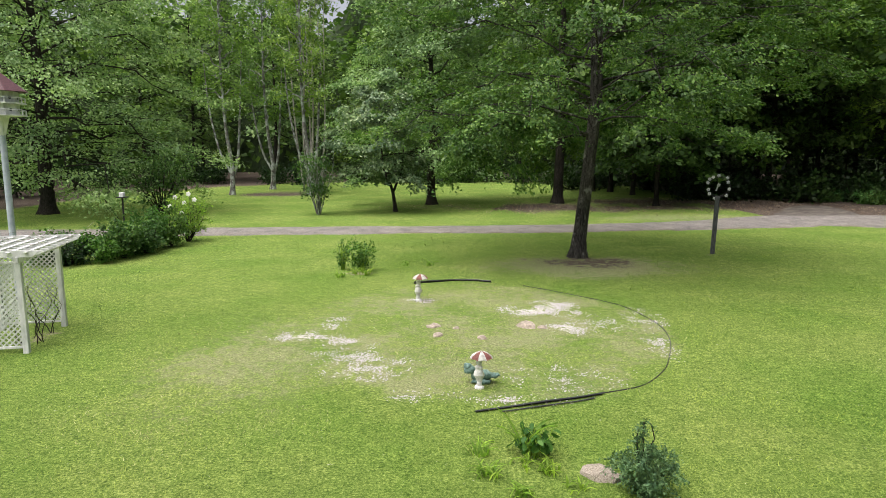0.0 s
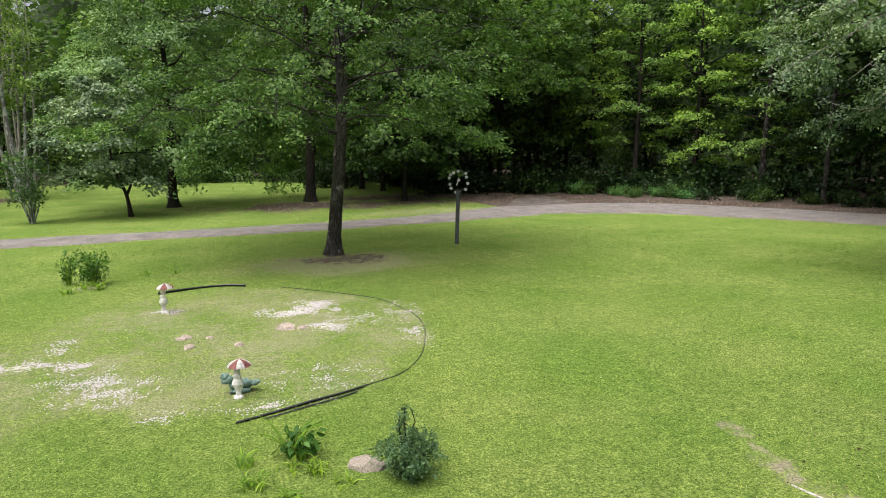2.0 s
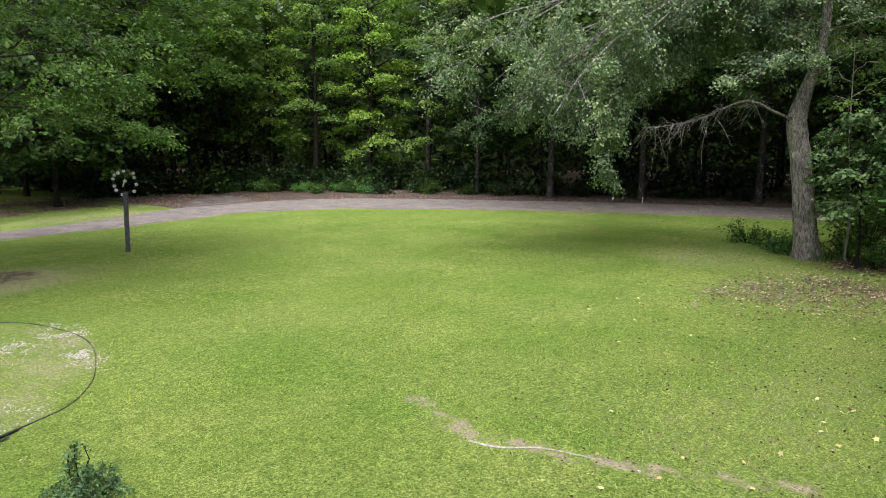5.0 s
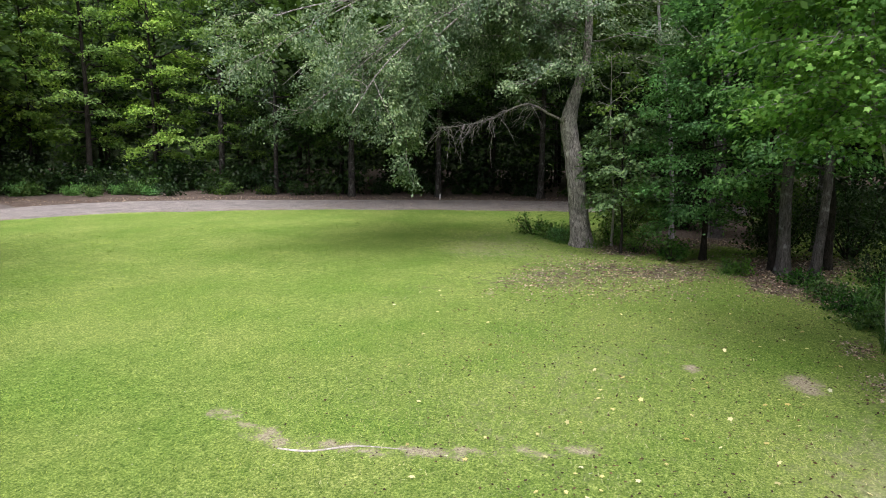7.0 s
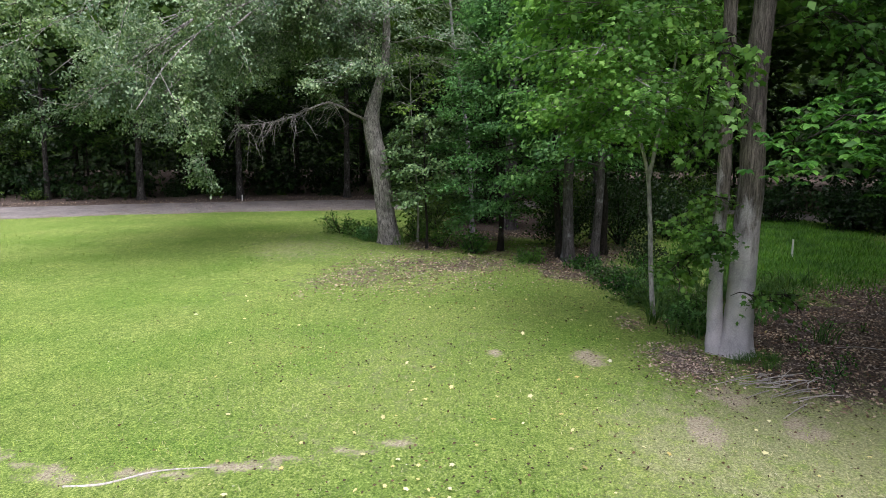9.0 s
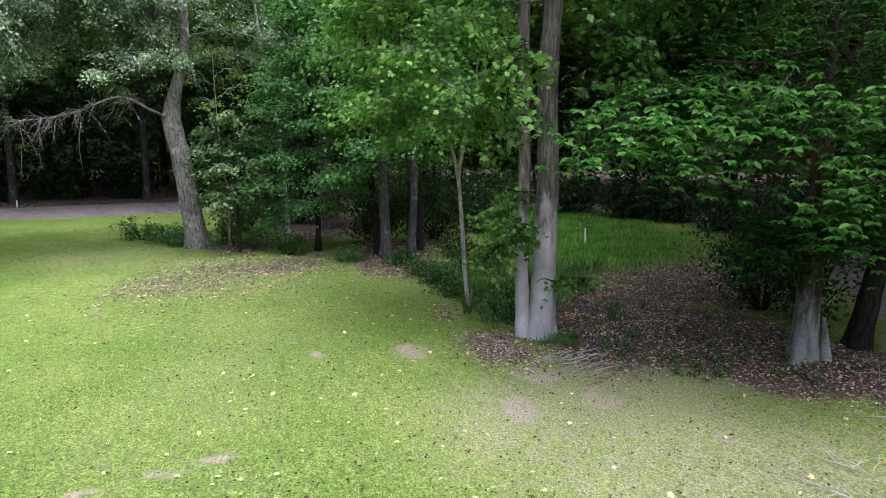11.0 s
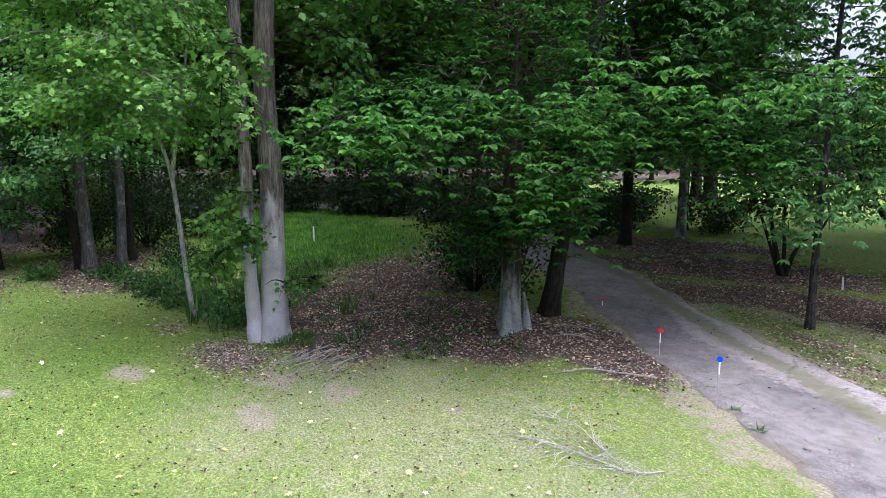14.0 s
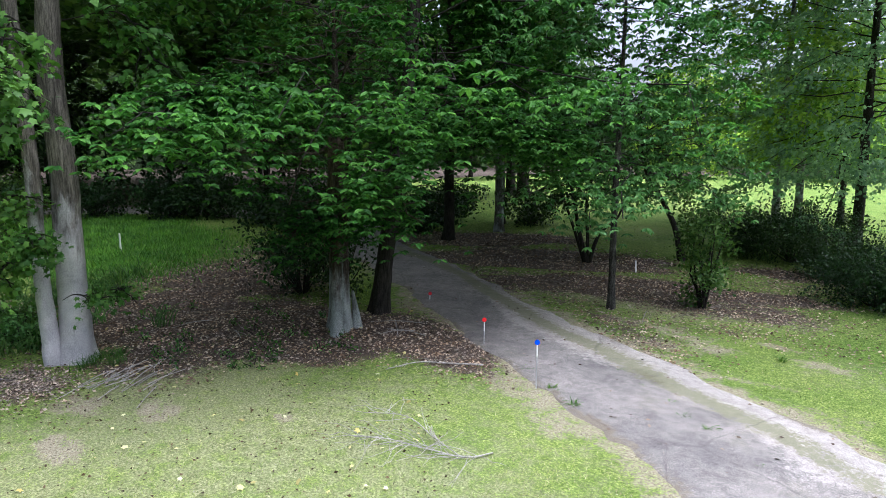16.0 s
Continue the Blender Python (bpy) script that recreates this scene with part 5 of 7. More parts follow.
plant_out(SUNNY, spread_out[:14] + [(x + 1.0, y + 0.9) for x, y in spread_out[2:13]], 16, (0.6, 1.15))


# added dark bushes standing in for deep shade over the wood floor
GLOOM = [shrub("wood_floor_bush", (0, 0, 0), "added dark bush filling the shaded floor of the wood", 2.3, 2.0, 800, 0.3, LEAF_DARK, 341, group="dark bushes of the wood floor", spread=0.45, twigs=False)]
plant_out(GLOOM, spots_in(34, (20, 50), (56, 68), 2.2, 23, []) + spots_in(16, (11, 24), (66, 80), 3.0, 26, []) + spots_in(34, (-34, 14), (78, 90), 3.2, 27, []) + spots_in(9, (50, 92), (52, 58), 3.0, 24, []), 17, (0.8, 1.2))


def far_woods():
    """A deep belt of foliage all round behind the trees, and a plain dark sheet behind it."""
    rng = np.random.default_rng(17)
    marks = [-180, -70, -30, 0, 30, 60, 95, 130, 146, 158, 180]
    dist = [112, 100, 106, 116, 104, 92, 92, 96, 108, 118, 112]
    tops = ([-180, -60, 0, 60, 140, 150, 156, 173, 180], [20, 31, 33, 28, 25, 20, 9, 7, 16])
    n = 32000
    az = rng.uniform(-np.pi, np.pi, n)
    deg = np.degrees(az)
    r = np.interp(deg, marks, dist) + rng.uniform(-5, 9, n)
    top = np.interp(deg, *tops) * (0.8 + 0.4 * vnoise(az * 40, 0 * az, 3.0))
    z = top * rng.random(n) ** 0.8
    c = np.stack([r * np.sin(az), r * np.cos(az), z + 0.2], 1)
    me = leaf_mesh("far_woods", c, rng.standard_normal((n, 3)), rng.standard_normal((n, 3)) + (0, 0, 0.8), rng.uniform(0.8, 1.6, n), LEAF_FAR, "diamond", 0.8)
    tagged(new("far_woods", me), "dense green woods closing the view all round", "woods", kind="stuff")
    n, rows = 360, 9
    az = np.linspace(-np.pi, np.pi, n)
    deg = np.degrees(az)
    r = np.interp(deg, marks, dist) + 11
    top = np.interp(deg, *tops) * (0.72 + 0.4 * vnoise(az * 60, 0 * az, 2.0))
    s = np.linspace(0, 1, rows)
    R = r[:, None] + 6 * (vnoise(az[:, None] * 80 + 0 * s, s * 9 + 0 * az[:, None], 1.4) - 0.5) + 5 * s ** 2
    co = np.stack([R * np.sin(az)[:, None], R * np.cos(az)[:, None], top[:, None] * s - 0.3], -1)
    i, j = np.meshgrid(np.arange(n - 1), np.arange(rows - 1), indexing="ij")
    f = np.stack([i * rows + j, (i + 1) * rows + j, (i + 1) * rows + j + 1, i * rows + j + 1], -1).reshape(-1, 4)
    # opaque sheet closing the gaps; deep shade of the woods is its colour
    shade = plain_material("shaded_distance", (0.012, 0.024, 0.008), (0.04, 0.07, 0.02), 1.2, 0.95, relief=0.5)
    tagged(new("backdrop", mesh_of("backdrop", co.reshape(-1, 3), f, shade)), "dark sheet behind the trees, coloured like the shade of deep woods", "backdrop", kind="structure")



def canopy():
    """Added leaf layers high over woods, drive and meadow that block sky and sun, many of them unseen."""
    rng = np.random.default_rng(19)
    cs, sizes = [], []
    # rows with low (0, 0) hang above the view; the last is unseen behind it
    for n, az, rr, low, high, big in ((26000, (12, 96), (62, 92), (6.5, 9), (17, 22), 0.75), (16000, (-62, 28), (80, 104), (7, 10), (18, 23), 0.85), (21000, (94, 136), (44, 82), (7, 9), (16, 21), 0.75),
                                      (1200, (100, 120), (20, 44), (0, 0), (16, 19), 0.6), (9500, (119, 146), (16, 44), (0, 0), (16, 19), 0.6), (9500, (146, 178), (16, 44), (0, 0), (16, 19), 0.6), (6000, (142, 172), (17, 30), (0, 0), (12, 15), 0.6), (31000, (52, 128), (36, 60), (8, 10), (16, 19), 0.66), (18000, (9, 34), (50, 70), (7.5, 9.5), (15, 18), 0.55), (5000, (84, 100), (31, 42), (0, 0), (16, 19), 0.6), (2500, (140, 156), (44, 58), (0, 0), (19, 24), 0.7), (3000, (134, 152), (46, 60), (11, 13), (17, 20), 0.7), (2600, (176, 204), (15, 32), (7.5, 8), (12, 14), 0.5)):
        a = np.radians(rng.uniform(*az, n))
        r = np.sqrt(rng.uniform(rr[0] ** 2, rr[1] ** 2, n))
        x, y = r * np.sin(a), r * np.cos(a)
        bottom = np.maximum(low[0] + (low[1] - low[0]) * vnoise(x, y, 7.0, 1), 0.27 * r + 5.2 if low[0] == 0 else 0)
        top = high[0] + (high[1] - high[0]) * vnoise(x, y, 6.0, 2)
        z = bottom + (top - bottom) * rng.random(n) ** 0.7
        cs.append(np.stack([x, y, z], 1))
        sizes.append(big * rng.uniform(0.7, 1.3, n))
    c, s = np.concatenate(cs), np.concatenate(sizes)
    n = len(c)
    me = leaf_mesh("wood_canopy", c, rng.standard_normal((n, 3)) * (1, 1, 0.4), rng.standard_normal((n, 3)) * 0.5 + (0, 0, 1), s, LEAF_FAR, "diamond", 0.75)
    tagged(new("wood_canopy", me), "added high layer of green leaves shading woods, drive and meadow", "canopy", kind="stuff")


far_woods()
canopy()
# ---------------------------------------------------------------- small helpers for built things
def box(bm, size, m):
    r = bmesh.ops.create_cube(bm, size=1.0, matrix=m @ Matrix.Diagonal((*size, 1)))
    return r["verts"]


def rod(bm, r0, r1, length, m, sides=12):
    """A tapered rod that starts at m's origin and runs along its z."""
    bmesh.ops.create_cone(bm, cap_ends=True, segments=sides, radius1=r0, radius2=r1, depth=length, matrix=m @ Matrix.Translation((0, 0, length / 2)))


def soft_box(size, m, bevel=0.006):
    bm = bmesh.new()
    box(bm, size, m)
    bmesh.ops.bevel(bm, geom=list(bm.edges), offset=bevel, segments=1, affect="EDGES")
    return bm


def between(a, b):
    """The matrix at a whose z runs to b, and the length."""
    a, b = Vector(a), Vector(b)
    d = b - a
    return Matrix.Translation(a) @ d.to_track_quat("Z", "Y").to_matrix().to_4x4(), d.length


WHITE_PAINT = plain_material("weathered_white_paint", (0.42, 0.43, 0.42), (0.78, 0.78, 0.77), 9.0, 0.7, stretch=(1, 1, 0.3))
GREY_POLE = plain_material("grey_painted_pole", (0.3, 0.34, 0.4), (0.44, 0.48, 0.55), 6.0, 0.5)
MAROON = plain_material("maroon_roof_shingle", (0.04, 0.014, 0.018), (0.1, 0.035, 0.042), 25.0, 0.7)
BLACK = plain_material("black_metal", (0.012, 0.012, 0.013), (0.035, 0.035, 0.037), 20.0, 0.5, 0.3)
PLASTIC = plain_material("black_plastic", (0.008, 0.009, 0.011), (0.03, 0.032, 0.037), 10.0, 0.45)
OLD_WOOD = plain_material("weathered_post_wood", (0.03, 0.034, 0.036), (0.11, 0.115, 0.12), 14.0, 0.9, stretch=(4, 4, 0.4))
STATUE = plain_material("pale_garden_stone", (0.38, 0.38, 0.36), (0.8, 0.8, 0.77), 14.0, 0.8)
STATUE_RED = plain_material("faded_red_paint", (0.2, 0.07, 0.06), (0.33, 0.14, 0.12), 18.0, 0.7)
TEAL = plain_material("worn_teal_paint", (0.05, 0.11, 0.09), (0.2, 0.3, 0.26), 22.0, 0.7)
ROCK = plain_material("tan_field_stone", (0.17, 0.14, 0.11), (0.42, 0.36, 0.3), 14.0, 0.9, relief=0.02)
STEEL = plain_material("galvanised_rod", (0.35, 0.36, 0.38), (0.6, 0.6, 0.62), 30.0, 0.4, 0.6)
BLUE_PLASTIC = plain_material("blue_reflector", (0.005, 0.05, 0.6), (0.01, 0.1, 0.85), 40.0, 0.25)
RED_PLASTIC = plain_material("red_reflector", (0.6, 0.01, 0.015), (0.85, 0.03, 0.04), 40.0, 0.25)
WHITE_PLASTIC = plain_material("white_plastic", (0.7, 0.7, 0.68), (0.82, 0.82, 0.8), 20.0, 0.5)
PETAL = plain_material("white_petal", (0.75, 0.72, 0.72), (0.85, 0.84, 0.84), 20.0, 0.6)
GRAVEL = plain_material("white_gravel", (0.26, 0.24, 0.235), (0.56, 0.53, 0.53), 30.0, 0.85)


# ---------------------------------------------------------------- garden structures
def build_arbor():
    """White lattice arbor: four posts, two lattice panels, slatted top."""
    root = thing("garden_arbor", (-8.5, 12.76, 0), "weathered white wooden lattice arbor with bare vines", "arbor", turn=11.5)
    depth, width = 2.07, 1.3
    for x, y in ((0, 0), (0, depth), (-width, depth), (-width, 0)):
        part("post", soft_box((0.11, 0.11, 2.1), Matrix.Translation((x, y, 0.95)), 0.008), WHITE_PAINT, root)
    for x in (0.08, -width - 0.08):
        part("side_beam", soft_box((0.045, depth + 0.5, 0.12), Matrix.Translation((x, depth / 2, 1.94)), 0.006), WHITE_PAINT, root)
    for k in range(10):
        y = -0.2 + (depth + 0.4) * k / 9
        big = 0.13 if k in (0, 9) else 0.085
        bm = bmesh.new()
        z0 = 2.002
        prof = [(-width - 0.45, z0 + big), (0.42, z0 + big), (0.45, z0 + big * 0.7), (0.36, z0), (-width - 0.45, z0)]
        a = [bm.verts.new((x, y - 0.02, z)) for x, z in prof]
        b = [bm.verts.new((x, y + 0.02, z)) for x, z in prof]
        bm.faces.new(a), bm.faces.new(b[::-1])
        for i in range(5):
            bm.faces.new((a[i], b[i], b[(i + 1) % 5], a[(i + 1) % 5]))
        bmesh.ops.recalc_face_normals(bm, faces=bm.faces)
        part("rafter", bm, WHITE_PAINT, root)
    for k in range(7):
        x = -width - 0.3 + (width + 0.55) * k / 6
        part("roof_slat", soft_box((0.07, depth + 0.55, 0.02), Matrix.Translation((x, depth / 2, 2.1 if k else 2.1)), 0.003), WHITE_PAINT, root)
    for y in (0.0, depth):
        for z in (0.12, 1.86):
            part("panel_rail", soft_box((width - 0.112, 0.04, 0.05), Matrix.Translation((-width / 2, y, z)), 0.004), WHITE_PAINT, root)
        bm = bmesh.new()
        x0, x1, z0, z1, gap = -width + 0.056, -0.056, 0.146, 1.834, 0.115
        for sgn, dy in ((1, -0.008), (-1, 0.008)):
            c = -3.0
            while c < 3.0:
                pts = []
                for t in np.linspace(x0, x1, 60):
                    z = z0 + sgn * (t - (x0 if sgn > 0 else x1)) + c
                    if z0 <= z <= z1:
                        pts.append((t, z))
                if len(pts) > 2:
                    m, ln = between((pts[0][0], y + dy, pts[0][1]), (pts[-1][0], y + dy, pts[-1][1]))
                    box(bm, (0.03, 0.007, ln) if abs(m.to_3x3().col[0].y) < 0.5 else (0.007, 0.03, ln), m @ Matrix.Translation((0, 0, ln / 2)))
                c += gap
        tagged(part("lattice", bm, WHITE_PAINT, root, "crossed white wooden lattice laths"), kind="stuff")
    rng = np.random.default_rng(5)
    for k in range(9):
        x, y = rng.uniform(-0.35, 0.05), rng.uniform(0.3, 1.7)
        pts = [(x, y, -0.05)]
        for _ in range(5):
            q = pts[-1]
            pts.append((q[0] + rng.normal(0.02, 0.12), q[1] + rng.normal(0, 0.18), q[2] + rng.uniform(0.16, 0.34)))
        co, q = tubes([(curve_through(pts, 14), np.linspace(0.011, 0.004, 14))], 5)
        part_mesh("vine", mesh_of("vine", co, q, BARK_DARK, True), root, "bare brown climbing vine")
    for k in range(10):
        p = np.array([rng.uniform(-width, 0.3), rng.uniform(0, depth), 2.12])
        pts = [p]
        for _ in range(4):
            pts.append(pts[-1] + (rng.normal(0, 0.18), rng.normal(0, 0.18), rng.uniform(0.0, 0.09)))
        co, q = tubes([(curve_through(pts, 10), np.linspace(0.007, 0.003, 10))], 4)
        part_mesh("vine", mesh_of("vine", co, q, BARK_TWIG, True), root, "bare brown climbing vine")


def build_martin_house():
    """Two-storey octagonal bird house on a pole."""
    root = thing("bird_house", (-11.15, 16.62, 0), "white two-storey octagonal bird house with maroon roof on pole", "bird house")
    bm = bmesh.new()
    rod(bm, 0.085, 0.075, 4.8, Matrix.Translation((0, 0, -0.3)), 16)
    part("pole", bm, GREY_POLE, root, "grey painted round pole")
    bm = bmesh.new()
    rod(bm, 0.07, 0.2, 0.5, Matrix.Translation((0, 0, 4.42)), 8)
    part("bracket", bm, WHITE_PAINT, root)
    for level in (0, 1):
        z = 4.93 + 0.3 * level
        bm = bmesh.new()
        rod(bm, 0.6, 0.6, 0.03, Matrix.Translation((0, 0, z)), 8)
        part("porch", bm, WHITE_PAINT, root)
        bm = bmesh.new()
        rod(bm, 0.44, 0.44, 0.27, Matrix.Translation((0, 0, z + 0.03)), 8)
        storey = part("storey", bm, WHITE_PAINT, root)
        for k in range(8):
            a = radians(22.5 + 45 * k)
            # no opening is cut; the dark inside of the hole is a black disc
            bm = bmesh.new()
            m = Matrix.Translation((0.408 * math.cos(a), 0.408 * math.sin(a), z + 0.15)) @ Matrix.Rotation(a, 4, "Z") @ Matrix.Rotation(radians(90), 4, "Y")
            bmesh.ops.create_cone(bm, cap_ends=True, segments=14, radius1=0.038, radius2=0.038, depth=0.012, matrix=m)
            part("hole_disc", bm, BLACK, storey, "black disc on the wall for the dark of a nest hole")
        for k in range(8):
            a, a2 = radians(45 * k), radians(45 * k + 45)
            bm = bmesh.new()
            rod(bm, 0.014, 0.014, 0.12, Matrix.Translation((0.57 * math.cos(a), 0.57 * math.sin(a), z + 0.03)), 6)
            part("rail_post", bm, WHITE_PAINT, root)
            m, ln = between((0.57 * math.cos(a), 0.57 * math.sin(a), z + 0.15), (0.57 * math.cos(a2), 0.57 * math.sin(a2), z + 0.15))
            bm = bmesh.new()
            rod(bm, 0.011, 0.011, ln, m, 6)
            part("rail", bm, WHITE_PAINT, root)
    bm = bmesh.new()
    rod(bm, 0.68, 0.05, 0.5, Matrix.Translation((0, 0, 5.53)), 8)
    part("roof", bm, MAROON, root, "maroon eight-sided pointed roof")


def build_feeder():
    root = thing("bird_feeder", (-15.2, 30.6, 0), "black pole bird feeder with small tray beside the drive", "bird feeder")
    bm = bmesh.new()
    rod(bm, 0.045, 0.04, 2.0, Matrix.Translation((0, 0, -0.15)), 10)
    part("pole", bm, BLACK, root)
    part("tray", soft_box((0.42, 0.42, 0.05), Matrix.Translation((0, 0, 1.86))), BLACK, root)
    part("seed_box", soft_box((0.2, 0.2, 0.2), Matrix.Translation((0, 0, 1.985))), WHITE_PAINT, root, "small pale seed hopper")


def build_wreath_post():
    """Square post with a metal ring of flowers."""
    root = thing("wreath_post", (10.58, 25.12, 0), "weathered grey post topped by a metal flower wreath", "garden post", turn=-22)
    bm = soft_box((0.17, 0.13, 2.5), pose(0.05, 0, 1.05, 0, 1.5, 0), 0.012)
    part("post", bm, OLD_WOOD, root)
    ang = np.linspace(0, 2 * np.pi, 33)
    for rad in (0.42, 0.36):
        pts = np.stack([0.1 + rad * np.cos(ang), 0 * ang - 0.02 * (rad < 0.4), 2.66 + rad * np.sin(ang)], 1)
        co, q = tubes([(pts, np.full(33, 0.013))], 6)
        part_mesh("ring", mesh_of("ring", co, q, BLACK, True), root, "dark bent metal ring")
    rng = np.random.default_rng(8)
    for k in range(13):
        a = 2 * np.pi * k / 13 + rng.normal() * 0.12
        if k < 12:
            c = Vector((0.1 + (0.43 + rng.normal() * 0.03) * math.cos(a), -0.03, 2.66 + (0.43 + rng.normal() * 0.03) * math.sin(a)))
        else:
            c = Vector((0.1, -0.03, 2.72))
        bm = bmesh.new()
        for p in range(5):
            m = Matrix.Translation(c) @ Matrix.Rotation(2 * np.pi * p / 5 + k, 4, "Y") @ Matrix.Translation((0.04, 0, 0)) @ Matrix.Diagonal((1, 0.35, 0.8, 1))
            bmesh.ops.create_icosphere(bm, subdivisions=1, radius=0.036, matrix=m)
        part("flower", bm, STEEL if k % 4 else WHITE_PAINT, root, "dull pale metal flower")
    bm = bmesh.new()
    m, ln = between((0.02, -0.01, 2.5), (0.1, -0.03, 2.82))
    rod(bm, 0.03, 0.015, ln, m, 8)
    part("finial", bm, STEEL, root)


def build_statue(at, turn, scale):
    """A draped figure under a striped umbrella, as plain shapes in one mesh."""
    bm = bmesh.new()
    rings = [(0.0, 0.09), (0.05, 0.085), (0.07, 0.05), (0.14, 0.045), (0.22, 0.075), (0.27, 0.1), (0.33, 0.085), (0.38, 0.06), (0.43, 0.075), (0.46, 0.03), (0.48, 0.045), (0.52, 0.055), (0.56, 0.035), (0.57, 0.006)]
    rows = []
    for h, r in rings:
        rows.append([bm.verts.new((r * (1 + 0.12 * math.sin(3 * a + 9 * h)) * math.cos(a), r * 0.85 * math.sin(a) + 0.015 * math.sin(8 * h), h)) for a in np.arange(14) / 14 * 2 * np.pi])
    for a, b in zip(rows, rows[1:]):
        for i in range(14):
            bm.faces.new((a[i], a[(i + 1) % 14], b[(i + 1) % 14], b[i]))
    rod(bm, 0.011, 0.009, 0.3, Matrix.Translation((0.05, -0.03, 0.36)), 8)
    m, ln = between((0.0, 0.0, 0.42), (0.06, -0.04, 0.4))
    rod(bm, 0.03, 0.02, ln, m, 8)
    n = len(bm.faces)
    seg = 24
    top = bm.verts.new((0.05, -0.03, 0.735))
    last = None
    for h, r in ((0.725, 0.05), (0.695, 0.12), (0.655, 0.175), (0.62, 0.205)):
        ring = [bm.verts.new((0.05 + r * math.cos(2 * math.pi * i / seg), -0.03 + r * math.sin(2 * math.pi * i / seg), h - (0.012 if h < 0.63 and i % 3 == 0 else 0))) for i in range(seg)]
        for i in range(seg):
            f = bm.faces.new((ring[i], ring[(i + 1) % seg], top) if last is None else (ring[i], ring[(i + 1) % seg], last[(i + 1) % seg], last[i]))
            f.material_index = (i // 3) % 2
        last = ring
    bmesh.ops.solidify(bm, geom=[f for f in bm.faces][n:], thickness=0.008)
    me = bpy.data.meshes.new("garden_statue")
    bm.to_mesh(me)
    bm.free()
    me.materials.append(STATUE)
    me.materials.append(STATUE_RED)
    ob = tagged(new("garden_statue", me), "pale stone garden statue under a red-and-white striped umbrella", "statue", "umbrella statues")
    ob.matrix_basis = pose(*at, 0, 0, turn) @ Matrix.Diagonal((scale, scale, scale, 1))


def build_teal_statue():
    bm = bmesh.new()
    for c, r in (((-0.2, 0, 0.3), (0.13, 0.1, 0.1)), ((-0.26, -0.02, 0.38), (0.09, 0.08, 0.07)), ((-0.05, 0.03, 0.2), (0.14, 0.12, 0.15)), ((0.14, 0.05, 0.17), (0.17, 0.12, 0.11)), ((0.3, 0.05, 0.16), (0.12, 0.09, 0.06)), ((0.05, 0.0, 0.05), (0.22, 0.14, 0.06)), ((0.38, 0.05, 0.18), (0.08, 0.05, 0.04))):
        bmesh.ops.create_icosphere(bm, subdivisions=2, radius=1.0, matrix=Matrix.Translation(c) @ Matrix.Diagonal((*r, 1)))
    for v in bm.verts:
        v.co += Vector((1, 1, 1)) * 0.03 * noise.noise(v.co * 14)
    me = bpy.data.meshes.new("animal_statue")
    bm.to_mesh(me)
    bm.free()
    me.materials.append(TEAL)
    me.polygons.foreach_set("use_smooth", [True] * len(me.polygons))
    ob = tagged(new("animal_statue", me), "worn teal-green rounded garden figure behind umbrella statue", "statue")
    ob.matrix_basis = pose(0.64, 11.0, -0.005, 0, 0, -4) @ Matrix.Diagonal((0.82, 0.82, 0.85, 1))


def edging(points, height, label, lean=0.0):
    pts = curve_through([(x, y, 0) for x, y in points], 60)
    rng = np.random.default_rng(int(abs(points[0][0]) * 100))
    bm = bmesh.new()
    rows = []
    for i, p in enumerate(pts):
        t = pts[min(i + 1, 59)] - pts[max(i - 1, 0)]
        s = Vector((t[1], -t[0], 0)).normalized()
        h = height * (0.75 + 0.5 * float(vnoise(p[0], p[1], 0.7, 3)))
        ln = lean * (0.5 + float(vnoise(p[0], p[1], 1.1, 6)))
        z = float(ground_height(p[0], p[1]))
        bead = min(0.02, 0.3 * height + 0.004)
        prof = [(-0.008, -0.04), (-0.008 + ln * 0.6, h * 0.75), (-bead + ln, h * 0.88), (ln, h + bead * 0.6), (bead + ln, h * 0.88), (0.008 + ln * 0.6, h * 0.75), (0.008, -0.04)]
        rows.append([bm.verts.new((p[0] + s.x * u, p[1] + s.y * u, z + w)) for u, w in prof])
    for a, b in zip(rows, rows[1:]):
        for i in range(6):
            bm.faces.new((a[i], a[i + 1], b[i + 1], b[i]))
    bm.faces.new(rows[0])
    bm.faces.new(rows[-1][::-1])
    bmesh.ops.recalc_face_normals(bm, faces=bm.faces)
    me = bpy.data.meshes.new("edging_strip")
    bm.to_mesh(me)
    bm.free()
    me.materials.append(PLASTIC)
    tagged(new("edging_strip", me), label, "lawn edging", "lawn edging round the old bed")


def stone(name, at, size, mat, seed, label, category, group):
    bm = bmesh.new()
    bmesh.ops.create_icosphere(bm, subdivisions=2, radius=1.0)
    for v in bm.verts:
        k = 1 + 0.35 * noise.noise(v.co * 1.3 + Vector((seed * 3.1, 0, 0))) + 0.12 * noise.noise(v.co * 4 + Vector((0, seed, 0)))
        v.co = Vector((v.co.x * size[0] * k, v.co.y * size[1] * k, max(v.co.z, -0.4) * size[2] * k))
    me = bpy.data.meshes.new(name)
    bm.to_mesh(me)
    bm.free()
    me.materials.append(mat)
    ob = tagged(new(name, me), label, category, group)
    ob.matrix_basis = pose(*at, 0, 0, seed * 37)


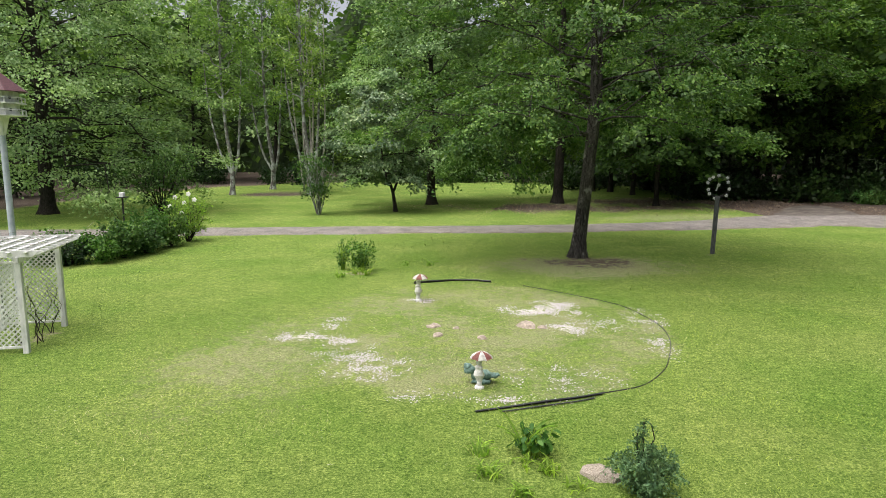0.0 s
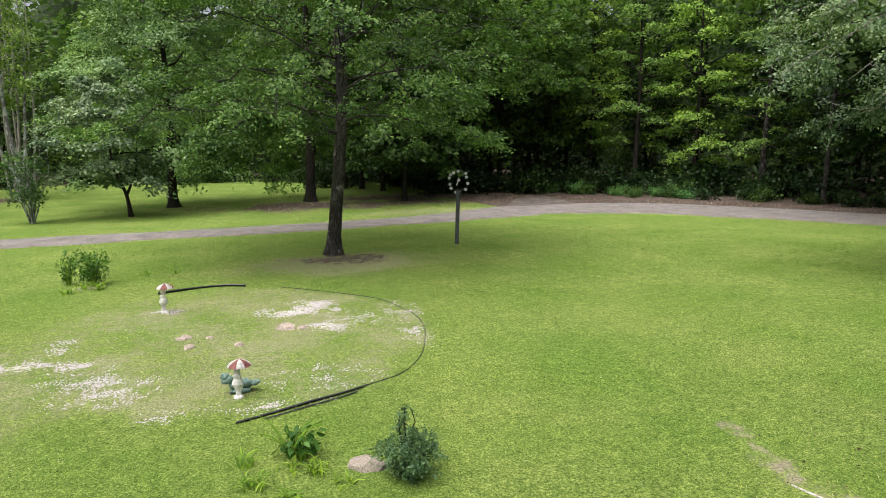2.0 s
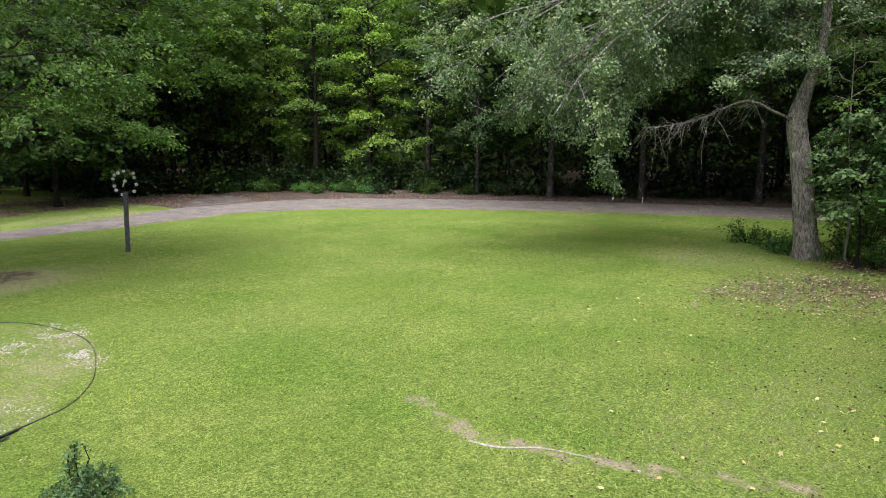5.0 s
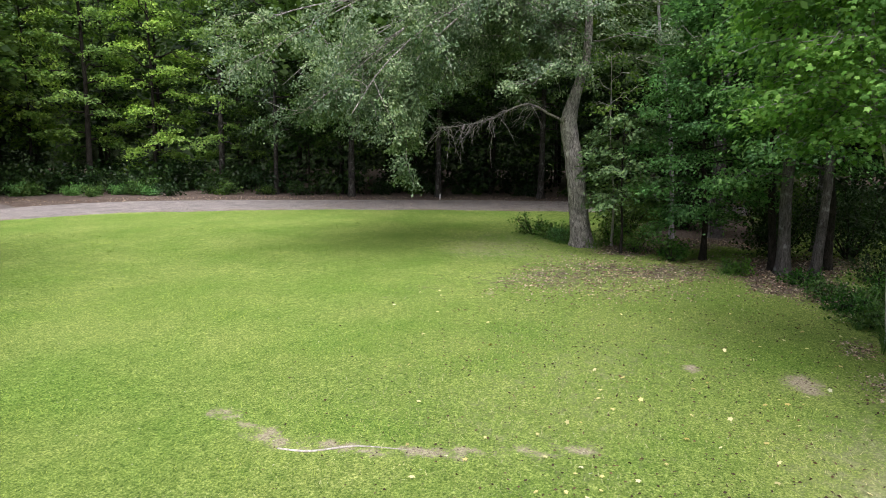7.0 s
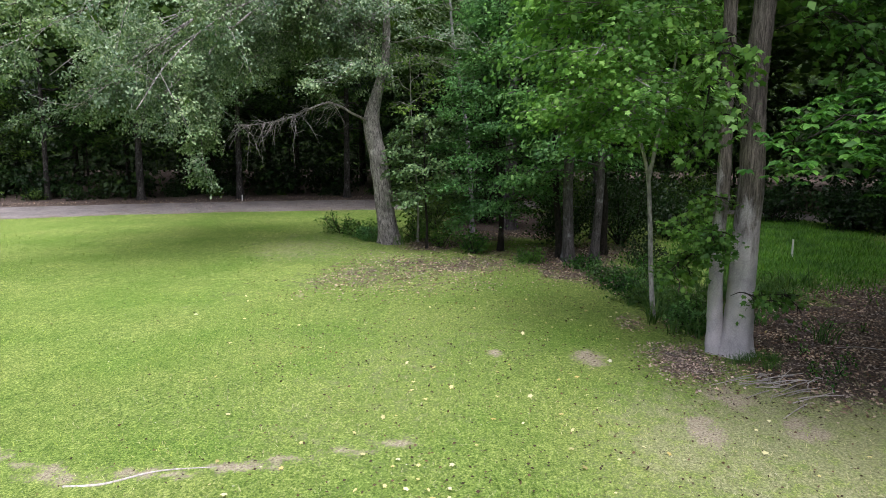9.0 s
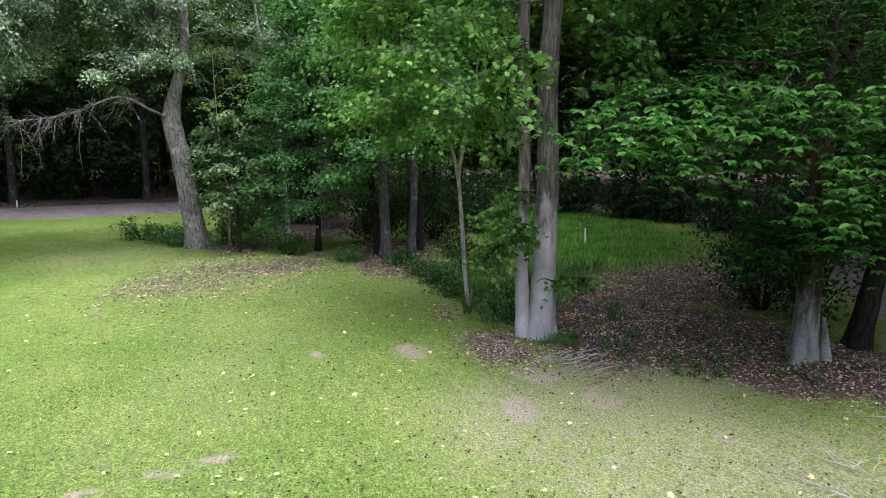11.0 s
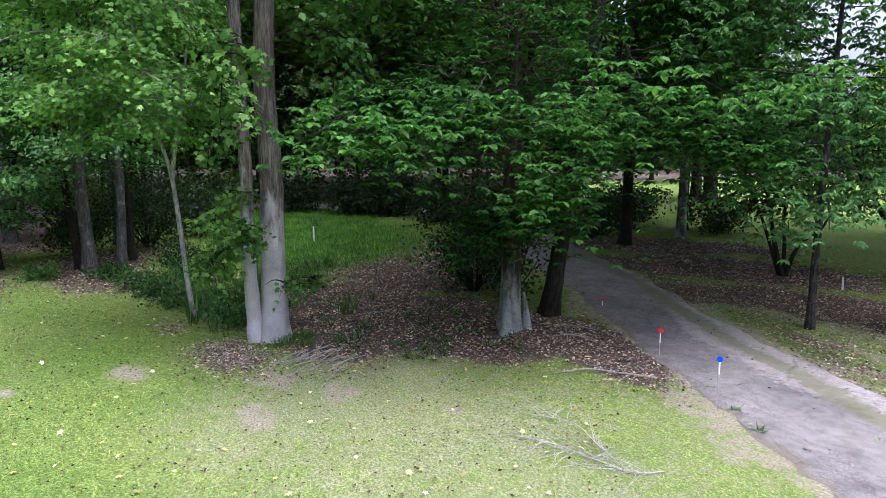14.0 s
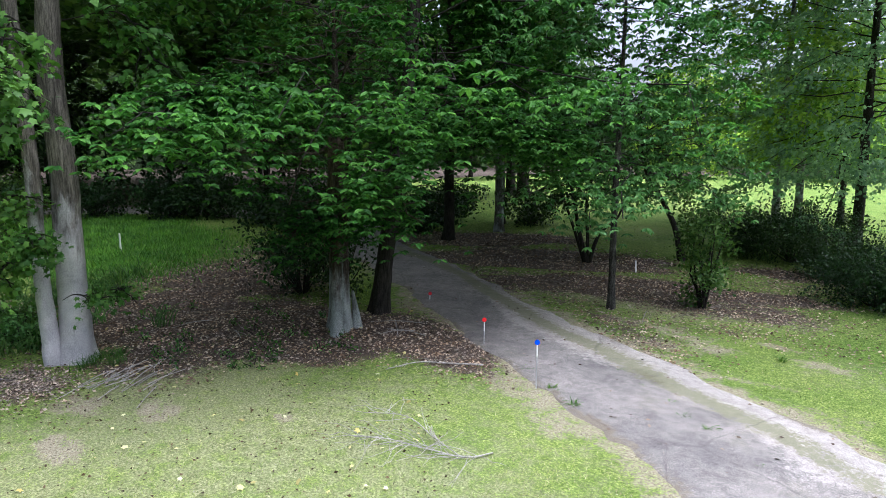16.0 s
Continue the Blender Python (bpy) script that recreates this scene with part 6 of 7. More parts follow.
def stake(at, height, mat, label, tilt=2.0, head=0.047):
    root = thing("driveway_stake", (*at, 0), label, "marker stake", "reflector stakes along the driveway")
    m = pose(0, 0, -0.12, tilt, tilt * 0.7, 0)
    bm = bmesh.new()
    rod(bm, 0.008, 0.008, height + 0.1, m, 8)
    part("rod", bm, STEEL, root, "thin metal rod")
    bm = bmesh.new()
    rod(bm, 0.012, 0.012, 0.2, m @ Matrix.Translation((0, 0, height - 0.14)), 8)
    part("collar", bm, WHITE_PLASTIC, root, "white plastic sleeve")
    bm = bmesh.new()
    face = m @ Matrix.Translation((0, 0, height + 0.1)) @ Matrix.Rotation(radians(-146), 4, "Z") @ Matrix.Rotation(radians(90), 4, "X")
    bmesh.ops.create_cone(bm, cap_ends=True, segments=16, radius1=head, radius2=head, depth=0.022, matrix=face)
    bmesh.ops.bevel(bm, geom=list(bm.edges), offset=0.004, segments=1, affect="EDGES")
    part("reflector", bm, mat, root, "round coloured reflector disc")


def peg(at, height, label, w=0.03):
    bm = soft_box((w, w, height), Matrix.Translation((0, 0, height / 2 - 0.06)), 0.004)
    me = bpy.data.meshes.new("marker_peg")
    bm.to_mesh(me)
    bm.free()
    me.materials.append(WHITE_PLASTIC)
    ob = tagged(new("marker_peg", me), label, "marker peg", "white pegs")
    ob.matrix_basis = pose(*at, 2, 3, 20)


def tuft(name, at, label, blades, length, mat, seed, width=0.03, spread=0.18, category="plant", group="", arch=0.9):
    """A clump of arching strap leaves."""
    rng = np.random.default_rng(seed)
    root = thing(name, (*at, 0), label, category, group)
    cos, fs, base = [], [], 0
    for _ in range(blades):
        a = rng.uniform(0, 6.283)
        ln = length * rng.uniform(0.6, 1.15)
        out = np.array([math.cos(a), math.sin(a), 0])
        s = np.linspace(0, 1, 6)
        bendy = arch * rng.uniform(0.5, 1.2)
        pts = np.array([rng.normal(0, spread * 0.4), rng.normal(0, spread * 0.4), -0.02]) + out * (ln * (0.25 * s + 0.55 * bendy * s ** 2))[:, None] + np.array([0, 0, 1]) * (ln * (s - 0.62 * bendy * s ** 2.4))[:, None]
        side = np.array([-out[1], out[0], 0]) * width * rng.uniform(0.7, 1.2)
        w = np.array([0.5, 0.9, 1.0, 0.9, 0.6, 0.05])[:, None] * 0.5
        mid = pts - np.array([0, 0, 0.25 * width])
        co = np.stack([pts - side * w, mid, pts + side * w], 1).reshape(-1, 3)
        i = np.arange(5)[:, None] * 3
        f = np.concatenate([np.concatenate([i, i + 1, i + 4, i + 3], 1), np.concatenate([i + 1, i + 2, i + 5, i + 4], 1)]) + base
        cos.append(co)
        fs.append(f)
        base += len(co)
    part_mesh("leaf_clump", mesh_of("leaf_clump", np.concatenate(cos), np.concatenate(fs), mat), root)
    return root


def fallen_branch(name, at, label, points, r0, twigs, length, seed, mat=None):
    rng = np.random.default_rng(seed)
    pts = curve_through(points, 16)
    paths = [(pts, np.linspace(r0, 0.006, 16))]
    for _ in range(twigs):
        q = rng.uniform(0.12, 0.98)
        p0 = np.array([np.interp(q, np.linspace(0, 1, 16), pts[:, c]) for c in range(3)])
        w = unit((pts[-1] - pts[0]) * (1, 1, 0) + rng.standard_normal(3) * (1, 1, 0) * np.linalg.norm(pts[-1] - pts[0]) * 0.85)
        ln = length * rng.uniform(0.4, 1.2)
        zz = rng.uniform(-0.05, 0.2)
        s = np.linspace(0, 1, 5)[:, None]
        sp = p0 + w * ln * s + np.array([0, 0, 1]) * zz * s * (1 - s) * 2 + rng.standard_normal((5, 3)) * 0.03 * s
        sp[:, 2] = np.maximum(sp[:, 2], 0.012)
        paths.append((sp, np.linspace(0.005, 0.002, 5)))
    root = thing(name, (*at, 0), label, "fallen branch")
    for k, path in enumerate(paths):
        co, q = tubes([path], 5)
        kind = "twig" if k else "limb"
        part_mesh(kind, mesh_of(kind, co, q, mat or BARK_TWIG, True), root)


build_arbor()
build_martin_house()
build_feeder()
build_wreath_post()
build_statue((0.62, 10.74, -0.01), -20, 0.95)
build_statue((-0.68, 17.25, -0.01), 15, 1.05)
build_teal_statue()
edging([(0.5, 9.71), (1.1, 9.92), (1.64, 10.1), (2.2, 10.3), (2.7, 10.5)], 0.042, "black plastic edging strip lifted out of the turf", 0.04)
edging([(0.9, 9.74), (1.5, 9.95), (2.1, 10.15), (2.5, 10.33)], 0.02, "loose black plastic edging strip lying along the turf", 0.05)
edging([(2.7, 10.5), (3.5, 10.87), (4.1, 11.6), (4.45, 12.3), (4.9, 13.5), (5.08, 14.6), (4.95, 15.8), (4.6, 16.9), (3.53, 18.1), (2.4, 19.2)], 0.012, "thin black plastic edging curving round the old gravel bed")
edging([(-0.9, 19.5), (-0.3, 19.75), (0.3, 19.95), (0.9, 19.95), (1.5, 19.7)], 0.07, "black plastic edging strip lifted out of the turf", 0.04)
for k, (x, y, sx, sy, sz) in enumerate(((-0.21, 14.65, 0.19, 0.13, 0.09), (-0.12, 13.95, 0.16, 0.11, 0.07), (0.85, 13.75, 0.13, 0.1, 0.07), (1.94, 14.67, 0.24, 0.18, 0.14), (2.3, 14.55, 0.12, 0.1, 0.07), (0.3, 14.5, 0.1, 0.08, 0.05))):
    stone("field_stone", (x, y, 0.0), (sx, sy, sz), ROCK, k + 1, "rough tan field stone half sunk in the old bed", "stone", "stones in the old bed")
stone("dirt_mound", (2.02, 7.72, -0.03), (0.27, 0.2, 0.17), plain_material("dry_earth", (0.1, 0.085, 0.06), (0.4, 0.35, 0.29), 60.0, 0.95, relief=0.03), 9, "low mound of pale dry earth beside a bush", "earth mound", "")
stake((5.59, -8.92), 0.82, BLUE_PLASTIC, "blue round reflector stake at the driveway edge", 4)
stake((7.68, -10.22), 0.56, RED_PLASTIC, "red round reflector stake at the driveway edge", 2)
stake((11.0, -12.25), 0.22, RED_PLASTIC, "short red reflector stake at the driveway edge", 14)
peg((24.7, -10.2, 0), 0.75, "white plastic marker peg standing in tall grass", 0.05)
peg((8.6, -19.5, 0), 0.45, "white plastic marker peg by the meadow", 0.05)
peg((43.2, 18.9, 0), 0.5, "white marker peg at the wood's edge", 0.07)

# ---------------------------------------------------------------- garden plants
for k, (x, y, h, r, lm) in enumerate(((-13.6, 23.1, 1.0, 0.95, LEAF_DARK), (-12.7, 23.6, 1.15, 0.9, LEAF_BEECH), (-12.2, 24.4, 1.6, 0.75, LEAF_OAK), (-12.6, 25.2, 1.1, 0.9, LEAF_BEECH), (-11.9, 25.6, 1.35, 0.95, LEAF_OAK), (-12.3, 26.8, 1.75, 0.95, LEAF_BEECH), (-11.7, 27.4, 1.5, 0.9, LEAF_OAK), (-14.4, 23.2, 1.1, 0.9, LEAF_DARK))):
    shrub("border_shrub", (x, y, 0), "leafy green border shrub in the flower bed", h, r, 2300, 0.12, LEAF_STAR if k % 2 else lm, 400 + k, stems=11, group="shrubs of the flower bed", spread=0.15)


def build_hibiscus():
    root = shrub("hibiscus_shrub", (-11.5, 28.9, 0), "tall yellow-green hibiscus with a few white flowers", 2.1, 0.95, 2600, 0.1, LEAF_LIME, 420, stems=14, upright=0.8, spread=0.14)
    rng = np.random.default_rng(6)
    for x, z in ((-0.35, 2.0), (0.25, 2.15), (0.5, 1.9), (0.05, 1.75), (-0.1, 1.3), (-0.6, 1.6)):
        bm = bmesh.new()
        for p in range(5):
            m = Matrix.Translation((x, -0.35, z)) @ Matrix.Rotation(radians(72 * p), 4, "Y") @ Matrix.Translation((0.06, 0, 0)) @ Matrix.Diagonal((1, 0.25, 0.8, 1))
            bmesh.ops.create_icosphere(bm, subdivisions=1, radius=0.06, matrix=m)
        part("flower", bm, PETAL, root, "open white flower")


build_hibiscus()
shrub("crape_myrtle", (-17.6, 40.1, 0), "vase-shaped crape myrtle with dark upright stems", 4.4, 2.1, 2600, 0.2, LEAF_OAK, 421, stems=16, upright=0.75, spread=0.24, category="shrub", low=0.35)
shrub("vase_shrub", (-7.9, 40.8, 0), "narrow upright shrub with bare pale lower stems", 4.6, 1.3, 1700, 0.17, LEAF_OAK, 422, stems=10, upright=0.9, spread=0.24, bark_mat=BARK_LICHEN, low=0.3)
shrub("leafy_plant", (-2.75, 21.6, 0), "tall leafy green flower clump in the lawn", 1.0, 0.48, 900, 0.09, LEAF_STAR, 423, stems=11, upright=0.9, spread=0.1, category="plant", bark_mat=LEAF_LIME)
shrub("leafy_plant", (-3.45, 21.9, 0), "thin upright green flower stems in the lawn", 1.15, 0.3, 260, 0.09, LEAF_STAR, 424, stems=7, upright=1.0, spread=0.09, category="plant", bark_mat=LEAF_LIME)
for k, (x, y, ln, n) in enumerate(((-3.3, 20.5, 0.4, 22), (-2.5, 20.9, 0.45, 26), (-2.9, 21.0, 0.4, 20), (-1.3, 22.6, 0.35, 16), (-0.45, 22.6, 0.35, 14), (0.58, 7.7, 0.3, 26), (0.5, 8.25, 0.3, 24), (1.35, 7.8, 0.32, 26), (0.9, 7.25, 0.3, 24), (1.6, 7.35, 0.22, 12), (1.05, 8.0, 0.26, 16))):
    tuft("day_lily", (x, y), "yellow-green clump of strap leaves in the lawn", n, ln, LEAF_LIME, 430 + k, 0.03, group="lilies in the lawn")
shrub("broadleaf_plant", (1.22, 8.22, 0), "broad-leaved green plant with a tall stalk", 0.42, 0.3, 90, 0.12, LEAF_STAR, 441, stems=7, kind="oval", upright=0.8, spread=0.08, category="plant", bark_mat=LEAF_LIME)
tuft("stalk_plant", (1.12, 8.3), "tall pale green stalk with broad drooping leaves", 8, 0.8, LEAF_LIME, 442, 0.07, 0.06, arch=0.75)
shrub("evergreen_bush", (2.43, 7.24, 0), "small blue-green evergreen bush in the lawn", 0.6, 0.4, 3600, 0.042, LEAF_SPRUCE, 443, bark_mat=LEAF_SPRUCE, stems=26, upright=0.75, spread=0.045, low=0.2)
shrub("evergreen_shoot", (2.4, 7.3, 0), "tall thin blue-green shoot above the bush", 1.0, 0.12, 520, 0.04, LEAF_SPRUCE, 444, stems=3, upright=1.0, spread=0.045, category="shrub", low=0.5)

GRASS_TUFT = leaf_material("grass_tuft_blade", (0.04, 0.1, 0.014), (0.08, 0.17, 0.026), (0.16, 0.27, 0.06))
for k, (x, y) in enumerate([(4.21, -10.12), (3.26, -9.4), (2.83, -9.19), (1.97, -8.53), (3.65, -9.73), (2.82, -13.25), (4.86, -10.62), (5.36, -9.1), (4.75, -8.69), (6.21, -9.62)]):
    tuft("grass_tuft", (x, y), "short green grass tuft growing in the cracked driveway", 34, 0.13 + 0.03 * (k % 3), GRASS_TUFT, 590 + k, 0.012, 0.1, category="grass tuft", group="tufts in the driveway", arch=0.9)

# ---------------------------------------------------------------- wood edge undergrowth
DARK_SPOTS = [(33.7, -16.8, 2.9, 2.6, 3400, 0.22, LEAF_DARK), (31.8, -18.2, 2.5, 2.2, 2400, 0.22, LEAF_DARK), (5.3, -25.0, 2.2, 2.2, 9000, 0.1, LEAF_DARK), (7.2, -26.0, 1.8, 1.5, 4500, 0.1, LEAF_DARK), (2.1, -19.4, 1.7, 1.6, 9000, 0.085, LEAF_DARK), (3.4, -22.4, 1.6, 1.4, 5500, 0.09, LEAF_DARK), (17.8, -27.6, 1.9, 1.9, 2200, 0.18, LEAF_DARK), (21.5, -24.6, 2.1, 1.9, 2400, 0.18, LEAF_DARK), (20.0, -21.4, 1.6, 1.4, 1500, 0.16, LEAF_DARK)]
# some of these are added to hide the drive where it lies in shade
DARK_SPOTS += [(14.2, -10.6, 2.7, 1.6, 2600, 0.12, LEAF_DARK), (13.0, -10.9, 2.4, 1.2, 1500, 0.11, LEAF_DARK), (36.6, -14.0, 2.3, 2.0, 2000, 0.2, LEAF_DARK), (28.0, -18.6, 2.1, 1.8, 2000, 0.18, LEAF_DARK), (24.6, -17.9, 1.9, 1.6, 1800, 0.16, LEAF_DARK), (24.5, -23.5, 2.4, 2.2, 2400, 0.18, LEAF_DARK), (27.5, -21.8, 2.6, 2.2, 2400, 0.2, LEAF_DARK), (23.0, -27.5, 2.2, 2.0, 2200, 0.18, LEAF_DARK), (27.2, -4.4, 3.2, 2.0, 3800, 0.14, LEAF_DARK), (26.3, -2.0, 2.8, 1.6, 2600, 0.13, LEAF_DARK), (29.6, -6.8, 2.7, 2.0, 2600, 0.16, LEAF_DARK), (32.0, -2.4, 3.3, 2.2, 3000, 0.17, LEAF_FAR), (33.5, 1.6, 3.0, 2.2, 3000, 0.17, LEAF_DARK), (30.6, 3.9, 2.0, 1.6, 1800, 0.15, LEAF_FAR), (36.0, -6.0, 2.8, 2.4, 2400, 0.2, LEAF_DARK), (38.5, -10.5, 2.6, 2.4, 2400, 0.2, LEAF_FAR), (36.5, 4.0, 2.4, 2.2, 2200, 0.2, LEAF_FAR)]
# the dark leaf colour also holds the shade the bushes stand in
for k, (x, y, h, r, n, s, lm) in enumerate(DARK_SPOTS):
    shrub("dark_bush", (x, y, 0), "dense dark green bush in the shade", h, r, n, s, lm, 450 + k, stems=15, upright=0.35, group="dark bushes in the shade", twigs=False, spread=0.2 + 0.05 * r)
shrub("slender_shrub", (5.4, -16.28, 0), "slender upright shrub with small dark leaves", 3.0, 0.9, 2600, 0.11, LEAF_OAK, 470, stems=7, upright=1.0, spread=0.2, low=0.12)
for k, (x, y, h, r, lm) in enumerate(((27.6, 6.6, 0.8, 0.9, LEAF_OAK), (28.4, 7.8, 0.9, 1.0, LEAF_BEECH), (27.3, 4.2, 0.9, 0.7, LEAF_BEECH), (25.4, 2.9, 1.0, 0.8, LEAF_OAK), (24.0, 1.5, 0.9, 0.7, LEAF_BEECH), (22.4, -0.6, 0.45, 0.6, LEAF_OAK), (21.4, -2.4, 0.45, 0.7, LEAF_BEECH), (19.8, -2.9, 0.4, 0.8, LEAF_OAK), (18.3, -3.2, 0.4, 0.8, LEAF_BEECH),
                                      (17.0, -3.3, 0.35, 0.6, LEAF_OAK), (20.5, -4.4, 0.7, 0.9, LEAF_BEECH), (14.4, -4.3, 0.35, 0.4, LEAF_BEECH), (11.6, -5.6, 0.16, 0.5, LEAF_BEECH), (10.7, -7.2, 0.14, 0.6, LEAF_BEECH), (10.1, -6.4, 0.14, 0.5, LEAF_OAK), (9.8, -8.3, 0.14, 0.5, LEAF_BEECH), (11.9, -7.6, 0.16, 0.6, LEAF_OAK), (12.6, -6.3, 0.15, 0.5, LEAF_BEECH), (22.8, -4.6, 0.9, 0.9, LEAF_DARK), (14.9, -4.0, 0.5, 0.5, LEAF_COOL), (15.9, -4.4, 0.55, 0.6, LEAF_STAR), (17.4, -3.9, 0.45, 0.7, LEAF_COOL), (18.9, -4.1, 0.6, 0.8, LEAF_STAR), (26.9, 6.1, 0.6, 0.7, LEAF_COOL), (26.6, 5.9, 0.45, 0.6, LEAF_STAR))):
    shrub("low_bush", (x, y, 0), "low green undergrowth bush at the wood's edge", h, r, 800 if h > 0.2 else 90, 0.1 if h > 0.2 else 0.07, LEAF_STAR if k in (0, 2, 3, 5) else lm, 480 + k, twigs=h > 0.2, stems=9 if h > 0.2 else 3, upright=0.4, group="undergrowth beside the lawn", spread=0.13)
rng = np.random.default_rng(31)
SWORD = leaf_material("sword_leaf", (0.036, 0.095, 0.02), (0.07, 0.155, 0.034), (0.15, 0.25, 0.075))
lily_spots = [(13.2 + rng.uniform(0.6, 6.5), -3.9 - rng.uniform(-0.6, 3.2)) for _ in range(26)] + [(16.6 + rng.normal() * 0.9, -4.1 + rng.normal() * 0.5) for _ in range(8)] + [(14.1, -3.6), (14.6, -4.4), (15.2, -4.1), (15.0, -3.3), (14.2, -4.8), (16.3, -3.7), (16.0, -4.9), (17.0, -4.4), (15.6, -3.6), (26.3, 4.3), (26.9, 4.0), (25.6, 4.6), (17.8, -6.6), (18.6, -7.4), (19.2, -8.0), (17.0, -6.2), (19.0, -7.3), (19.4, -7.8), (19.7, -8.6), (18.1, -5.4), (18.6, -6.0), (17.5, -5.6), (18.4, -6.8), (18.9, -6.5), (19.5, -7.1)]
for k, (x, y) in enumerate(lily_spots):
    tuft("sword_leaf_clump", (x, y), "dark green clump of arching sword leaves", 26, rng.uniform(0.5, 0.85), SWORD, 500 + k, 0.03, 0.3, group="sword leaf clumps by the twin trunk", arch=0.7)
for k in range(22):
    a, d = rng.uniform(0, 6.283), rng.uniform(0, 1) ** 0.5
    x, y = 12.3 + 2.9 * d * math.cos(a), -7.4 + 2.0 * d * math.sin(a)
    shrub("woodland_weed", (x, y, 0), "small green weed growing through leaf litter", rng.uniform(0.1, 0.22), rng.uniform(0.12, 0.25), 40, 0.06, LEAF_STAR if k % 3 else LEAF_COOL, 700 + k, stems=3, group="weeds in the leaf litter", category="weed", spread=0.07, twigs=False)
for k, (x, y) in enumerate(((12.45, -4.47), (12.65, -4.72), (12.30, -4.27), (12.5, -4.95), (12.1, -4.75), (12.55, -5.02))):
    tuft("fern_tuft", (x, y), "fine bright green tuft at the trunk's foot", 60, 0.34, LEAF_STAR, 560 + k, 0.008, 0.2, group="tufts at the trunk's foot", arch=0.9)


CLEAR_GRASS = leaf_material("clearing_grass", (0.035, 0.115, 0.012), (0.07, 0.2, 0.022), (0.15, 0.31, 0.05), patch=0.8)


def tall_grass():
    """Uncut grass of the shaded clearing behind the twin trunk."""
    r2 = np.random.default_rng(71)
    n = 120000
    x, y = r2.uniform(17, 41, n), r2.uniform(-18, -5.5, n)
    keep = (blob(x, y, 28.5, -11.5, 10.5, 4.6, turn=-14, ragged=0.3) > r2.random(n)) & (off_drive(x, y) > 0.4)
    x, y = x[keep], y[keep]
    n = len(x)
    a, ln, lean = r2.uniform(0, 6.28, n), r2.uniform(0.12, 0.32, n), r2.uniform(0.4, 1.3, n)
    foot = np.stack([x, y, 0 * x - 0.01], 1)
    s = np.stack([np.cos(a), np.sin(a), 0 * a], 1) * 0.022
    tip = np.stack([-np.sin(a) * np.sin(lean), np.cos(a) * np.sin(lean), np.cos(lean)], 1) * ln[:, None]
    tagged(new("tall_grass", mesh_of("tall_grass", np.stack([foot - s, foot + s, foot + tip], 1).reshape(-1, 3), np.arange(3 * n).reshape(n, 3), CLEAR_GRASS)), "uncut bright green grass in a shaded clearing", "grass", kind="stuff")


tall_grass()

# ---------------------------------------------------------------- fallen things
fallen_branch("fallen_branch", (4.76, -6.57), "forked pale dead branch lying on the lawn", [(0, 0, 0.03), (0.2, 0.34, 0.03), (0.7, 0.5, 0.04), (1.3, 0.68, 0.06), (1.75, 0.9, 0.03)], 0.011, 34, 0.8, 601)
fallen_branch("fallen_branch", (5.0, -6.4), "thin pale dead branch lying on the lawn", [(0, 0.2, 0.03), (0.6, 0.1, 0.1), (1.3, -0.1, 0.12), (2.0, 0.1, 0.04)], 0.008, 20, 0.7, 602)
fallen_branch("fallen_branch", (6.92, -9.2), "long dead branch with grey moss at litter edge", [(0, 0, 0.04), (0.5, 0.4, 0.06), (0.95, 0.75, 0.07), (1.2, 1.35, 0.03)], 0.02, 9, 0.4, 603)
for k in range(24):
    a = rng.normal(2.05, 0.28) + (math.pi if k % 2 else 0)
    x, y = 11.15 + rng.normal() * 0.4, -4.76 + rng.normal() * 0.42
    ln = rng.uniform(0.4, 1.1)
    fallen_branch("dead_stick", (x, y), "bare grey stick in a pile at the litter edge", [(0, 0, 0.012 + 0.006 * (k % 5)), (ln * 0.4 * math.cos(a), ln * 0.4 * math.sin(a), 0.02 + 0.008 * (k % 5)), (ln * math.cos(a), ln * math.sin(a), 0.012 + 0.006 * (k % 4))], 0.011, 1, 0.2, 610 + k)
for k, (x, y, a, ln) in enumerate(((9.6, -10.6, 0.6, 1.3), (10.2, -10.2, 2.4, 1.1), (9.0, -9.9, 0.2, 1.0), (9.4, -10.0, 1.0, 0.8), (13.5, -7.5, 1.5, 0.9), (14.6, -6.6, 0.4, 0.8), (12.4, -7.4, 2.8, 0.7), (6.3, -15.0, 1.9, 1.2))):
    fallen_branch("dead_stick", (x, y), "bare grey stick lying on leaf litter", [(0, 0, 0.02), (ln * 0.5 * math.cos(a), ln * 0.5 * math.sin(a), 0.06), (ln * math.cos(a), ln * math.sin(a), 0.02)], 0.012, 3, 0.3, 640 + k)
fallen_branch("surface_root", (6.69, 5.31), "pale bare root showing through the lawn", [(0.0, 0, 0.0), (0.1, -0.45, 0.012), (0.45, -0.9, 0.015), (0.62, -1.4, 0.01), (0.75, -1.9, -0.01)], 0.02, 0, 0.2, 650)


def scatter_flat(name, x, y, size, mat, label, category, seed, kind="diamond", lift=0.02, curl=0.25):
    r2 = np.random.default_rng(seed)
    n = len(x)
    c = np.stack([x, y, ground_height(x, y) + lift], 1)
    ax = r2.standard_normal((n, 3)) * (1, 1, 0.15)
    nn = r2.standard_normal((n, 3)) * curl + (0, 0, 1)
    tagged(new(name, leaf_mesh(name, c, ax, nn, size, mat, kind, 0.62)), label, category, kind="stuff")


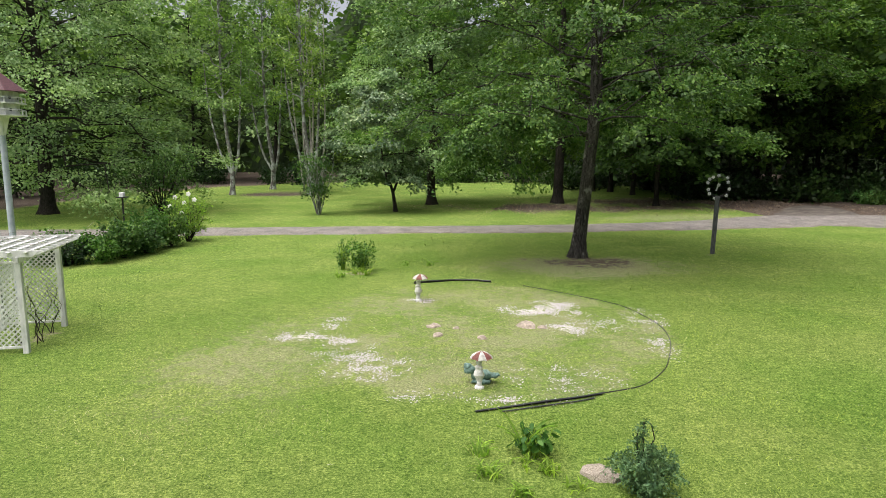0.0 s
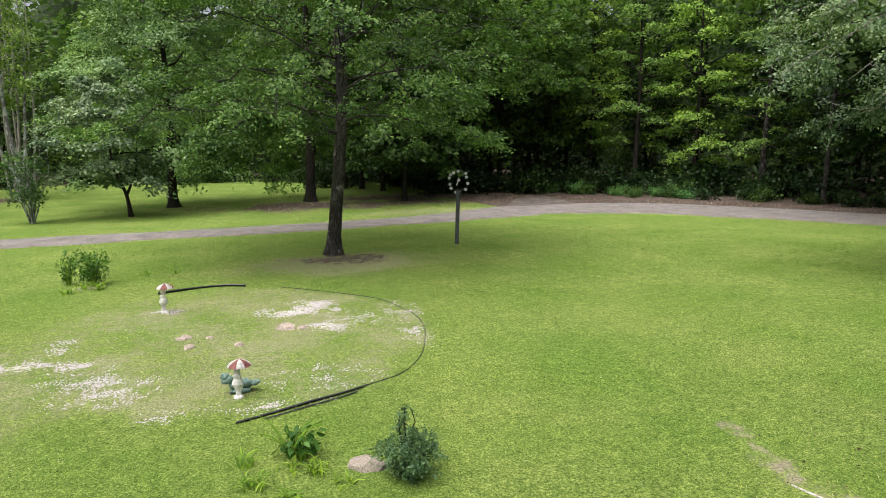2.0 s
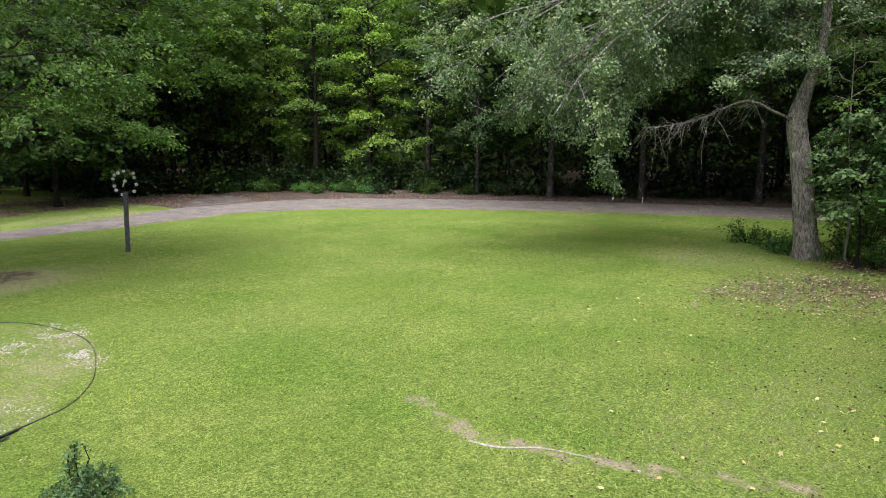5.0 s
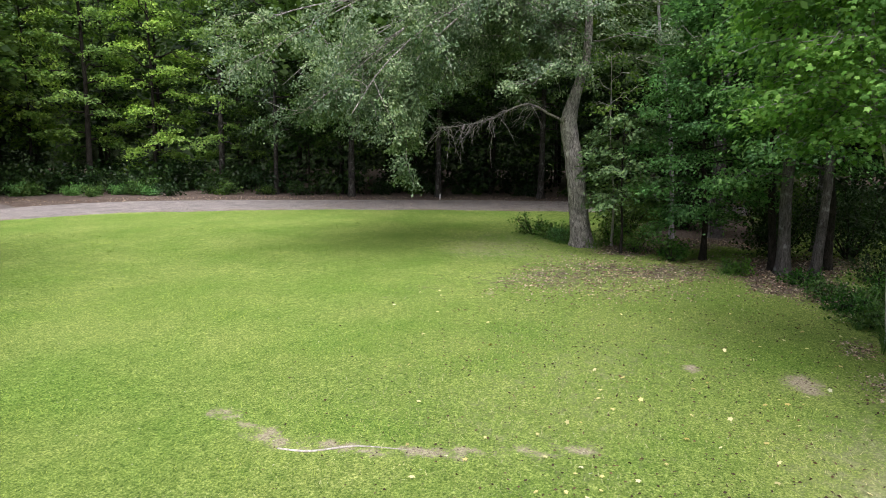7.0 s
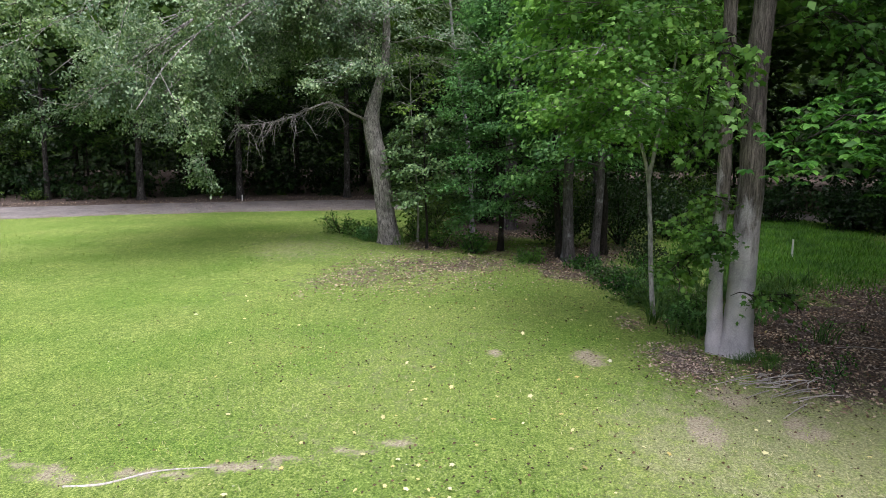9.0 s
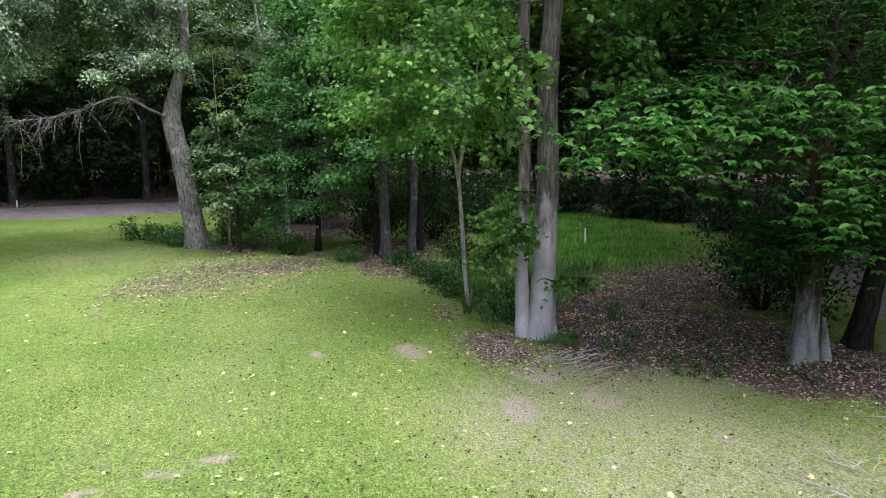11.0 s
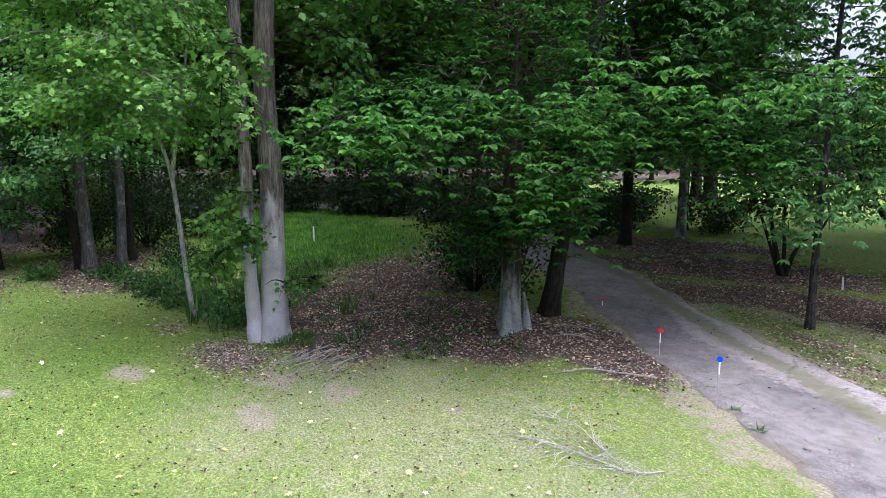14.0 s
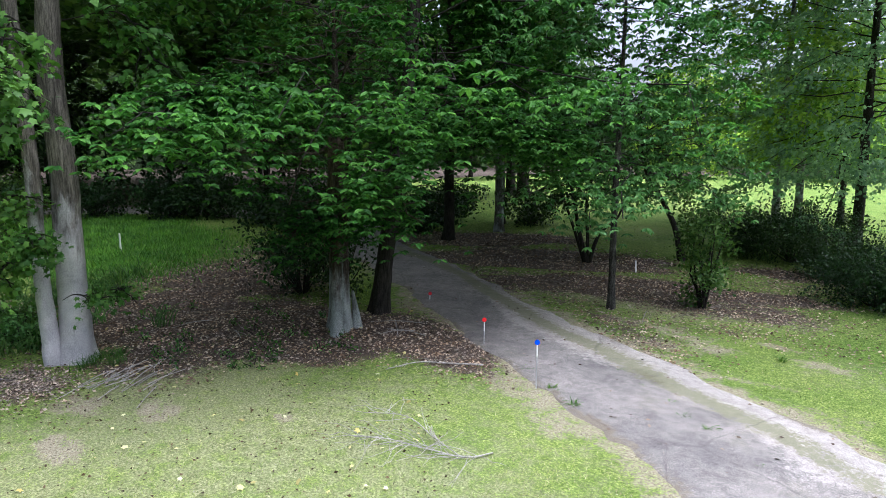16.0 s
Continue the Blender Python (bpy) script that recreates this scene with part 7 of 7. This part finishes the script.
LITTER_LEAF = leaf_material("fallen_brown_leaf", (0.06, 0.037, 0.025), (0.21, 0.145, 0.107), (0.52, 0.43, 0.36), 0.05, 0.75, 0.2, patch=1.5)
DARK_LEAF = leaf_material("fallen_dark_leaf", (0.025, 0.018, 0.01), (0.05, 0.035, 0.02), (0.11, 0.07, 0.04), 0.02, 0.8, 0.15)
YELLOW_LEAF = leaf_material("fallen_yellow_leaf", (0.4, 0.3, 0.08), (0.55, 0.48, 0.2), (0.66, 0.62, 0.38), 0.1, 0.6, 0.3)
r3 = np.random.default_rng(81)
lx, ly = r3.uniform(0, 30, 400000), r3.uniform(-27, 6, 400000)
on = zones(lx, ly)[0] * (np.hypot(lx, ly) < 34) * (off_drive(lx, ly) > -0.1)
keep = r3.random(400000) < on * np.minimum(1.0, (16 / np.hypot(lx, ly)) ** 2)
vx, vy = r3.uniform(26, 52, 60000), r3.uniform(-6, 56, 60000)
verge = (off_drive(vx, vy) > -0.3) & (off_drive(vx, vy) < 3.0) & (np.hypot(vx, vy) > 42) & (r3.random(60000) < 0.55)
fx, fy = r3.uniform(-6, 27, 26000), r3.uniform(37, 56, 26000)
far_bed = (r3.random(26000) < 0.8 * zones(fx, fy)[0]) & (off_drive(fx, fy) > 0.2)
lx, ly = np.concatenate([lx[keep], vx[verge], fx[far_bed]]), np.concatenate([ly[keep], vy[verge], fy[far_bed]])
scatter_flat("leaf_litter", lx, ly, r3.uniform(0.032, 0.085, len(lx)) * np.clip(np.hypot(lx, ly) / 18, 1, 1.4), LITTER_LEAF, "brown fallen leaves lying under the trees", "leaf litter", 82, lift=0.025, curl=0.45)
cx, cy = np.concatenate([r3.normal(12.69, 0.34, 1500), r3.normal(11.96, 0.3, 1100)]), np.concatenate([r3.normal(-3.25, 0.4, 1500), r3.normal(-3.46, 0.3, 1100)])
CHIP = leaf_material("bark_chip", (0.06, 0.05, 0.046), (0.17, 0.145, 0.138), (0.44, 0.39, 0.37), 0.0, 0.85, 0.15, patch=3.0)
scatter_flat("bark_chips", cx, cy, r3.uniform(0.02, 0.055, len(cx)), CHIP, "greyish-pink bark chips spread before the twin trunk", "bark chips", 86, lift=0.03, curl=0.5)
az, rr = np.radians(r3.uniform(48, 140, 3900)), 5.5 * np.exp(r3.random(3900) * math.log(24 / 5.5))
dx, dy = rr * np.sin(az), rr * np.cos(az)
wa, wr = np.radians(r3.uniform(66, 116, 3200)), r3.uniform(11, 27, 3200)
keep = (off_drive(dx, dy) > 0.2) & (r3.random(3900) < np.clip((np.degrees(az) - 45) / 40, 0.15, 1))
dx, dy = np.concatenate([dx[keep], wr * np.sin(wa)]), np.concatenate([dy[keep], wr * np.cos(wa)])
scatter_flat("dark_leaves", dx, dy, r3.uniform(0.03, 0.066, len(dx)), DARK_LEAF, "small dark fallen leaves dotting the lawn", "fallen leaves", 83, lift=0.03, curl=0.5)
az, rr = np.radians(r3.uniform(62, 138, 190)), 6.5 * np.exp(r3.random(190) * math.log(18 / 6.5))
scatter_flat("yellow_leaves", rr * np.sin(az), rr * np.cos(az), r3.uniform(0.05, 0.12, 190), YELLOW_LEAF, "pale yellow star-shaped leaves fallen on the lawn", "fallen leaves", 84, "star", 0.04, 0.3)
wx, wy = np.concatenate([r3.uniform(0, 24, 1500), r3.uniform(34, 48, 14000)]), np.concatenate([r3.uniform(-24, -8, 1500), r3.uniform(-12, 24, 14000)])
keep = off_drive(wx, wy) < 0.0
scatter_flat("drive_leaves", wx[keep], wy[keep], r3.uniform(0.04, 0.09, keep.sum()), LITTER_LEAF, "scattered fallen leaves on the driveway", "fallen leaves", 85, lift=0.06, curl=0.4)


def build_gravel():
    """White stones of the old bed."""
    r2 = np.random.default_rng(91)
    n = 420000
    x, y = r2.uniform(-4.5, 6, n), r2.uniform(9, 18.5, n)
    g = 0.62 * zones(x, y)[2] * (0.1 + 1.3 * step(0.42, 0.66, vnoise(x, y, 0.3, 8)))
    keep = r2.random(n) < g * 1.1
    x, y = x[keep], y[keep]
    n = len(x)
    s = r2.uniform(0.007, 0.021, n)
    octa = np.array([(1, 0, 0), (0, 1, 0), (-1, 0, 0), (0, -1, 0), (0, 0, 0.7), (0, 0, -0.7)], float)
    tri = np.array([(0, 1, 4), (1, 2, 4), (2, 3, 4), (3, 0, 4)])
    co = octa[None] * (s[:, None, None] * r2.uniform(0.6, 1.4, (n, 6, 1)))
    a = r2.uniform(0, 6.28, n)[:, None]
    co = np.stack([co[..., 0] * np.cos(a) - co[..., 1] * np.sin(a), co[..., 0] * np.sin(a) + co[..., 1] * np.cos(a), co[..., 2]], -1)
    co += np.stack([x, y, ground_height(x, y) + 0.008], 1)[:, None]
    f = (np.arange(n)[:, None, None] * 6 + tri[None]).reshape(-1, 3)
    tagged(new("gravel", mesh_of("gravel", co.reshape(-1, 3), f, GRAVEL)), "loose white gravel stones in the old bed", "gravel", kind="stuff")


build_gravel()
build_grass()
